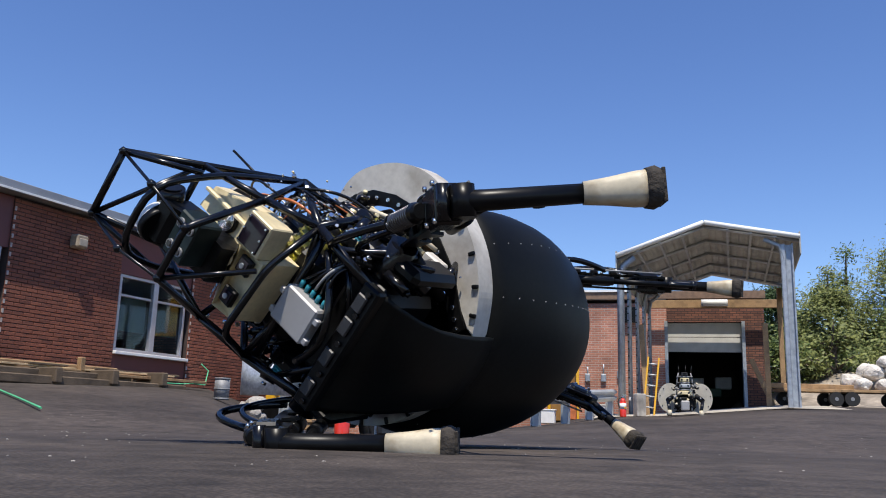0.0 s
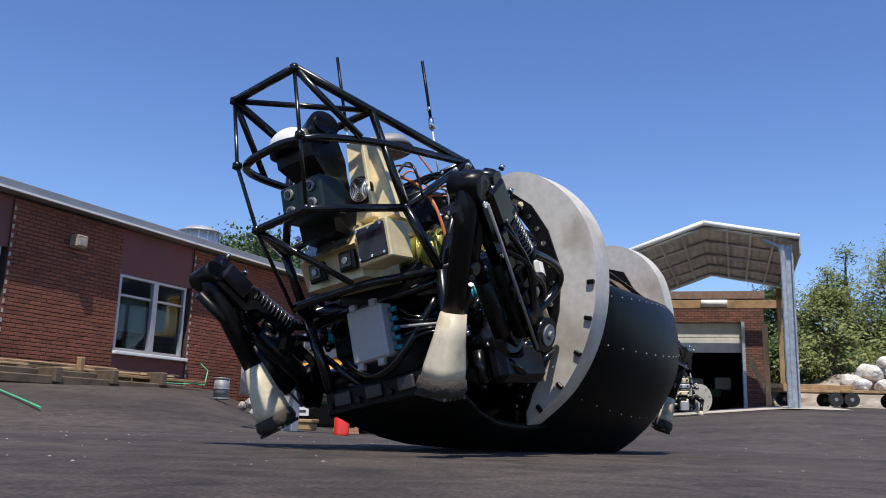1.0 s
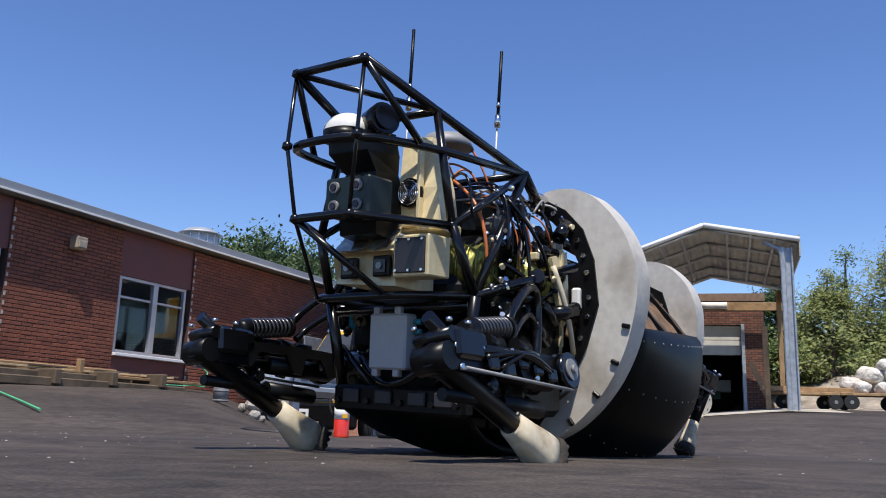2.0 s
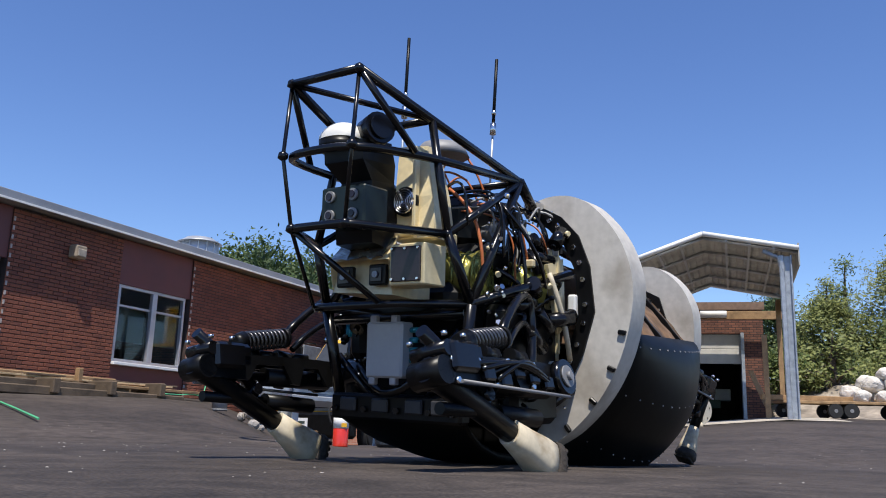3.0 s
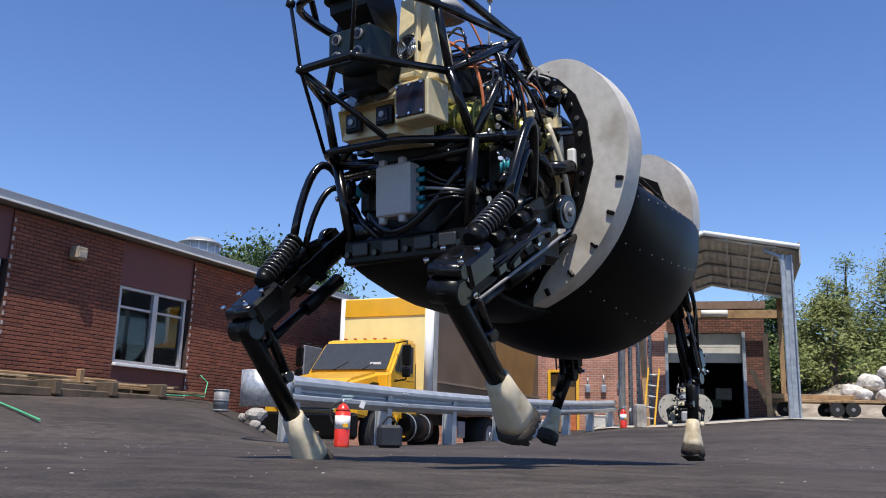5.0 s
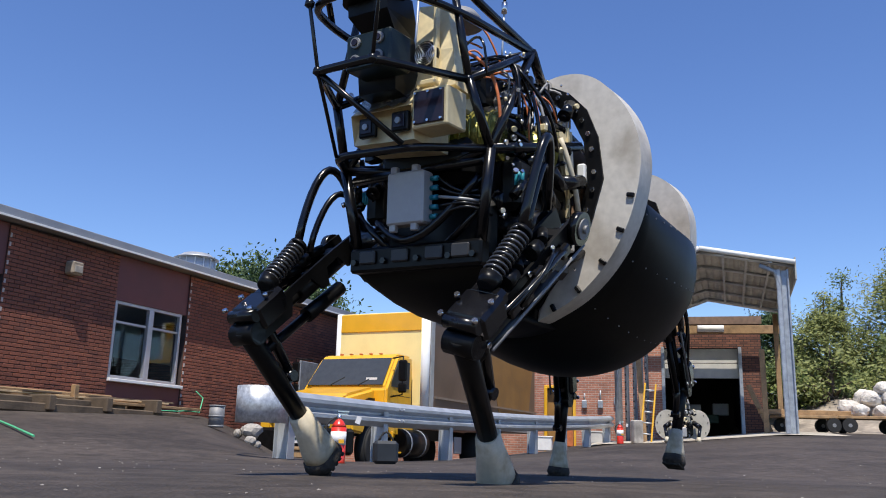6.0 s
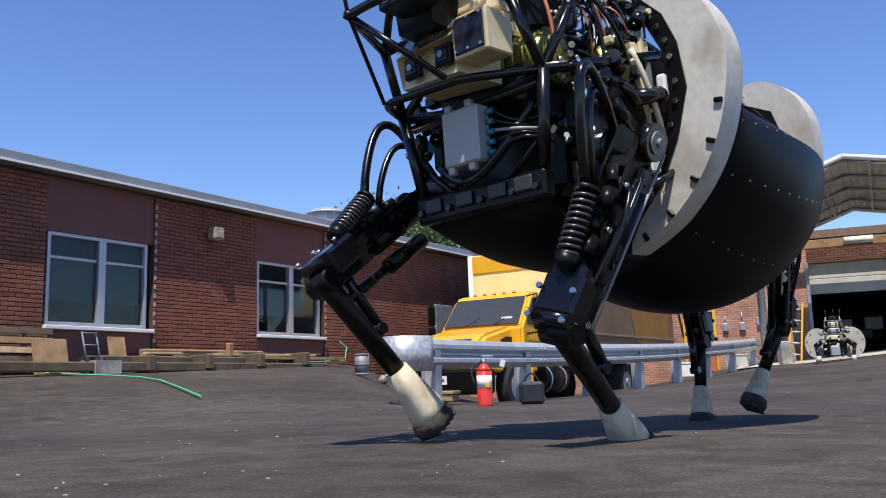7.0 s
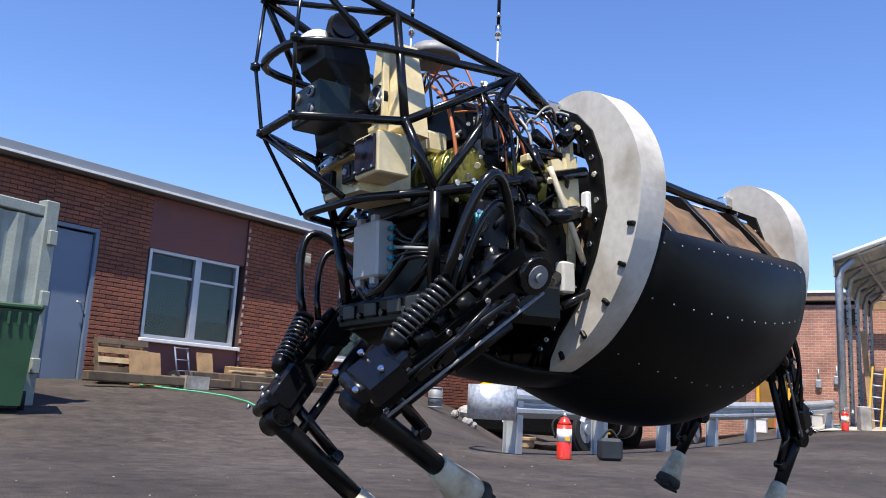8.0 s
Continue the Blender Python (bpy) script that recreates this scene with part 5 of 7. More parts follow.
# ---- trees and rock ledge ----
def build_tree(x, y, z, h, rad, seed, material, label, n_leaf=2600, leaf=0.16, conifer=False, spread=0.17):
    rng = random.Random(seed)
    t = thing("tree", label, "tree", pose(x, y, z), group="trees behind the yard")
    bm = bmesh.new()
    tube(bm, [(0, 0, -0.4), (0.1, 0, h * 0.35), (-0.05, 0.1, h * 0.7), (0, 0, h * 0.95)], 0.05 * h ** 0.7, 8, r2=0.02)
    tips = []
    for k in range(22 if not conifer else 34):
        u = rng.uniform(0.25, 0.92)
        a = rng.uniform(0, 2 * math.pi)
        ln = rad * (rng.uniform(0.55, 1.0) * math.sin(math.pi * min(1, 0.25 + u * 0.75)) if not conifer else (1.05 - u) * rng.uniform(0.8, 1.1))
        p0 = Vector((0, 0, h * u * 0.85))
        p1 = p0 + Vector((ln * math.cos(a), ln * math.sin(a), ln * (0.45 if not conifer else -0.05)))
        tube(bm, [p0, (p0 + p1) / 2 + Vector((0, 0, 0.1)), p1], 0.05, 5, r2=0.012)
        tips += [(p1, 1.0), ((p0 * 0.4 + p1 * 0.6), 0.8)]
    part("trunk", bm, BARK, t)
    tips.append((Vector((0, 0, h * 0.93)), 0.7))
    verts, faces = [], []
    for k in range(n_leaf):
        c, sc = tips[rng.randrange(len(tips))]
        g = Vector((rng.gauss(0, 1), rng.gauss(0, 1), rng.gauss(0, 0.8))) * (rad * (spread if not conifer else 0.12) * sc)
        p = c + g
        s = leaf * rng.uniform(0.6, 1.4)
        u = Vector((rng.gauss(0, 1), rng.gauss(0, 1), rng.gauss(0, 1))).normalized()
        v = u.orthogonal().normalized() * s * 0.6
        u = u * s
        i = len(verts)
        verts += [p - u, p + v * 0.8, p + u, p - v * 0.8]
        faces.append((i, i + 1, i + 2, i + 3))
    me = bpy.data.meshes.new("crown")
    me.from_pydata([tuple(v) for v in verts], [], faces)
    me.materials.append(material)
    ob = new("crown", me)
    ob.parent = t
    return t


rt = random.Random(21)
for x, y, h, r, mt, con in ((14.6, 36.5, 6.6, 1.5, LEAF_D, True), (16.2, 35.0, 6.0, 2.0, LEAF_B, False), (17.6, 36.2, 7.2, 2.2, LEAF_A, False), (19.2, 34.6, 8.0, 2.6, LEAF_B, False), (21.0, 36.5, 8.5, 2.8, LEAF_A, False), (23.5, 36.0, 8.2, 2.8, LEAF_B, False), (13.2, 37.5, 5.0, 1.8, LEAF_A, False), (15.4, 38.5, 6.5, 2.0, LEAF_D, False), (26.5, 36.0, 8.5, 3.0, LEAF_A, False), (20.0, 33.0, 6.6, 2.2, LEAF_B, False), (18.3, 32.6, 4.8, 1.8, LEAF_A, False)):
    build_tree(x, y, ground_z(x, y) + 0.2, h, r, rt.randrange(999), mt, "tall narrow dark conifer behind the yard" if con else "leafy summer tree behind the yard", conifer=con, n_leaf=11000, leaf=0.075)
for k in range(9):
    x, y = 12.5 + k * 1.5 + rt.uniform(-0.4, 0.4), 31.5 + rt.uniform(-1, 1)
    build_tree(x, y, ground_z(x, y), rt.uniform(2.2, 3.6), 1.5, rt.randrange(999), (LEAF_A, LEAF_B)[k % 2], "bushy green sapling on the bank", n_leaf=2600, leaf=0.09)
for k in range(7):
    x, y = -11.6 + k * 1.05, 35.5 + rt.uniform(-1.0, 1.0)
    build_tree(x, y, 0.6, 6.2 + 0.9 * math.sin(math.pi * (k + 0.5) / 7) + rt.uniform(-0.2, 0.2), 2.1, rt.randrange(999), LEAF_A if k % 2 else LEAF_D, "leafy tree showing over the flat roof", n_leaf=17000, leaf=0.10, spread=0.34)


def build_bank():
    rng = random.Random(3)
    bm = bmesh.new()
    nx, ny = 50, 14
    grid = []
    for j in range(ny):
        row = []
        for i in range(nx):
            x, y = 11.2 + i * 0.5, 22.5 + j * 0.9 + i * 0.08
            up = 0.16 * j + 0.02 * max(0, i - 4)
            z = ground_z(x, y) - 0.05 + up * (1 + 0.5 * noise.noise((x * 0.5, y * 0.5, 1))) * min(1, i / 6) + 0.25 * max(0, noise.noise((x * 1.1, y * 1.1, 7)))
            row.append(bm.verts.new((x, y, z)))
        grid.append(row)
    for j in range(ny - 1):
        for i in range(nx - 1):
            bm.faces.new((grid[j][i], grid[j][i + 1], grid[j + 1][i + 1], grid[j + 1][i]))
    tagged(part("rock_bank", bm, LEDGE), "rough brown rock bank rising beside the yard", "bank", kind="structure")


build_bank()


# ---- four-legged robot ----
# Robot space: x ahead, y to its left, z up; origin at the centre of the front plate.
PLATE_OUT = [(0.146, 0.34), (0.202, 0.356), (0.258, 0.357), (0.304, 0.347), (0.349, 0.324), (0.389, 0.289), (0.424, 0.25), (0.457, 0.202), (0.482, 0.149), (0.499, 0.091), (0.505, 0.031), (0.506, -0.03), (0.495, -0.09), (0.48, -0.145), (0.458, -0.2), (0.43, -0.254), (0.395, -0.305), (0.351, -0.355), (0.3, -0.4), (0.247, -0.433), (0.19, -0.462), (0.160, -0.476)]
PLATE_MID = [(0.165, -0.438), (0.205, -0.382), (0.292, -0.278), (0.352, -0.150), (0.388, -0.020), (0.368, 0.124), (0.326, 0.225), (0.262, 0.292), (0.190, 0.330)]
PLATE_IN = [(0.10, -0.40), (0.15, -0.365), (0.236, -0.251), (0.300, -0.142), (0.335, -0.031), (0.318, 0.112), (0.276, 0.196), (0.216, 0.256), (0.13, 0.300)]
REAR_OUT = [(0.05, 0.185), (0.09, 0.214), (0.14, 0.228), (0.195, 0.225), (0.245, 0.202), (0.29, 0.166), (0.325, 0.123), (0.348, 0.076), (0.36, 0.028), (0.362, -0.04), (0.358, -0.1), (0.345, -0.17), (0.325, -0.24), (0.297, -0.305), (0.255, -0.36), (0.2, -0.42), (0.14, -0.455)]
REAR_IN = [(0.10, -0.37), (0.2, -0.28), (0.25, -0.12), (0.255, 0.0), (0.22, 0.11), (0.10, 0.17)]
XR = -1.0


def smooth_line(pts, n=3):
    """Points along a Catmull-Rom curve through pts."""
    P = [Vector(p) for p in pts]
    P = [P[0] * 2 - P[1]] + P + [P[-1] * 2 - P[-2]]
    out = []
    for a, b, c, d in zip(P, P[1:], P[2:], P[3:]):
        for k in range(n):
            t = k / n
            out.append(tuple(0.5 * (2 * b + (c - a) * t + (2 * a - 5 * b + 4 * c - d) * t * t + (3 * b - a - 3 * c + d) * t ** 3)))
    return out + [tuple(P[-2])]


PLATE_OUT, REAR_OUT = smooth_line([(y * (1.012 if z > -0.02 else 1), z * (1.02 if z > 0 else 1)) for y, z in PLATE_OUT]), smooth_line(REAR_OUT)


def lean(bm):
    """The plate leans back a little."""
    for v in bm.verts:
        v.co.x -= 0.06 * (v.co.z + 0.1)


def mir(p, s):
    return (p[0], p[1] * s, p[2])


def bar(name, pts, r, parent, material=None, n=8):
    bm = bmesh.new()
    tube(bm, pts, r, n)
    return part(name, bm, material or BLACK_PAINT, parent)


def round_path(pts, r=0.05, n=4):
    pts = [Vector(p) for p in pts]
    out = [pts[0]]
    for a, b, c in zip(pts, pts[1:], pts[2:]):
        u, v = (a - b).normalized() * min(r, (a - b).length * 0.45), (c - b).normalized() * min(r, (c - b).length * 0.45)
        for k in range(n + 1):
            f = k / n
            out.append(b + u * (1 - f) ** 2 + v * f ** 2)
    return out + [pts[-1]]


def build_plates(R):
    for s in (1, -1):
        bm = bmesh.new()
        plate(bm, [(y * s, z) for y, z in PLATE_OUT + PLATE_MID], 0, -0.075, 0.027)
        es = [e for e in bm.edges if abs(e.verts[0].co.x - e.verts[1].co.x) < 1e-5]
        bmesh.ops.bevel(bm, geom=es, offset=0.008, segments=2, affect="EDGES")
        lean(bm)
        p = part("front_plate", bm, PLATE, R, "grey-beige crescent roll guard plate with worn rim")
        bm = bmesh.new()
        plate(bm, [(y * s, z) for y, z in PLATE_MID[::-1]] + [(y * s, z) for y, z in PLATE_IN], 0, -0.005, 0.035)
        lean(bm)
        part("flange", bm, BLACK_SATIN, p, "black inner flange")
        mid = [((a[0] + b[0]) / 2, (a[1] + b[1]) / 2) for a, b in zip(PLATE_MID, PLATE_IN)]
        pts = []
        for a, b in zip(mid, mid[1:]):
            pts += [(0.036 - 0.06 * (a[1] + (b[1] - a[1]) * f + 0.1), (a[0] + (b[0] - a[0]) * f) * s, a[1] + (b[1] - a[1]) * f) for f in (0.2, 0.75)]
        bolts("bolt", pts, 0.0085, STEEL, p)
        for a in (-10, -23.5, -37, -51, -63):
            bm = bmesh.new()
            box(bm, (0.014, 0.026, 0.014), (0.030, 0.486, 0), m=Matrix.Rotation(radians(a), 4, "X"), bevel=0.003)
            if s < 0:
                bmesh.ops.scale(bm, vec=(1, -1, 1), verts=bm.verts)
            lean(bm)
            part("bracket", bm, BLACK_SATIN, p)
        bm = bmesh.new()
        plate(bm, [(y * s, z) for y, z in [(y, z * (1.06 if z > 0 else 1)) for y, z in REAR_OUT] + REAR_IN], 0, XR - 0.045, XR + 0.045)
        q = part("rear_plate", bm, PLATE, R, "smaller grey-beige rear roll guard plate")
        bm = bmesh.new()
        plate(bm, [(y * s, z) for y, z in REAR_IN[::-1]] + [(y * s * 0.84, z * 0.84 + 0.01) for y, z in REAR_IN], 0, XR + 0.01, XR + 0.055)
        part("flange", bm, BLACK_SATIN, q, "black inner flange")
        bolts("bolt", [(XR + 0.056, (a[0] + b[0]) * 0.46 * s, (a[1] + b[1]) * 0.46 + 0.005) for a, b in zip(REAR_IN, REAR_IN[1:])], 0.008, STEEL, q)
        bm = bmesh.new()
        box(bm, (0.06, 0.045, 0.045), (XR + 0.06, 0.10 * s, 0.185), bevel=0.008)
        part("clamp", bm, STEEL, R, "bright aluminium clamp")
        # clamp that ties the cage to the plate
        bm = bmesh.new()
        box(bm, (0.07, 0.045, 0.05), (0.035, 0.175 * s, 0.322), bevel=0.008)
        part("clamp", bm, STEEL, R, "bright aluminium clamp")


def hull_ring(x, scale=1.0, n=36):
    """Half ring of the barrel-shaped belly at x, bulging between the two plates."""
    u = min(1, max(0, x / XR))
    a_, zc, b_ = 0.503 - 0.149 * u, -0.059 * u, 0.50 - 0.068 * u
    th0 = radians(-10 * (1 - u) - 2 * u)
    out = []
    for k in range(n + 1):
        th = th0 + (-math.pi - 2 * th0) * k / n
        side = math.sin(math.pi * k / n)
        bulge = 0.985 + 0.015 * min(1, u * 5) + 0.30 * math.sin(math.pi * min(1, 0.95 * max(0, u - 0.05))) ** 0.9 * min(1, side / 0.5) ** 0.42 + 0.041 * math.sin(math.pi * u) * max(0, side - 0.5)
        out.append((x, a_ * scale * bulge * math.cos(th), zc + b_ * scale * bulge * math.sin(th)))
    return out


def build_hull(R):
    xs = [-0.058 - k * (abs(XR) - 0.058) / 14 for k in range(15)]
    bm = bmesh.new()
    loft(bm, [hull_ring(x) + hull_ring(x, 0.965)[::-1] for x in xs])
    h = part("hull", bm, BLACK_HULL, R, "black curved belly hull panel with rivets")
    pts = []
    for k in range(13):
        x = -0.10 - k * 0.07
        ring = hull_ring(x, 1.0)
        pts += [ring[1], ring[5], ring[10], ring[-2], ring[-6], ring[-11]]
    bm = bmesh.new()
    for p in pts:
        v = bmesh.ops.create_icosphere(bm, subdivisions=1, radius=0.0033)["verts"]
        bmesh.ops.translate(bm, vec=p, verts=v)
    tagged(part("rivet", bm, WIRE_GREY, h), kind="stuff")
    # black half disc added to close the hull, so no sky shows through
    bm = bmesh.new()
    plate(bm, [(p[1], p[2]) for p in hull_ring(-0.16, 0.965)], 0, -0.17, -0.15)
    part("sky_blocker", bm, BLACK_SATIN, R, "added black half disc behind the front plate that blocks sky")
    # chin pan: from the front plate's lower arc to the front beam
    bm = bmesh.new()
    n = 24
    rings = []
    for x, u in ((-0.12, -0.02), (0.012, 0.0), (0.12, 0.05), (0.24, 0.17), (0.35, 0.40), (0.44, 0.70), (0.505, 1.0)):
        ring = []
        for k in range(n + 1):
            th = radians(-71 - 38 * k / n)
            y, z = 0.508 * math.cos(th), 0.516 * math.sin(th)
            y2 = 0.235 * (1 - 2 * k / n)
            ring.append((x, y * (1 - u) + y2 * u, z * (1 - u) + (-0.345) * u))
        rings.append(ring + [(p[0], p[1] * 0.96, p[2] + 0.018) for p in ring[::-1]])
    loft(bm, rings)
    part("chin_pan", bm, BLACK_HULL, R, "black sloped chin pan under the chest")
    bm = bmesh.new()
    box(bm, (0.05, 0.47, 0.075), (0.505, 0, -0.318), bevel=0.008)
    b = part("front_beam", bm, BLACK_SATIN, R, "black front beam with bolted pads")
    for y in (-0.16, -0.04, 0.08, 0.17):
        bm = bmesh.new()
        box(bm, (0.012, 0.06, 0.04), (0.535, y, -0.312), bevel=0.004)
        part("pad", bm, mat("worn_grey_pad", (0.03, 0.03, 0.032), 0.45), b)
    bolts("bolt", [(0.532, y, -0.325) for y in (-0.21, -0.1, 0.02, 0.13, 0.21)], 0.010, BLACK_PAINT, b)
    # deck between the plates
    def deck_ring(x, wob, drop=0.0):
        u = x / XR
        a_, h = 0.478 + (0.352 - 0.478) * u, 0.305 - 0.05 * u - drop
        out = []
        for j in range(21):
            th = math.pi * j / 20
            rr = 1 + 0.035 * math.sin(7 * th + wob) + 0.03 * math.sin(19 * th + 3 * wob)
            out.append((x, a_ * (1 - drop) * math.copysign(abs(math.cos(th)) ** 0.8, math.cos(th)), -0.115 + h * math.sin(th) ** 2.4 * rr))
        return out
    for k in range(6):
        x = -0.06 - 0.155 * k
        bm = bmesh.new()
        loft(bm, [deck_ring(x, k, 0.05), deck_ring(x - 0.03, k), deck_ring(x - 0.08, k + 0.5), deck_ring(x - 0.125, k + 0.9), deck_ring(x - 0.15, k + 1, 0.05)])
        part("deck_pad", bm, TAN, R, "worn tan padding between the plates", smooth=True)
    for k in range(3):
        x = -0.21 - 0.31 * k
        bm = bmesh.new()
        loft(bm, [[(p[0], p[1] * 1.006, p[2] + 0.012) for p in deck_ring(x, 0)], [(p[0], p[1] * 1.006, p[2] + 0.012) for p in deck_ring(x - 0.035, 0)]])
        part("strap", bm, BLACK_SATIN, R, "black webbing strap")
    for s in (1, -1):
        bm = bmesh.new()
        box(bm, (0.05, 0.04, 0.035), (-0.42, 0.17 * s, 0.125), bevel=0.006)
        part("strap_buckle", bm, STEEL, R)
    for s in (1, -1):
        for k in range(3):
            bm = bmesh.new()
            box(bm, (0.04, 0.035, 0.085), (-0.01 - 0.01 * k, 0.292 * s, -0.01 - 0.085 * k), m=pose(0, 0, 0, 4 * k - 6, 0, 0), bevel=0.012)
            part("side_pad", bm, TAN, R)
        bar("spine_rail", [(-0.04, 0.17 * s, 0.225), (-0.35, 0.145 * s, 0.20), (-0.7, 0.12 * s, 0.175), (XR, 0.10 * s, 0.16)], 0.018, R)


A_, C_, D_, E_, K_, G_, L_, H_ = (0.857, 0.121, 0.558), (0.877, 0.123, 0.352), (0.862, 0.095, 0.154), (0.704, 0.152, -0.043), (0.223, 0.231, 0.367), (0.612, 0.237, 0.150), (0.531, 0.262, -0.031), (0.505, 0.218, -0.30)


def build_cage(R):
    V = tuple(A_[i] + 0.41 * (K_[i] - A_[i]) for i in range(3))
    bar("cage_tube", [mir(A_, -1), A_], 0.012, R)
    bar("cage_tube", round_path([mir(K_, -1), (0.70, -0.19, 0.36), mir(C_, -1), C_, (0.62, 0.20, 0.36), K_], 0.10), 0.012, R)
    bar("cage_tube", round_path([mir(G_, -1), mir(D_, -1), D_, G_], 0.03), 0.012, R)
    bar("cage_tube", round_path([mir(L_, -1), mir(E_, -1), (0.66, 0.10, -0.035), L_], 0.05), 0.012, R)
    bar("cage_tube", [mir(K_, -1), K_], 0.012, R)
    bar("cage_tube", [mir(V, -1), V], 0.012, R)
    for s in (1, -1):
        bar("cage_tube", [mir(A_, s), mir(K_, s)], 0.013, R)
        bar("cage_tube", [mir(V, s), mir(G_, s)], 0.012, R)
        bar("cage_tube", [mir(G_, s), mir(K_, s)], 0.012, R)
        bar("cage_tube", [mir(K_, s), mir(L_, s)], 0.014, R)
        bar("cage_tube", [mir(G_, s), mir(L_, s)], 0.014, R)
        bar("cage_tube", [mir(L_, s), mir(H_, s)], 0.017, R)
        bar("cage_tube", [mir(K_, s), (0.04, 0.178 * s, 0.315)], 0.017, R)
        bar("cage_tube", [mir(L_, s), (0.02, 0.30 * s, 0.10)], 0.016, R)
        bar("cage_tube", [(0.505, 0.10 * s, -0.29), (0.50, 0.235 * s, -0.17)], 0.011, R)
        bar("cage_tube", [mir(L_, s), (0.50, 0.08 * s, -0.05)], 0.012, R)
        bar("thin_rod", [mir(A_, s), mir(C_, s), mir(D_, s)] + ([mir(E_, s)] if s < 0 else []), 0.0055, R)
        bar("thin_rod", [mir(A_, s), (0.70, 0.19 * s, 0.36)], 0.010, R)
        for p in (A_, C_, D_, K_, G_, L_):
            bm = bmesh.new()
            v = bmesh.ops.create_icosphere(bm, subdivisions=1, radius=0.0165)["verts"]
            bmesh.ops.translate(bm, vec=mir(p, s), verts=v)
            part("joint", bm, BLACK_PAINT, R, smooth=True)
    bar("thin_rod", [mir(A_, -1), V], 0.009, R)
    bar("thin_rod", [mir(D_, -1), (0.70, 0.08, -0.035)], 0.009, R)
    bar("cage_tube", [(0.515, -0.235, -0.065), (0.515, 0.235, -0.055)], 0.015, R)


def lens_unit(R, name, at, size, depth=0.02):
    bm = bmesh.new()
    box(bm, (depth, size, size), at, bevel=0.004)
    u = part(name, bm, BLACK_SATIN, R, "small black camera window")
    bm = bmesh.new()
    box(bm, (0.004, size * 0.66, size * 0.66), (at[0] + depth / 2 + 0.002, at[1], at[2]), bevel=0.001)
    part("glass", bm, LENS, u)
    bm = bmesh.new()
    tube(bm, [(at[0] + depth / 2 + 0.003, at[1], at[2]), (at[0] + depth / 2 + 0.009, at[1], at[2])], size * 0.16, 12)
    part("ring", bm, GALV_SOFT, u)


def build_head(R):
    bm = bmesh.new()
    loft(bm, [[(0.50, -0.145, 0.0), (0.50, 0.10, -0.02), (0.50, 0.10, 0.15), (0.50, -0.145, 0.15)], [(0.64, -0.14, 0.005), (0.655, 0.088, -0.01), (0.675, 0.088, 0.085), (0.66, -0.14, 0.09)], [(0.61, -0.13, 0.145), (0.62, 0.07, 0.15), (0.615, 0.07, 0.152), (0.605, -0.13, 0.147)]], smooth=False)
    lo = part("lower_housing", bm, GOLD, R, "gold anodised sensor housing")
    for y, z in ((-0.072, 0.043), (0.045, 0.045)):
        lens_unit(R, "camera_window", (0.662, y, z), 0.058)
    bm = bmesh.new()
    bmesh.ops.create_grid(bm, x_segments=9, y_segments=5, size=0.5)
    for v in bm.verts:
        u, w = v.co.x + 0.5, v.co.y + 0.5
        v.co = Vector((0.678 - 0.058 * w + 0.006 * noise.noise((u * 6, w * 6, 2)), -0.12 + 0.19 * u, 0.092 + 0.06 * w + 0.008 * noise.noise((u * 7, w * 7, 5))))
    part("foil_patch", bm, FOIL, lo, "crumpled foil tape")
    bm = bmesh.new()
    box(bm, (0.10, 0.118, 0.112), (0.625, 0.150, 0.068), bevel=0.004)
    sq = part("camera_box", bm, GOLD, R, "square gold framed camera")
    bm = bmesh.new()
    box(bm, (0.012, 0.098, 0.094), (0.676, 0.150, 0.068), bevel=0.002)
    part("camera_face", bm, LENS, sq)
    bolts("screw", [(0.683, 0.150 + sy * 0.043, 0.068 + sz * 0.041) for sy in (-1, 0, 1) for sz in (-1, 1)], 0.004, STEEL, sq)
    bm = bmesh.new()
    loft(bm, [[(0.50, 0.04, 0.14), (0.60, 0.04, 0.15), (0.60, 0.185, 0.15), (0.50, 0.185, 0.14)], [(0.50, 0.045, 0.27), (0.60, 0.045, 0.27), (0.58, 0.165, 0.27), (0.50, 0.165, 0.27)], [(0.50, 0.045, 0.42), (0.585, 0.045, 0.42), (0.56, 0.125, 0.42), (0.50, 0.125, 0.42)]], smooth=False)
    up = part("upper_housing", bm, GOLD, R, "tall tapered gold housing")
    bm = bmesh.new()
    box(bm, (0.02, 0.012, 0.26), (0.60, 0.118, 0.28), m=None, bevel=0.002)
    box(bm, (0.05, 0.06, 0.016), (0.60, 0.10, 0.165), bevel=0.003)
    part("rib", bm, GOLD, up)
    bm = bmesh.new()
    for k in range(5):
        tube(bm, [(0.612, 0.085 + (0.008 + 0.0065 * k) * math.cos(a), 0.255 + (0.008 + 0.0065 * k) * math.sin(a)) for a in [2 * math.pi * j / 16 for j in range(17)]], 0.0022, 4)
    for a in (0.6, 2.2, 3.7, 5.3):
        tube(bm, [(0.612, 0.085, 0.255), (0.612, 0.085 + 0.038 * math.cos(a), 0.255 + 0.038 * math.sin(a))], 0.0025, 4)
    fg = part("fan_guard", bm, STEEL, R, "wire fan guard")
    bm = bmesh.new()
    tube(bm, [(0.595, 0.085, 0.255), (0.608, 0.085, 0.255)], 0.042, 18)
    part("fan", bm, BLACK_SATIN, fg)
    bm = bmesh.new()
    box(bm, (0.10, 0.155, 0.105), (0.745, 0.022, 0.218), bevel=0.006)
    st = part("stereo_camera", bm, STEREO, R, "dark green-black stereo camera block")
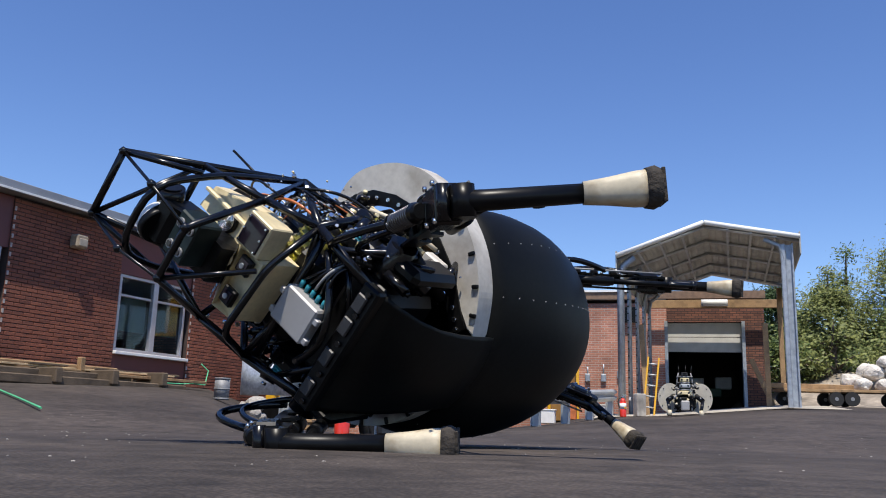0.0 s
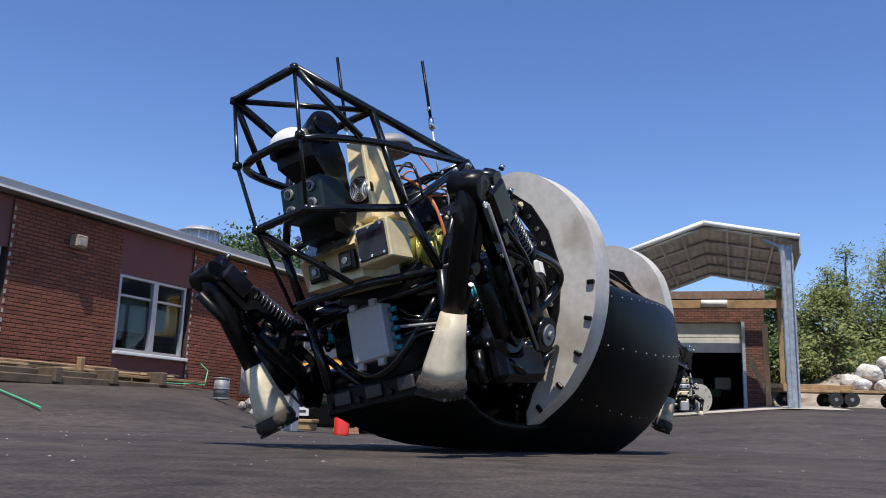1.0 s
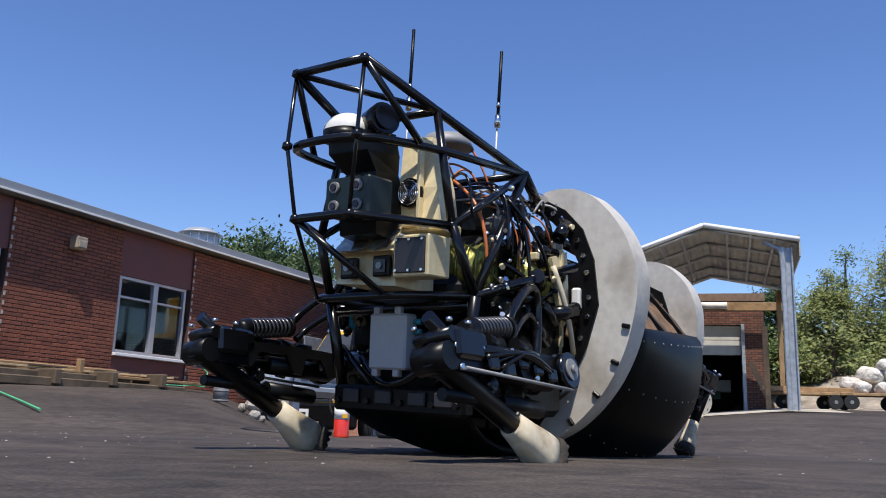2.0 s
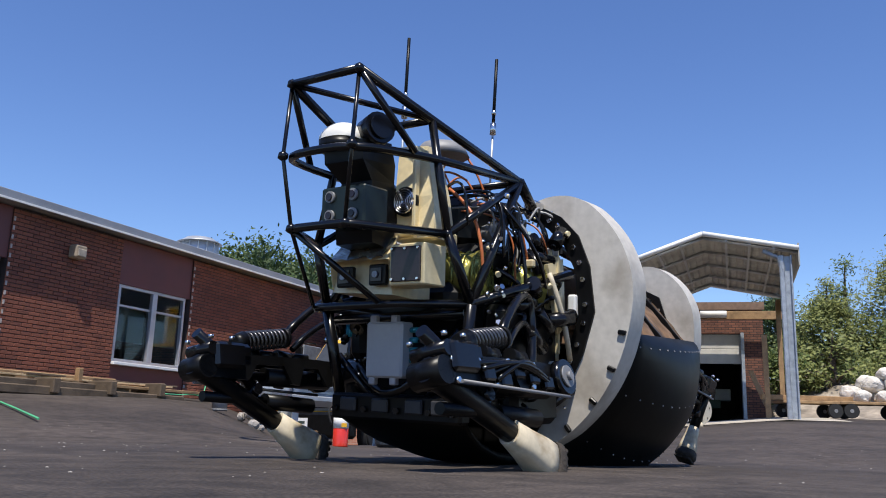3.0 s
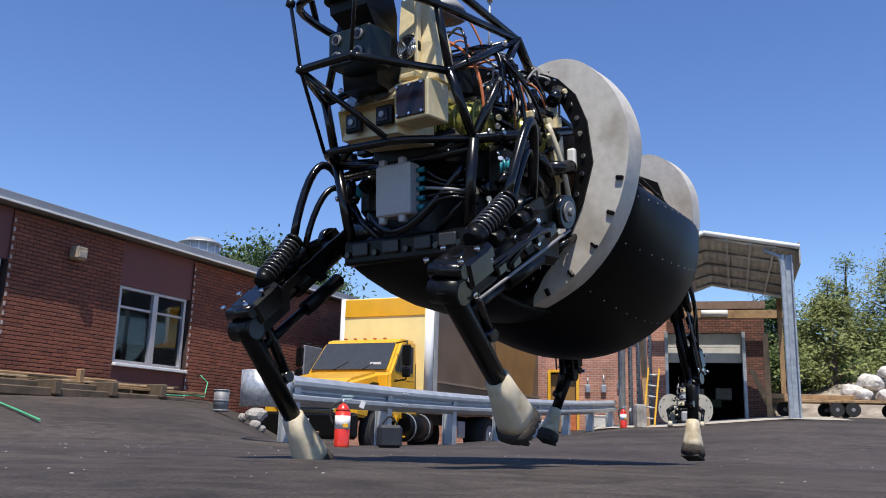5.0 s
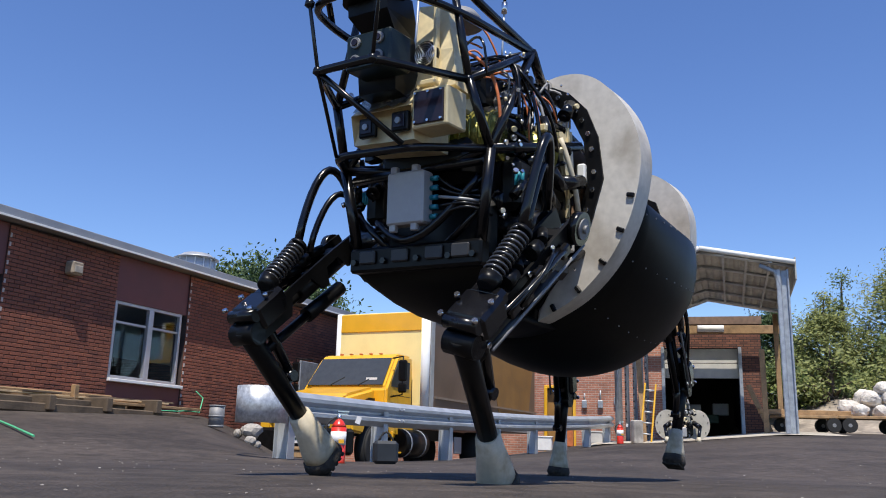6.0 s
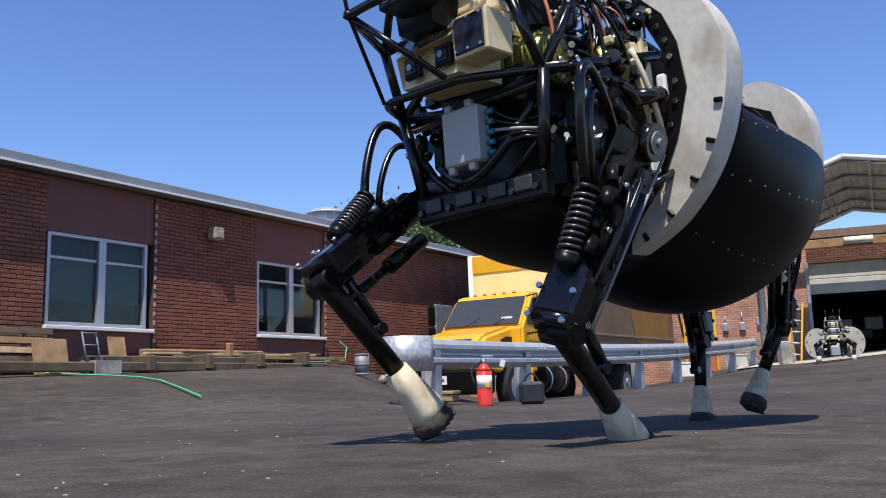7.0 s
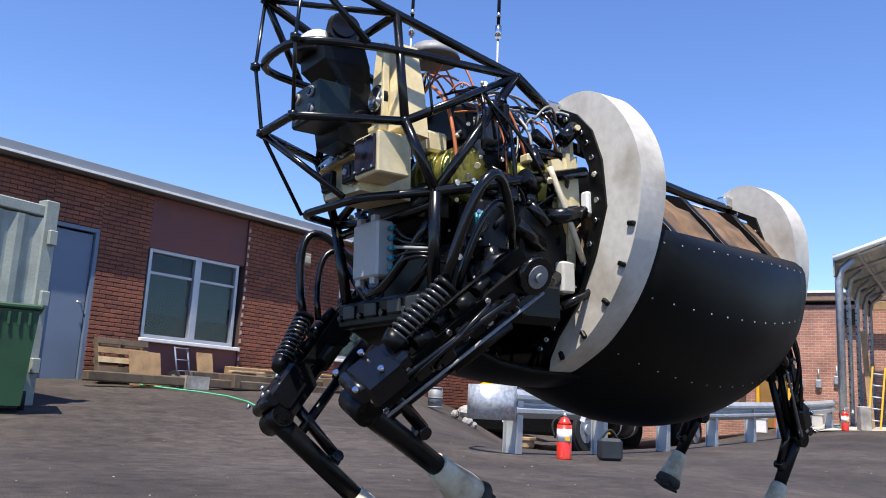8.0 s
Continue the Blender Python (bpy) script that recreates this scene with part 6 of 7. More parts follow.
    for y in (-0.018, 0.062):
        for z in (0.192, 0.243):
            bm = bmesh.new()
            tube(bm, [(0.793, y, z), (0.802, y, z)], 0.016, 14)
            ln = part("lens", bm, WIRE_GREY, st)
            bm = bmesh.new()
            tube(bm, [(0.801, y, z), (0.806, y, z)], 0.010, 10)
            part("pupil", bm, LENS, st)
    bm = bmesh.new()
    loft(bm, [[(0.70, -0.08, 0.13), (0.62, -0.08, 0.12), (0.62, 0.05, 0.12), (0.70, 0.05, 0.13)], [(0.715, -0.075, 0.2), (0.60, -0.09, 0.2), (0.60, 0.055, 0.2), (0.715, 0.06, 0.2)], [(0.71, -0.06, 0.3), (0.60, -0.085, 0.31), (0.60, 0.04, 0.31), (0.71, 0.05, 0.3)], [(0.755, -0.085, 0.35), (0.61, -0.09, 0.36), (0.61, 0.05, 0.36), (0.755, 0.055, 0.35)], [(0.76, -0.085, 0.405), (0.63, -0.085, 0.42), (0.63, 0.05, 0.42), (0.76, 0.055, 0.405)]], smooth=False)
    part("neck_mount", bm, BLACK_SATIN, R)
    bm = bmesh.new()
    v = bmesh.ops.create_uvsphere(bm, u_segments=18, v_segments=12, radius=0.05)["verts"]
    bmesh.ops.transform(bm, matrix=Matrix.Translation((0.735, -0.045, 0.418)) @ Matrix.Diagonal((1.0, 1.45, 1.0, 1)), verts=v)
    bmesh.ops.bisect_plane(bm, geom=bm.verts[:] + bm.edges[:] + bm.faces[:], plane_co=(0.735, -0.045, 0.412), plane_no=(0.15, 0.0, -1), clear_outer=True)
    dome = part("sensor_dome", bm, LIDAR, R, "white half-round sensor cover", smooth=True)
    bm = bmesh.new()
    tube(bm, [(0.735, -0.045, 0.385), (0.735, -0.045, 0.414)], 0.062, 20)
    part("visor", bm, BLACK_SATIN, dome, "black visor under the cover")
    bm = bmesh.new()
    tube(bm, [(0.69, 0.02, 0.435), (0.71, 0.075, 0.445)], 0.046, 18)
    tube(bm, [(0.71, 0.075, 0.445), (0.712, 0.082, 0.446)], 0.034, 18)
    part("spotlight", bm, BLACK_PAINT, R, "black round lamp housing")
    bm = bmesh.new()
    tube(bm, [(0.40, 0.06, 0.43), (0.40, 0.06, 0.455), (0.40, 0.06, 0.47)], 0.085, 22, r2=0.06)
    part("antenna_disc", bm, WIRE_GREY, R, "round dark antenna disc")
    for (p, q) in (((0.36, -0.13, 0.36), (0.34, -0.125, 0.87)), ((0.19, 0.10, 0.33), (0.18, 0.115, 0.80))):
        p, q = Vector(p), Vector(q)
        an = bar("antenna", [p.lerp(q, 0.52), p.lerp(q, 0.75), q], 0.0055, R, BLACK_SATIN)
        bm = bmesh.new()
        tube(bm, [p, p.lerp(q, 0.45)], 0.004, 6)
        part("mast", bm, GALV, an, "bare metal lower mast")
        bm = bmesh.new()
        tube(bm, [p.lerp(q, 0.46), p.lerp(q, 0.50), p.lerp(q, 0.54)], 0.010, 8)
        tube(bm, [p.lerp(q, 0.60), p.lerp(q, 0.63)], 0.0075, 8)
        part("fitting", bm, STEEL, an)


def build_chest(R):
    bm = bmesh.new()
    box(bm, (0.055, 0.130, 0.156), (0.562, 0.010, -0.156), bevel=0.006)
    c = part("controller_box", bm, BOX_GREY, R, "flat grey controller box on the chest")
    for y in (-0.035, 0.04):
        for z in (-0.242, -0.070):
            bm = bmesh.new()
            box(bm, (0.02, 0.022, 0.022), (0.575, y, z), bevel=0.003)
            part("lug", bm, BOX_GREY, c)
    for k in range(5):
        bm = bmesh.new()
        tube(bm, [(0.55, 0.076, -0.10 - 0.028 * k), (0.55, 0.10, -0.10 - 0.028 * k)], 0.008, 8)
        part("connector", bm, TEAL, c, "teal cable connector")
    for k in range(5):
        bm = bmesh.new()
        tube(bm, arc((0.55, 0.105, -0.10 - 0.028 * k), (0.48, 0.20 + 0.01 * k, -0.13 - 0.02 * k), (0.03, 0.02, -0.03 + 0.012 * k)), 0.005, 6)
        part("cable", bm, BLACK_PAINT if k != 2 else WHITE_WIRE, R)
    bm = bmesh.new()
    tube(bm, arc((0.50, -0.15, -0.20), (0.52, 0.22, -0.10), (0.05, 0, -0.12), 14), 0.013, 8)
    part("chest_hose", bm, BLACK_PAINT, R)
    # engine and hydraulics
    rng = random.Random(12)
    for nm, size, at in (("engine_block", (0.34, 0.36, 0.30), (0.20, 0, 0.02)), ("sump", (0.30, 0.40, 0.20), (0.26, 0, -0.23)), ("air_box", (0.22, 0.24, 0.16), (0.24, 0.0, 0.24)), ("cross_member", (0.10, 0.34, 0.14), (0.44, 0, -0.03))):
        bm = bmesh.new()
        box(bm, size, at, bevel=0.03)
        part(nm, bm, BLACK_SATIN, R)
    bm = bmesh.new()
    tube(bm, [(0.40, 0.04, 0.06), (0.36, 0.20, 0.06)], 0.075, 22)
    tank = part("tank", bm, OLIVE, R, "ribbed olive tank")
    for k in range(5):
        bm = bmesh.new()
        tube(bm, [(0.40 - 0.008 * k, 0.06 + 0.03 * k, 0.06), (0.398 - 0.008 * k, 0.068 + 0.03 * k, 0.06)], 0.080, 22)
        part("band", bm, OLIVE, tank)
    bm = bmesh.new()
    tube(bm, [(0.22, 0.18, 0.06), (0.13, 0.25, 0.05)], 0.065, 20)
    part("tank", bm, OLIVE, R, "ribbed olive tank")
    for s in (1, -1):
        for k in range(26):
            bm = bmesh.new()
            p = Vector((rng.uniform(0.05, 0.42), rng.uniform(0.20, 0.33) * s, rng.uniform(-0.32, 0.22)))
            d = Vector((rng.uniform(-1, 1), rng.uniform(-0.3, 0.3), rng.uniform(-1, 1))).normalized() * rng.uniform(0.025, 0.06)
            tube(bm, [p - d, p + d], rng.uniform(0.012, 0.026), 10)
            tube(bm, [p + d, p + d * 1.3], 0.009, 8)
            part("valve_body", bm, BLACK_PAINT, R)
        for k in range(11):
            bm = bmesh.new()
            p = Vector((rng.uniform(0.03, 0.38), rng.uniform(0.10, 0.29) * s, rng.uniform(-0.30, 0.32)))
            q = Vector((rng.uniform(0.03, 0.40), rng.uniform(0.12, 0.30) * s, rng.uniform(-0.30, 0.30)))
            tube(bm, arc(p, q, (rng.uniform(-0.06, 0.06), 0.05 * s, rng.uniform(-0.08, 0.10))), rng.uniform(0.004, 0.009), 6)
            part("hydraulic_hose", bm, BLACK_PAINT, R)
        for k in range(90):
            p = Vector((rng.uniform(0.03, 0.48), rng.uniform(0.20, 0.31) * s, rng.uniform(-0.32, 0.30)))
            d = Vector((rng.uniform(-1, 1), s, rng.uniform(-1, 1))).normalized()
            bolts("fitting", [p], (0.004, 0.006, 0.009)[k % 3], STEEL if k % 5 else GOLD, R, d)
        bm = bmesh.new()
        loft(bm, [[(0.03, 0.28 * s, 0.15), (0.14, 0.285 * s, 0.12), (0.14, 0.27 * s, 0.12), (0.03, 0.265 * s, 0.15)], [(0.03, 0.29 * s, -0.06), (0.09, 0.30 * s, -0.09), (0.09, 0.285 * s, -0.09), (0.03, 0.275 * s, -0.06)]], smooth=False)
        part("gold_bracket", bm, GOLD, R, "thin gold bracket")
        bm = bmesh.new()
        plate(bm, [(0.03, 0.20), (0.085, 0.17), (0.14, -0.16), (0.03, -0.20)], 1, 0.262 * s - 0.004, 0.262 * s + 0.004)
        box(bm, (0.012, 0.03, 0.30), (0.075, 0.275 * s, 0.0), m=None)
        part("gold_panel", bm, GOLD, R, "upright gold side panel with a rib")
        bm = bmesh.new()
        box(bm, (0.045, 0.03, 0.07), (0.02, 0.315 * s, 0.0), bevel=0.006)
        part("junction_box", bm, LIDAR, R, "small white junction box")
        bm = bmesh.new()
        tube(bm, arc((0.16, 0.30 * s, 0.09), (0.05, 0.315 * s, -0.17), (0.02, 0.02 * s, 0.0)), 0.009, 8)
        part("sleeved_cable", bm, CREAM, R, "pale sleeved cable")
        bm = bmesh.new()
        box(bm, (0.05, 0.05, 0.09), (0.10, 0.285 * s, -0.22), bevel=0.006)
        part("filter_box", bm, PLATE, R, "grey-beige filter box")
        for k in range(3):
            bm = bmesh.new()
            tube(bm, [(0.40, (0.27 + 0.012 * k) * s, -0.07), (0.40, (0.27 + 0.012 * k) * s, -0.11)], 0.006, 6)
            part("connector", bm, TEAL, R, "teal cable connector")
    for k in range(7):
        bm = bmesh.new()
        p = Vector((rng.uniform(0.3, 0.55), rng.uniform(-0.05, 0.16), 0.36))
        q = Vector((rng.uniform(0.15, 0.4), rng.uniform(-0.1, 0.2), 0.28))
        tube(bm, arc(p, q, (0, 0, rng.uniform(0.06, 0.16))), 0.0035, 5)
        part("wire", bm, COPPER, R, "thin orange wire")
    for k in range(12):
        bm = bmesh.new()
        p = Vector((rng.uniform(-0.02, 0.34), rng.uniform(0.05, 0.2), rng.uniform(0.2, 0.32)))
        q = Vector((rng.uniform(-0.02, 0.34), rng.uniform(0.05, 0.24), rng.uniform(0.08, 0.3)))
        tube(bm, arc(p, q, (0, 0.02, 0.05)), 0.004, 5)
        part("wire", bm, WHITE_WIRE, R)
    for k in range(26):
        s = 1 if k % 4 else -1
        x = 0.06 + 0.016 * k
        bm = bmesh.new()
        tube(bm, arc((x, 0.10 * s, 0.27 + 0.03 * (k % 3)), (x + rng.uniform(-0.10, 0.10), rng.uniform(0.20, 0.27) * s, rng.uniform(0.02, 0.2)), (rng.uniform(-0.04, 0.04), 0.05 * s, rng.uniform(0.02, 0.07))), 0.003 + 0.0012 * (k % 3), 5)
        part("wire", bm, (BLACK_PAINT, WHITE_WIRE, BLACK_PAINT, COPPER, BLACK_PAINT)[k % 5], R)
    for k in range(14):
        s = 1 if k % 3 else -1
        bm = bmesh.new()
        at = (rng.uniform(0.05, 0.42), rng.uniform(0.17, 0.26) * s, rng.uniform(-0.05, 0.24))
        box(bm, (rng.uniform(0.02, 0.05), rng.uniform(0.02, 0.05), rng.uniform(0.02, 0.05)), at, m=None, bevel=0.004)
        part("relay_box", bm, (WIRE_GREY, BLACK_SATIN, LIDAR, BLACK_PAINT, GOLD)[k % 5], R)
    # hip manifolds
    for s in (1, -1):
        for size, at in (((0.20, 0.09, 0.26), (0.16, 0.235 * s, -0.14)), ((0.16, 0.07, 0.16), (0.33, 0.25 * s, -0.10)), ((0.12, 0.08, 0.18), (0.09, 0.22 * s, 0.08)), ((0.26, 0.06, 0.12), (0.26, 0.29 * s, -0.30))):
            bm = bmesh.new()
            box(bm, size, at, bevel=0.02)
            part("manifold", bm, BLACK_SATIN, R)
    # pumps, reservoirs and pale covers under the cage
    for k in range(10):
        s = 1 if k % 2 else -1
        bm = bmesh.new()
        at = (rng.uniform(0.10, 0.42), rng.uniform(0.05, 0.2) * s, rng.uniform(0.12, 0.30))
        if k % 3:
            box(bm, (rng.uniform(0.04, 0.09), rng.uniform(0.04, 0.08), rng.uniform(0.03, 0.08)), at, bevel=0.008)
        else:
            tube(bm, [at, (at[0] + 0.02, at[1] + 0.08 * s, at[2] + 0.01)], 0.03, 14)
        part("pump_body", bm, [BLACK_SATIN, GOLD, BLACK_PAINT, WIRE_GREY, BLACK_SATIN][k % 5], R)


def build_leg(R, front, s):
    """Both leg parts hang down from their joints along -z; x is ahead."""
    L1, L2 = (FRONT_THIGH, FRONT_SHANK) if front else (REAR_THIGH, REAR_SHANK)
    f = 1 if front else -1
    k = 1.0 if front else 0.82
    bm = bmesh.new()
    prof = [(-0.05, 0.03), (-0.02, 0.055), (0.03, 0.045), (0.048, -0.05), (0.052, -L1 * 0.55), (0.04, -L1 + 0.01), (-0.04, -L1), (-0.046, -L1 * 0.6), (-0.058, -0.12)]
    rail = [(-0.030, 0.045), (0.034, 0.035), (0.040, -0.10), (0.040, -L1 * 0.6), (0.034, -L1 + 0.02), (-0.030, -L1), (-0.034, -L1 * 0.72), (0.012, -L1 * 0.66), (0.014, -L1 * 0.46), (-0.040, -L1 * 0.40), (-0.044, -L1 * 0.34), (0.010, -L1 * 0.30), (0.010, -L1 * 0.18), (-0.044, -0.06)]
    for y in (-0.036, 0.036):
        plate(bm, [(x * k * f, z) for x, z in rail], 1, y * k - 0.005, y * k + 0.005)
    for z in (-0.07, -L1 * 0.38, -L1 * 0.8):
        box(bm, (0.055 * k, 0.072 * k, 0.04), (0, 0, z), bevel=0.006)
    up = part("upper_leg", bm, BLACK_SATIN, R, "black upper leg with side plates, actuator and coil spring")
    for q in range(4):
        bm = bmesh.new()
        y = s * (0.045 + 0.006 * (q % 2)) * k
        tube(bm, arc((-0.03 * f * k + 0.016 * q * f, y, -0.05 - 0.03 * q), (0.015 * f * k - 0.012 * q * f, y, -L1 + 0.10 + 0.03 * q), (0.025 * f, s * 0.022, 0)), 0.007 * k, 6)
        part("hydraulic_line", bm, BLACK_PAINT, up)
    for q in range(5):
        bm = bmesh.new()
        box(bm, (0.035 * k, 0.022 * k, 0.045 * k), ((-0.018 + 0.012 * (q % 3)) * f, s * 0.048 * k, -0.09 - q * (L1 - 0.18) / 5), bevel=0.005)
        part("valve", bm, BLACK_PAINT, up)
    bm = bmesh.new()
    tube(bm, [(-0.10 * f * k, 0, -0.10), (-0.088 * f * k, 0, -L1 * 0.55)], 0.024 * k, 12)
    tube(bm, [(-0.088 * f * k, 0, -L1 * 0.55), (-0.078 * f * k, 0, -L1 + 0.01)], 0.015 * k, 10)
    part("strut", bm, BLACK_SATIN, up)
    for q in range(5):
        bm = bmesh.new()
        zz = -0.10 - q * (L1 - 0.2) / 5
        tube(bm, [(0.048 * f * k, s * 0.02 * (q % 2), zz), (0.055 * f * k, s * 0.025, zz - 0.05)], (0.015 + 0.006 * (q % 2)) * k, 10)
        part("valve_block", bm, BLACK_SATIN, up)
    bolts("bolt", [(x * k * f * 0.8, s * 0.042 * k, z) for x, z in ((0.02, -0.02), (0.035, -0.14), (-0.035, -0.16), (0.038, -L1 * 0.5), (-0.035, -L1 * 0.62), (0.03, -L1 * 0.75), (0.03, -L1 * 0.95), (-0.03, -L1 * 0.93))], 0.0085, STEEL, up, (0, s, 0))
    bm = bmesh.new()
    tube(bm, [(-0.02 * f, 0, -0.02), (-0.015 * f, 0, -L1 * 0.55)], 0.028 * k, 14)
    tube(bm, [(-0.015 * f, 0, -L1 * 0.55), (-0.02 * f, 0, -L1 * 0.9)], 0.014 * k, 10)
    part("actuator", bm, BLACK_SATIN, up)
    bm = bmesh.new()
    tube(bm, [(-0.055 * f, s * 0.06 * k, 0.0), (-0.03 * f, s * 0.06 * k, -L1 + 0.03)], 0.0045, 6)
    part("link_rod", bm, WIRE_GREY, up, "bare steel link rod")
    bm = bmesh.new()
    tube(bm, [(0, s * 0.04 * k, 0), (0, s * 0.065 * k, 0)], 0.048 * k, 20)
    part("hip_pulley", bm, BLACK_PAINT, up)
    bm = bmesh.new()
    tube(bm, [(0, s * 0.064 * k, 0), (0, s * 0.070 * k, 0)], 0.030 * k, 18)
    tube(bm, [(0, s * 0.070 * k, 0), (0, s * 0.080 * k, 0)], 0.012 * k, 10)
    part("pulley_face", bm, WIRE_GREY, up, "grey pulley face")
    bm = bmesh.new()
    tube(bm, [(0, -0.045 * k, -L1), (0, 0.045 * k, -L1)], 0.030 * k, 12)
    box(bm, (0.05 * k, 0.10 * k, 0.05 * k), (0.045 * f * k, 0, -L1 + 0.135 * k), bevel=0.012)
    box(bm, (0.075 * k, 0.115 * k, 0.11 * k), (0.032 * f * k, 0, -L1 + 0.075), bevel=0.010)
    tube(bm, [(0.05 * f * k, -0.05 * k, -L1 + 0.015), (0.05 * f * k, 0.05 * k, -L1 + 0.015)], 0.019 * k, 14)
    kb = part("knee_block", bm, BLACK_PAINT, up, "glossy black knee block")
    bolts("bolt", [(0.078 * f * k, y * k, -L1 + z) for y in (-0.05, 0.05) for z in (0.005, 0.08)], 0.008, STEEL, up, (f, 0, 0))
    if front:
        a, b = Vector((0.108, 0.0, -L1 + 0.325)), Vector((0.085, 0.0, -L1 + 0.165))
        bm = bmesh.new()
        coil(bm, a, b, 0.027, 0.0045, 10)
        part("coil_spring", bm, SPRING, up, "dark steel coil spring")
        bm = bmesh.new()
        tube(bm, [a, b], 0.017, 12)
        tube(bm, [b, b + (b - a).normalized() * 0.035], 0.032, 16, r2=0.022)
        tube(bm, [a, a - (b - a).normalized() * 0.012], 0.031, 16)
        part("spring_cup", bm, BLACK_SATIN, up)
        bm = bmesh.new()
        for j, w in ((0, 0.0), (1, 0.035)):
            st = a + Vector((-0.035 * j, -s * 0.01 * j, 0.03 * j))
            en = Vector((0.03 - 0.05 * j, -s * (0.06 + 0.02 * j), 0.03))
            tube(bm, [st.lerp(en, u) + Vector((0.80, 0, 0.58)) * ((0.235 - 0.05 * j) * math.sin(math.pi * u) ** 0.8) for u in [q / 14 for q in range(15)]], 0.0135 - 0.003 * j, 8)
        part("hydraulic_hose", bm, BLACK_PAINT, up, "thick black looped hydraulic hoses")
    else:
        bm = bmesh.new()
        tube(bm, arc((0.03, s * 0.05, -0.3), (0.05, s * 0.02, 0.05), (0.09, s * 0.05, 0.03)), 0.013, 8)
        part("hydraulic_hose", bm, BLACK_PAINT, up)
    bm = bmesh.new()
    tube(bm, [(0, 0, 0.02), (0, 0, -0.06), (0, 0, -L2 + (0.14 if front else 0.08))], 0.032 * k, 14, r2=0.027 * k)
    tube(bm, [(-0.0, -0.045 * k, 0), (0.0, 0.045 * k, 0)], 0.034 * k, 14)
    lo = part("lower_leg", bm, BLACK_SATIN, R, "black tubular lower leg with a cream sleeve and rubber foot")
    bm = bmesh.new()
    tube(bm, [(-0.085 * f * k, 0, 0.05), (-0.05 * f * k, 0, -L2 * 0.42)], 0.017 * k, 10)
    tube(bm, [(-0.045 * f * k, -0.022 * k, -L2 * 0.42), (-0.045 * f * k, 0.022 * k, -L2 * 0.42)], 0.017 * k, 12)
    box(bm, (0.05 * k, 0.025 * k, 0.04), (-0.024 * f * k, 0, -L2 * 0.42), bevel=0.006)
    part("strut", bm, BLACK_PAINT, lo)
    bm = bmesh.new()
    rings = []
    sl = 0.165 if front else 0.115
    for z, rx, ry in ((-L2 + sl, 0.031, 0.030), (-L2 + sl * 0.62, 0.039, 0.036), (-L2 + sl * 0.2, 0.051, 0.046), (-L2 - 0.002, 0.054, 0.048)):
        rings.append([(abs(math.cos(t)) ** 0.7 * math.copysign(rx * k, math.cos(t)) + 0.012 * f * ((-L2 + sl - z) / sl), abs(math.sin(t)) ** 0.7 * math.copysign(ry * k, math.sin(t)), z) for t in [2 * math.pi * j / 20 for j in range(20)]])
    loft(bm, rings)
    part("sleeve", bm, CREAM, lo, "scuffed cream plastic sleeve")
    bm = bmesh.new()
    rings = []
    for z, q in ((-L2 + 0.006, 0.96), (-L2 - 0.018, 1.05), (-L2 - 0.032, 0.92), (-L2 - 0.04, 0.6)):
        rings.append([(abs(math.cos(t)) ** 0.7 * math.copysign(0.060 * k * q, math.cos(t)) + 0.013 * f, abs(math.sin(t)) ** 0.7 * math.copysign(0.053 * k * q, math.sin(t)), z) for t in [2 * math.pi * j / 20 for j in range(20)]])
    loft(bm, rings)
    for j in range(5):
        box(bm, (0.012, 0.09 * k, 0.010), (0.013 * f + (-0.04 + 0.02 * j) * k, 0, -L2 - 0.037), bevel=0.002)
    part("foot", bm, TREAD, lo, "worn dark rubber foot with treads")
    return up, lo


def build_robot():
    R = thing("legged_robot", "large four-legged robot, black tube cage head, grey roll guards, cream feet", "robot")
    build_hull(R)
    build_plates(R)
    build_cage(R)
    build_head(R)
    build_chest(R)
    legs = {}
    for nm, fr, s in (("FL", True, 1), ("FR", True, -1), ("RL", False, 1), ("RR", False, -1)):
        legs[nm] = build_leg(R, fr, s)
    for s in (1, -1):
        bm = bmesh.new()
        tube(bm, [(REAR_HIP[0], 0.05 * s, -0.12), (REAR_HIP[0], (REAR_HIP[1] - 0.04) * s, REAR_HIP[2])], 0.05, 12)
        part("hip_mount", bm, BLACK_PAINT, R)
        bm = bmesh.new()
        tube(bm, [(FRONT_HIP[0] - 0.05, 0.10 * s, FRONT_HIP[2] + 0.03), (FRONT_HIP[0], (FRONT_HIP[1] - 0.05) * s, FRONT_HIP[2])], 0.05, 14)
        part("hip_mount", bm, BLACK_PAINT, R)
        bm = bmesh.new()
        tube(bm, [(FRONT_HIP[0] - 0.28, 0.20 * s, FRONT_HIP[2] - 0.06), (FRONT_HIP[0] - 0.03, (FRONT_HIP[1] - 0.07) * s, FRONT_HIP[2] - 0.03)], 0.026, 12)
        part("hip_actuator", bm, BLACK_SATIN, R)
    bm = bmesh.new()
    box(bm, (0.14, 0.3, 0.2), (REAR_HIP[0], 0, -0.10), bevel=0.03)
    part("rear_bulkhead", bm, BLACK_PAINT, R)
    return R, legs


robot, robot_legs = build_robot()


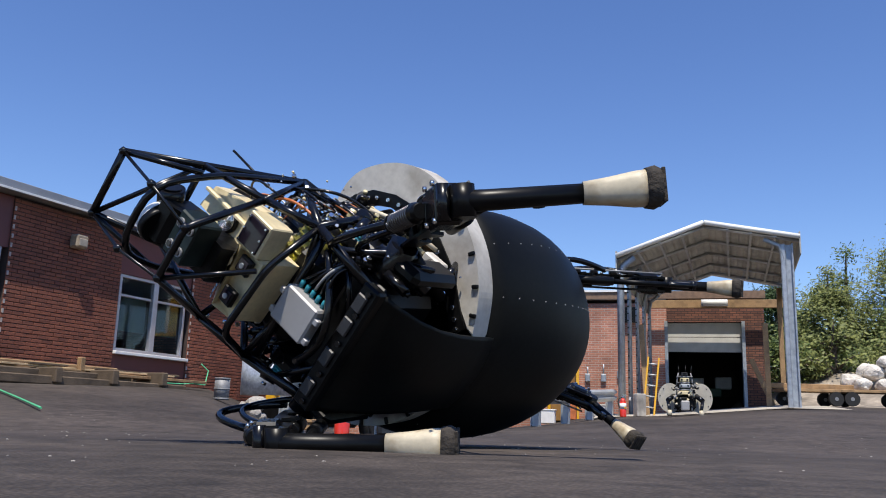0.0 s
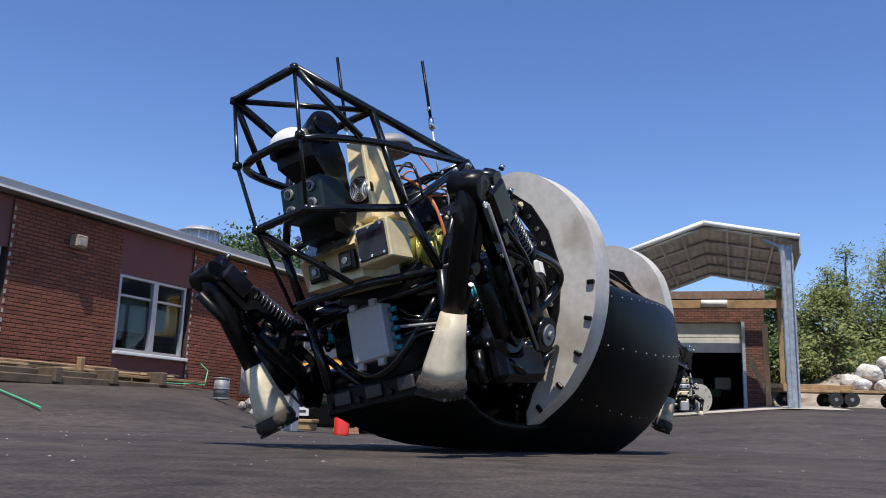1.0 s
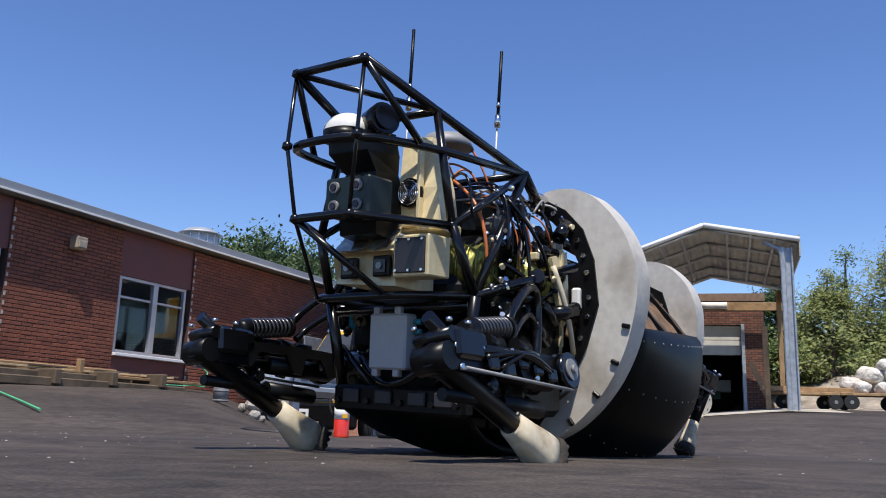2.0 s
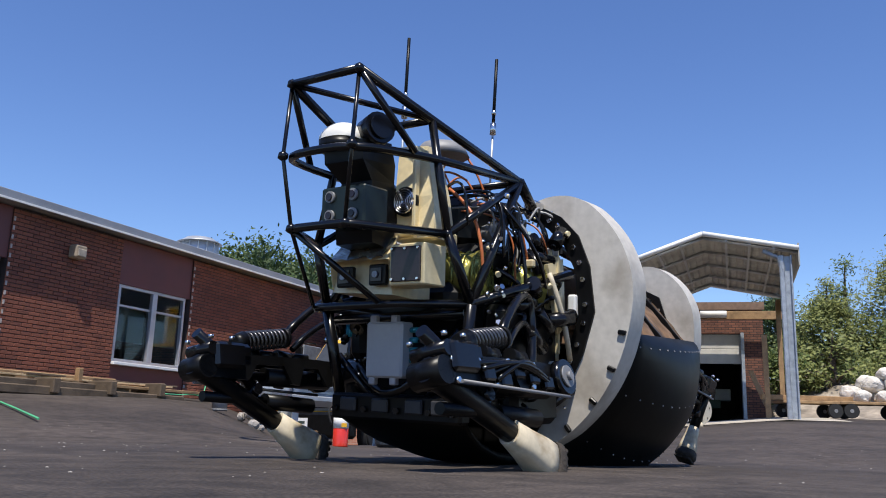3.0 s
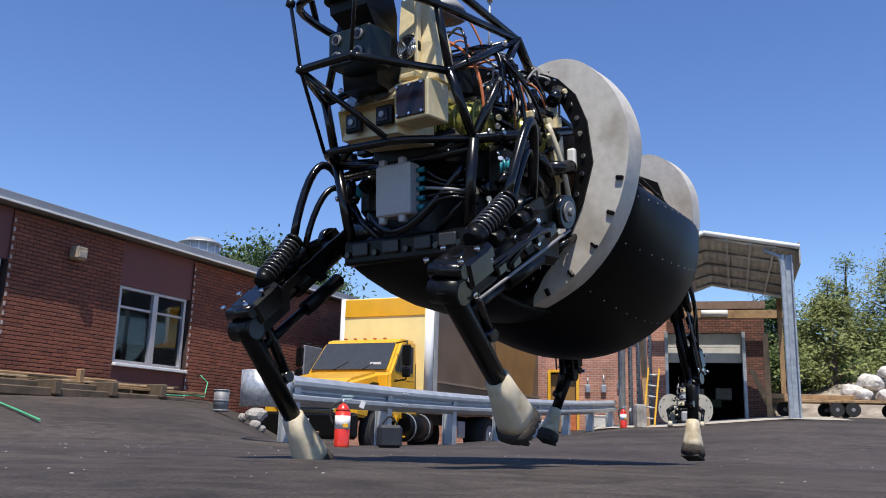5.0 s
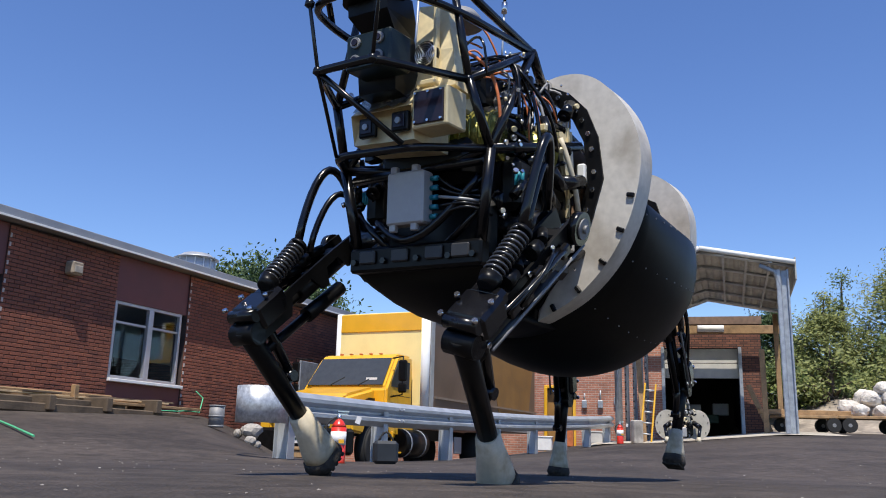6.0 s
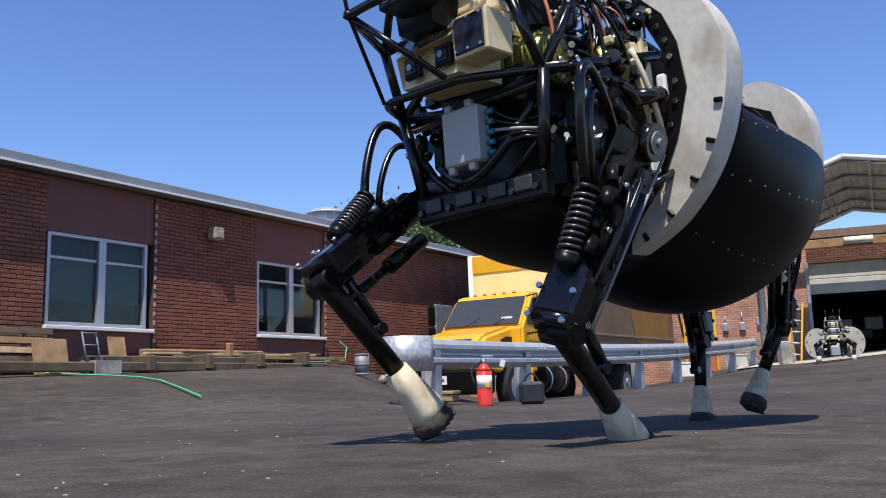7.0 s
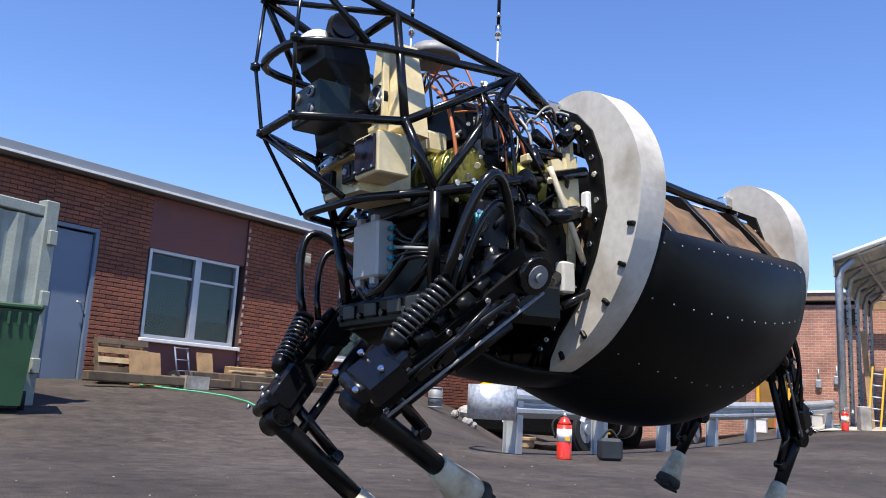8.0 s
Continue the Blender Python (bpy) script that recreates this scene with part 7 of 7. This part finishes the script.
# ---- brick courses of the office front ----
def build_bricks():
    """Bricks proud of the mortar; those near the windows are single pieces, the rest one joined part."""
    rng = random.Random(17)
    bl, bh, bd, ch, cl = 0.205, 0.054, 0.012, 0.0677, 0.2135
    def block(w):
        x, y0, y1, z, e = w / 2, -bd * 0.3, bd, bh / 2, 0.004
        v = [(-x + e, y0, -z + e), (x - e, y0, -z + e), (x - e, y0, z - e), (-x + e, y0, z - e), (-x, y0 + e, -z), (x, y0 + e, -z), (x, y0 + e, z), (-x, y0 + e, z), (-x, y1, -z), (x, y1, -z), (x, y1, z), (-x, y1, z)]
        return v, [(0, 1, 2, 3), (0, 4, 5, 1), (1, 5, 6, 2), (2, 6, 7, 3), (3, 7, 4, 0), (4, 8, 9, 5), (5, 9, 10, 6), (6, 10, 11, 7), (7, 11, 8, 4)]
    shared = bpy.data.meshes.new("brick")
    v, f = block(bl)
    shared.from_pydata(v, [], f)
    shared.materials.append(FIRED)
    single = 0
    for x0, x1, z0, z1, wall in brick_spans:
        vs, fs = [], []
        row, z = 0, z0 + ch / 2
        while z + bh / 2 < z1:
            x = x0 - (cl / 2 if row % 2 else 0)
            while x < x1:
                a, b = max(x, x0), min(x + bl, x1)
                if b - a > 0.03:
                    cx, out = (a + b) / 2, rng.uniform(-0.003, 0.002)
                    if b - a > bl - 0.001 and 1.9 < cx < 3.6 and 1.2 < z < 2.6 and single < 300:
                        ob = new("brick", shared)
                        ob.parent = wall
                        ob.location = (cx, out, z)
                        single += 1
                    else:
                        v, f = block(b - a)
                        i = len(vs)
                        vs += [(p[0] + cx, p[1] + out, p[2] + z) for p in v]
                        fs += [tuple(q + i for q in g) for g in f]
                x += cl
            z += ch
            row += 1
        me = bpy.data.meshes.new("brickwork")
        me.from_pydata(vs, [], fs)
        me.materials.append(FIRED)
        ob = new("brickwork", me)
        ob.parent = wall
        tagged(ob, kind="stuff")


build_bricks()


def leg_rows(rows, hip, s, L1):
    up, lo = [], []
    for t, ab, th, sh in rows:
        m = Matrix.Translation((hip[0], hip[1] * s, hip[2])) @ Matrix.Rotation(radians(ab), 4, "X")
        a = m @ Matrix.Rotation(radians(th), 4, "Y")
        up.append((t, a))
        k = a @ Vector((0, 0, -L1))
        lo.append((t, Matrix.Translation(k) @ Matrix.Rotation(radians(ab), 4, "X") @ Matrix.Rotation(radians(sh), 4, "Y")))
    return up, lo


def motions():
    walk(robot, [(t, pose(*p)) for t, *p in BODY_ROWS])
    for nm, rows, hip, s, L1 in (("FL", LEG_FL, FRONT_HIP, 1, FRONT_THIGH), ("FR", LEG_FR, FRONT_HIP, -1, FRONT_THIGH), ("RL", LEG_RL, REAR_HIP, 1, REAR_THIGH), ("RR", LEG_RR, REAR_HIP, -1, REAR_THIGH)):
        up, lo = leg_rows(rows, hip, s, L1)
        walk(robot_legs[nm][0], up)
        walk(robot_legs[nm][1], lo)


motions()
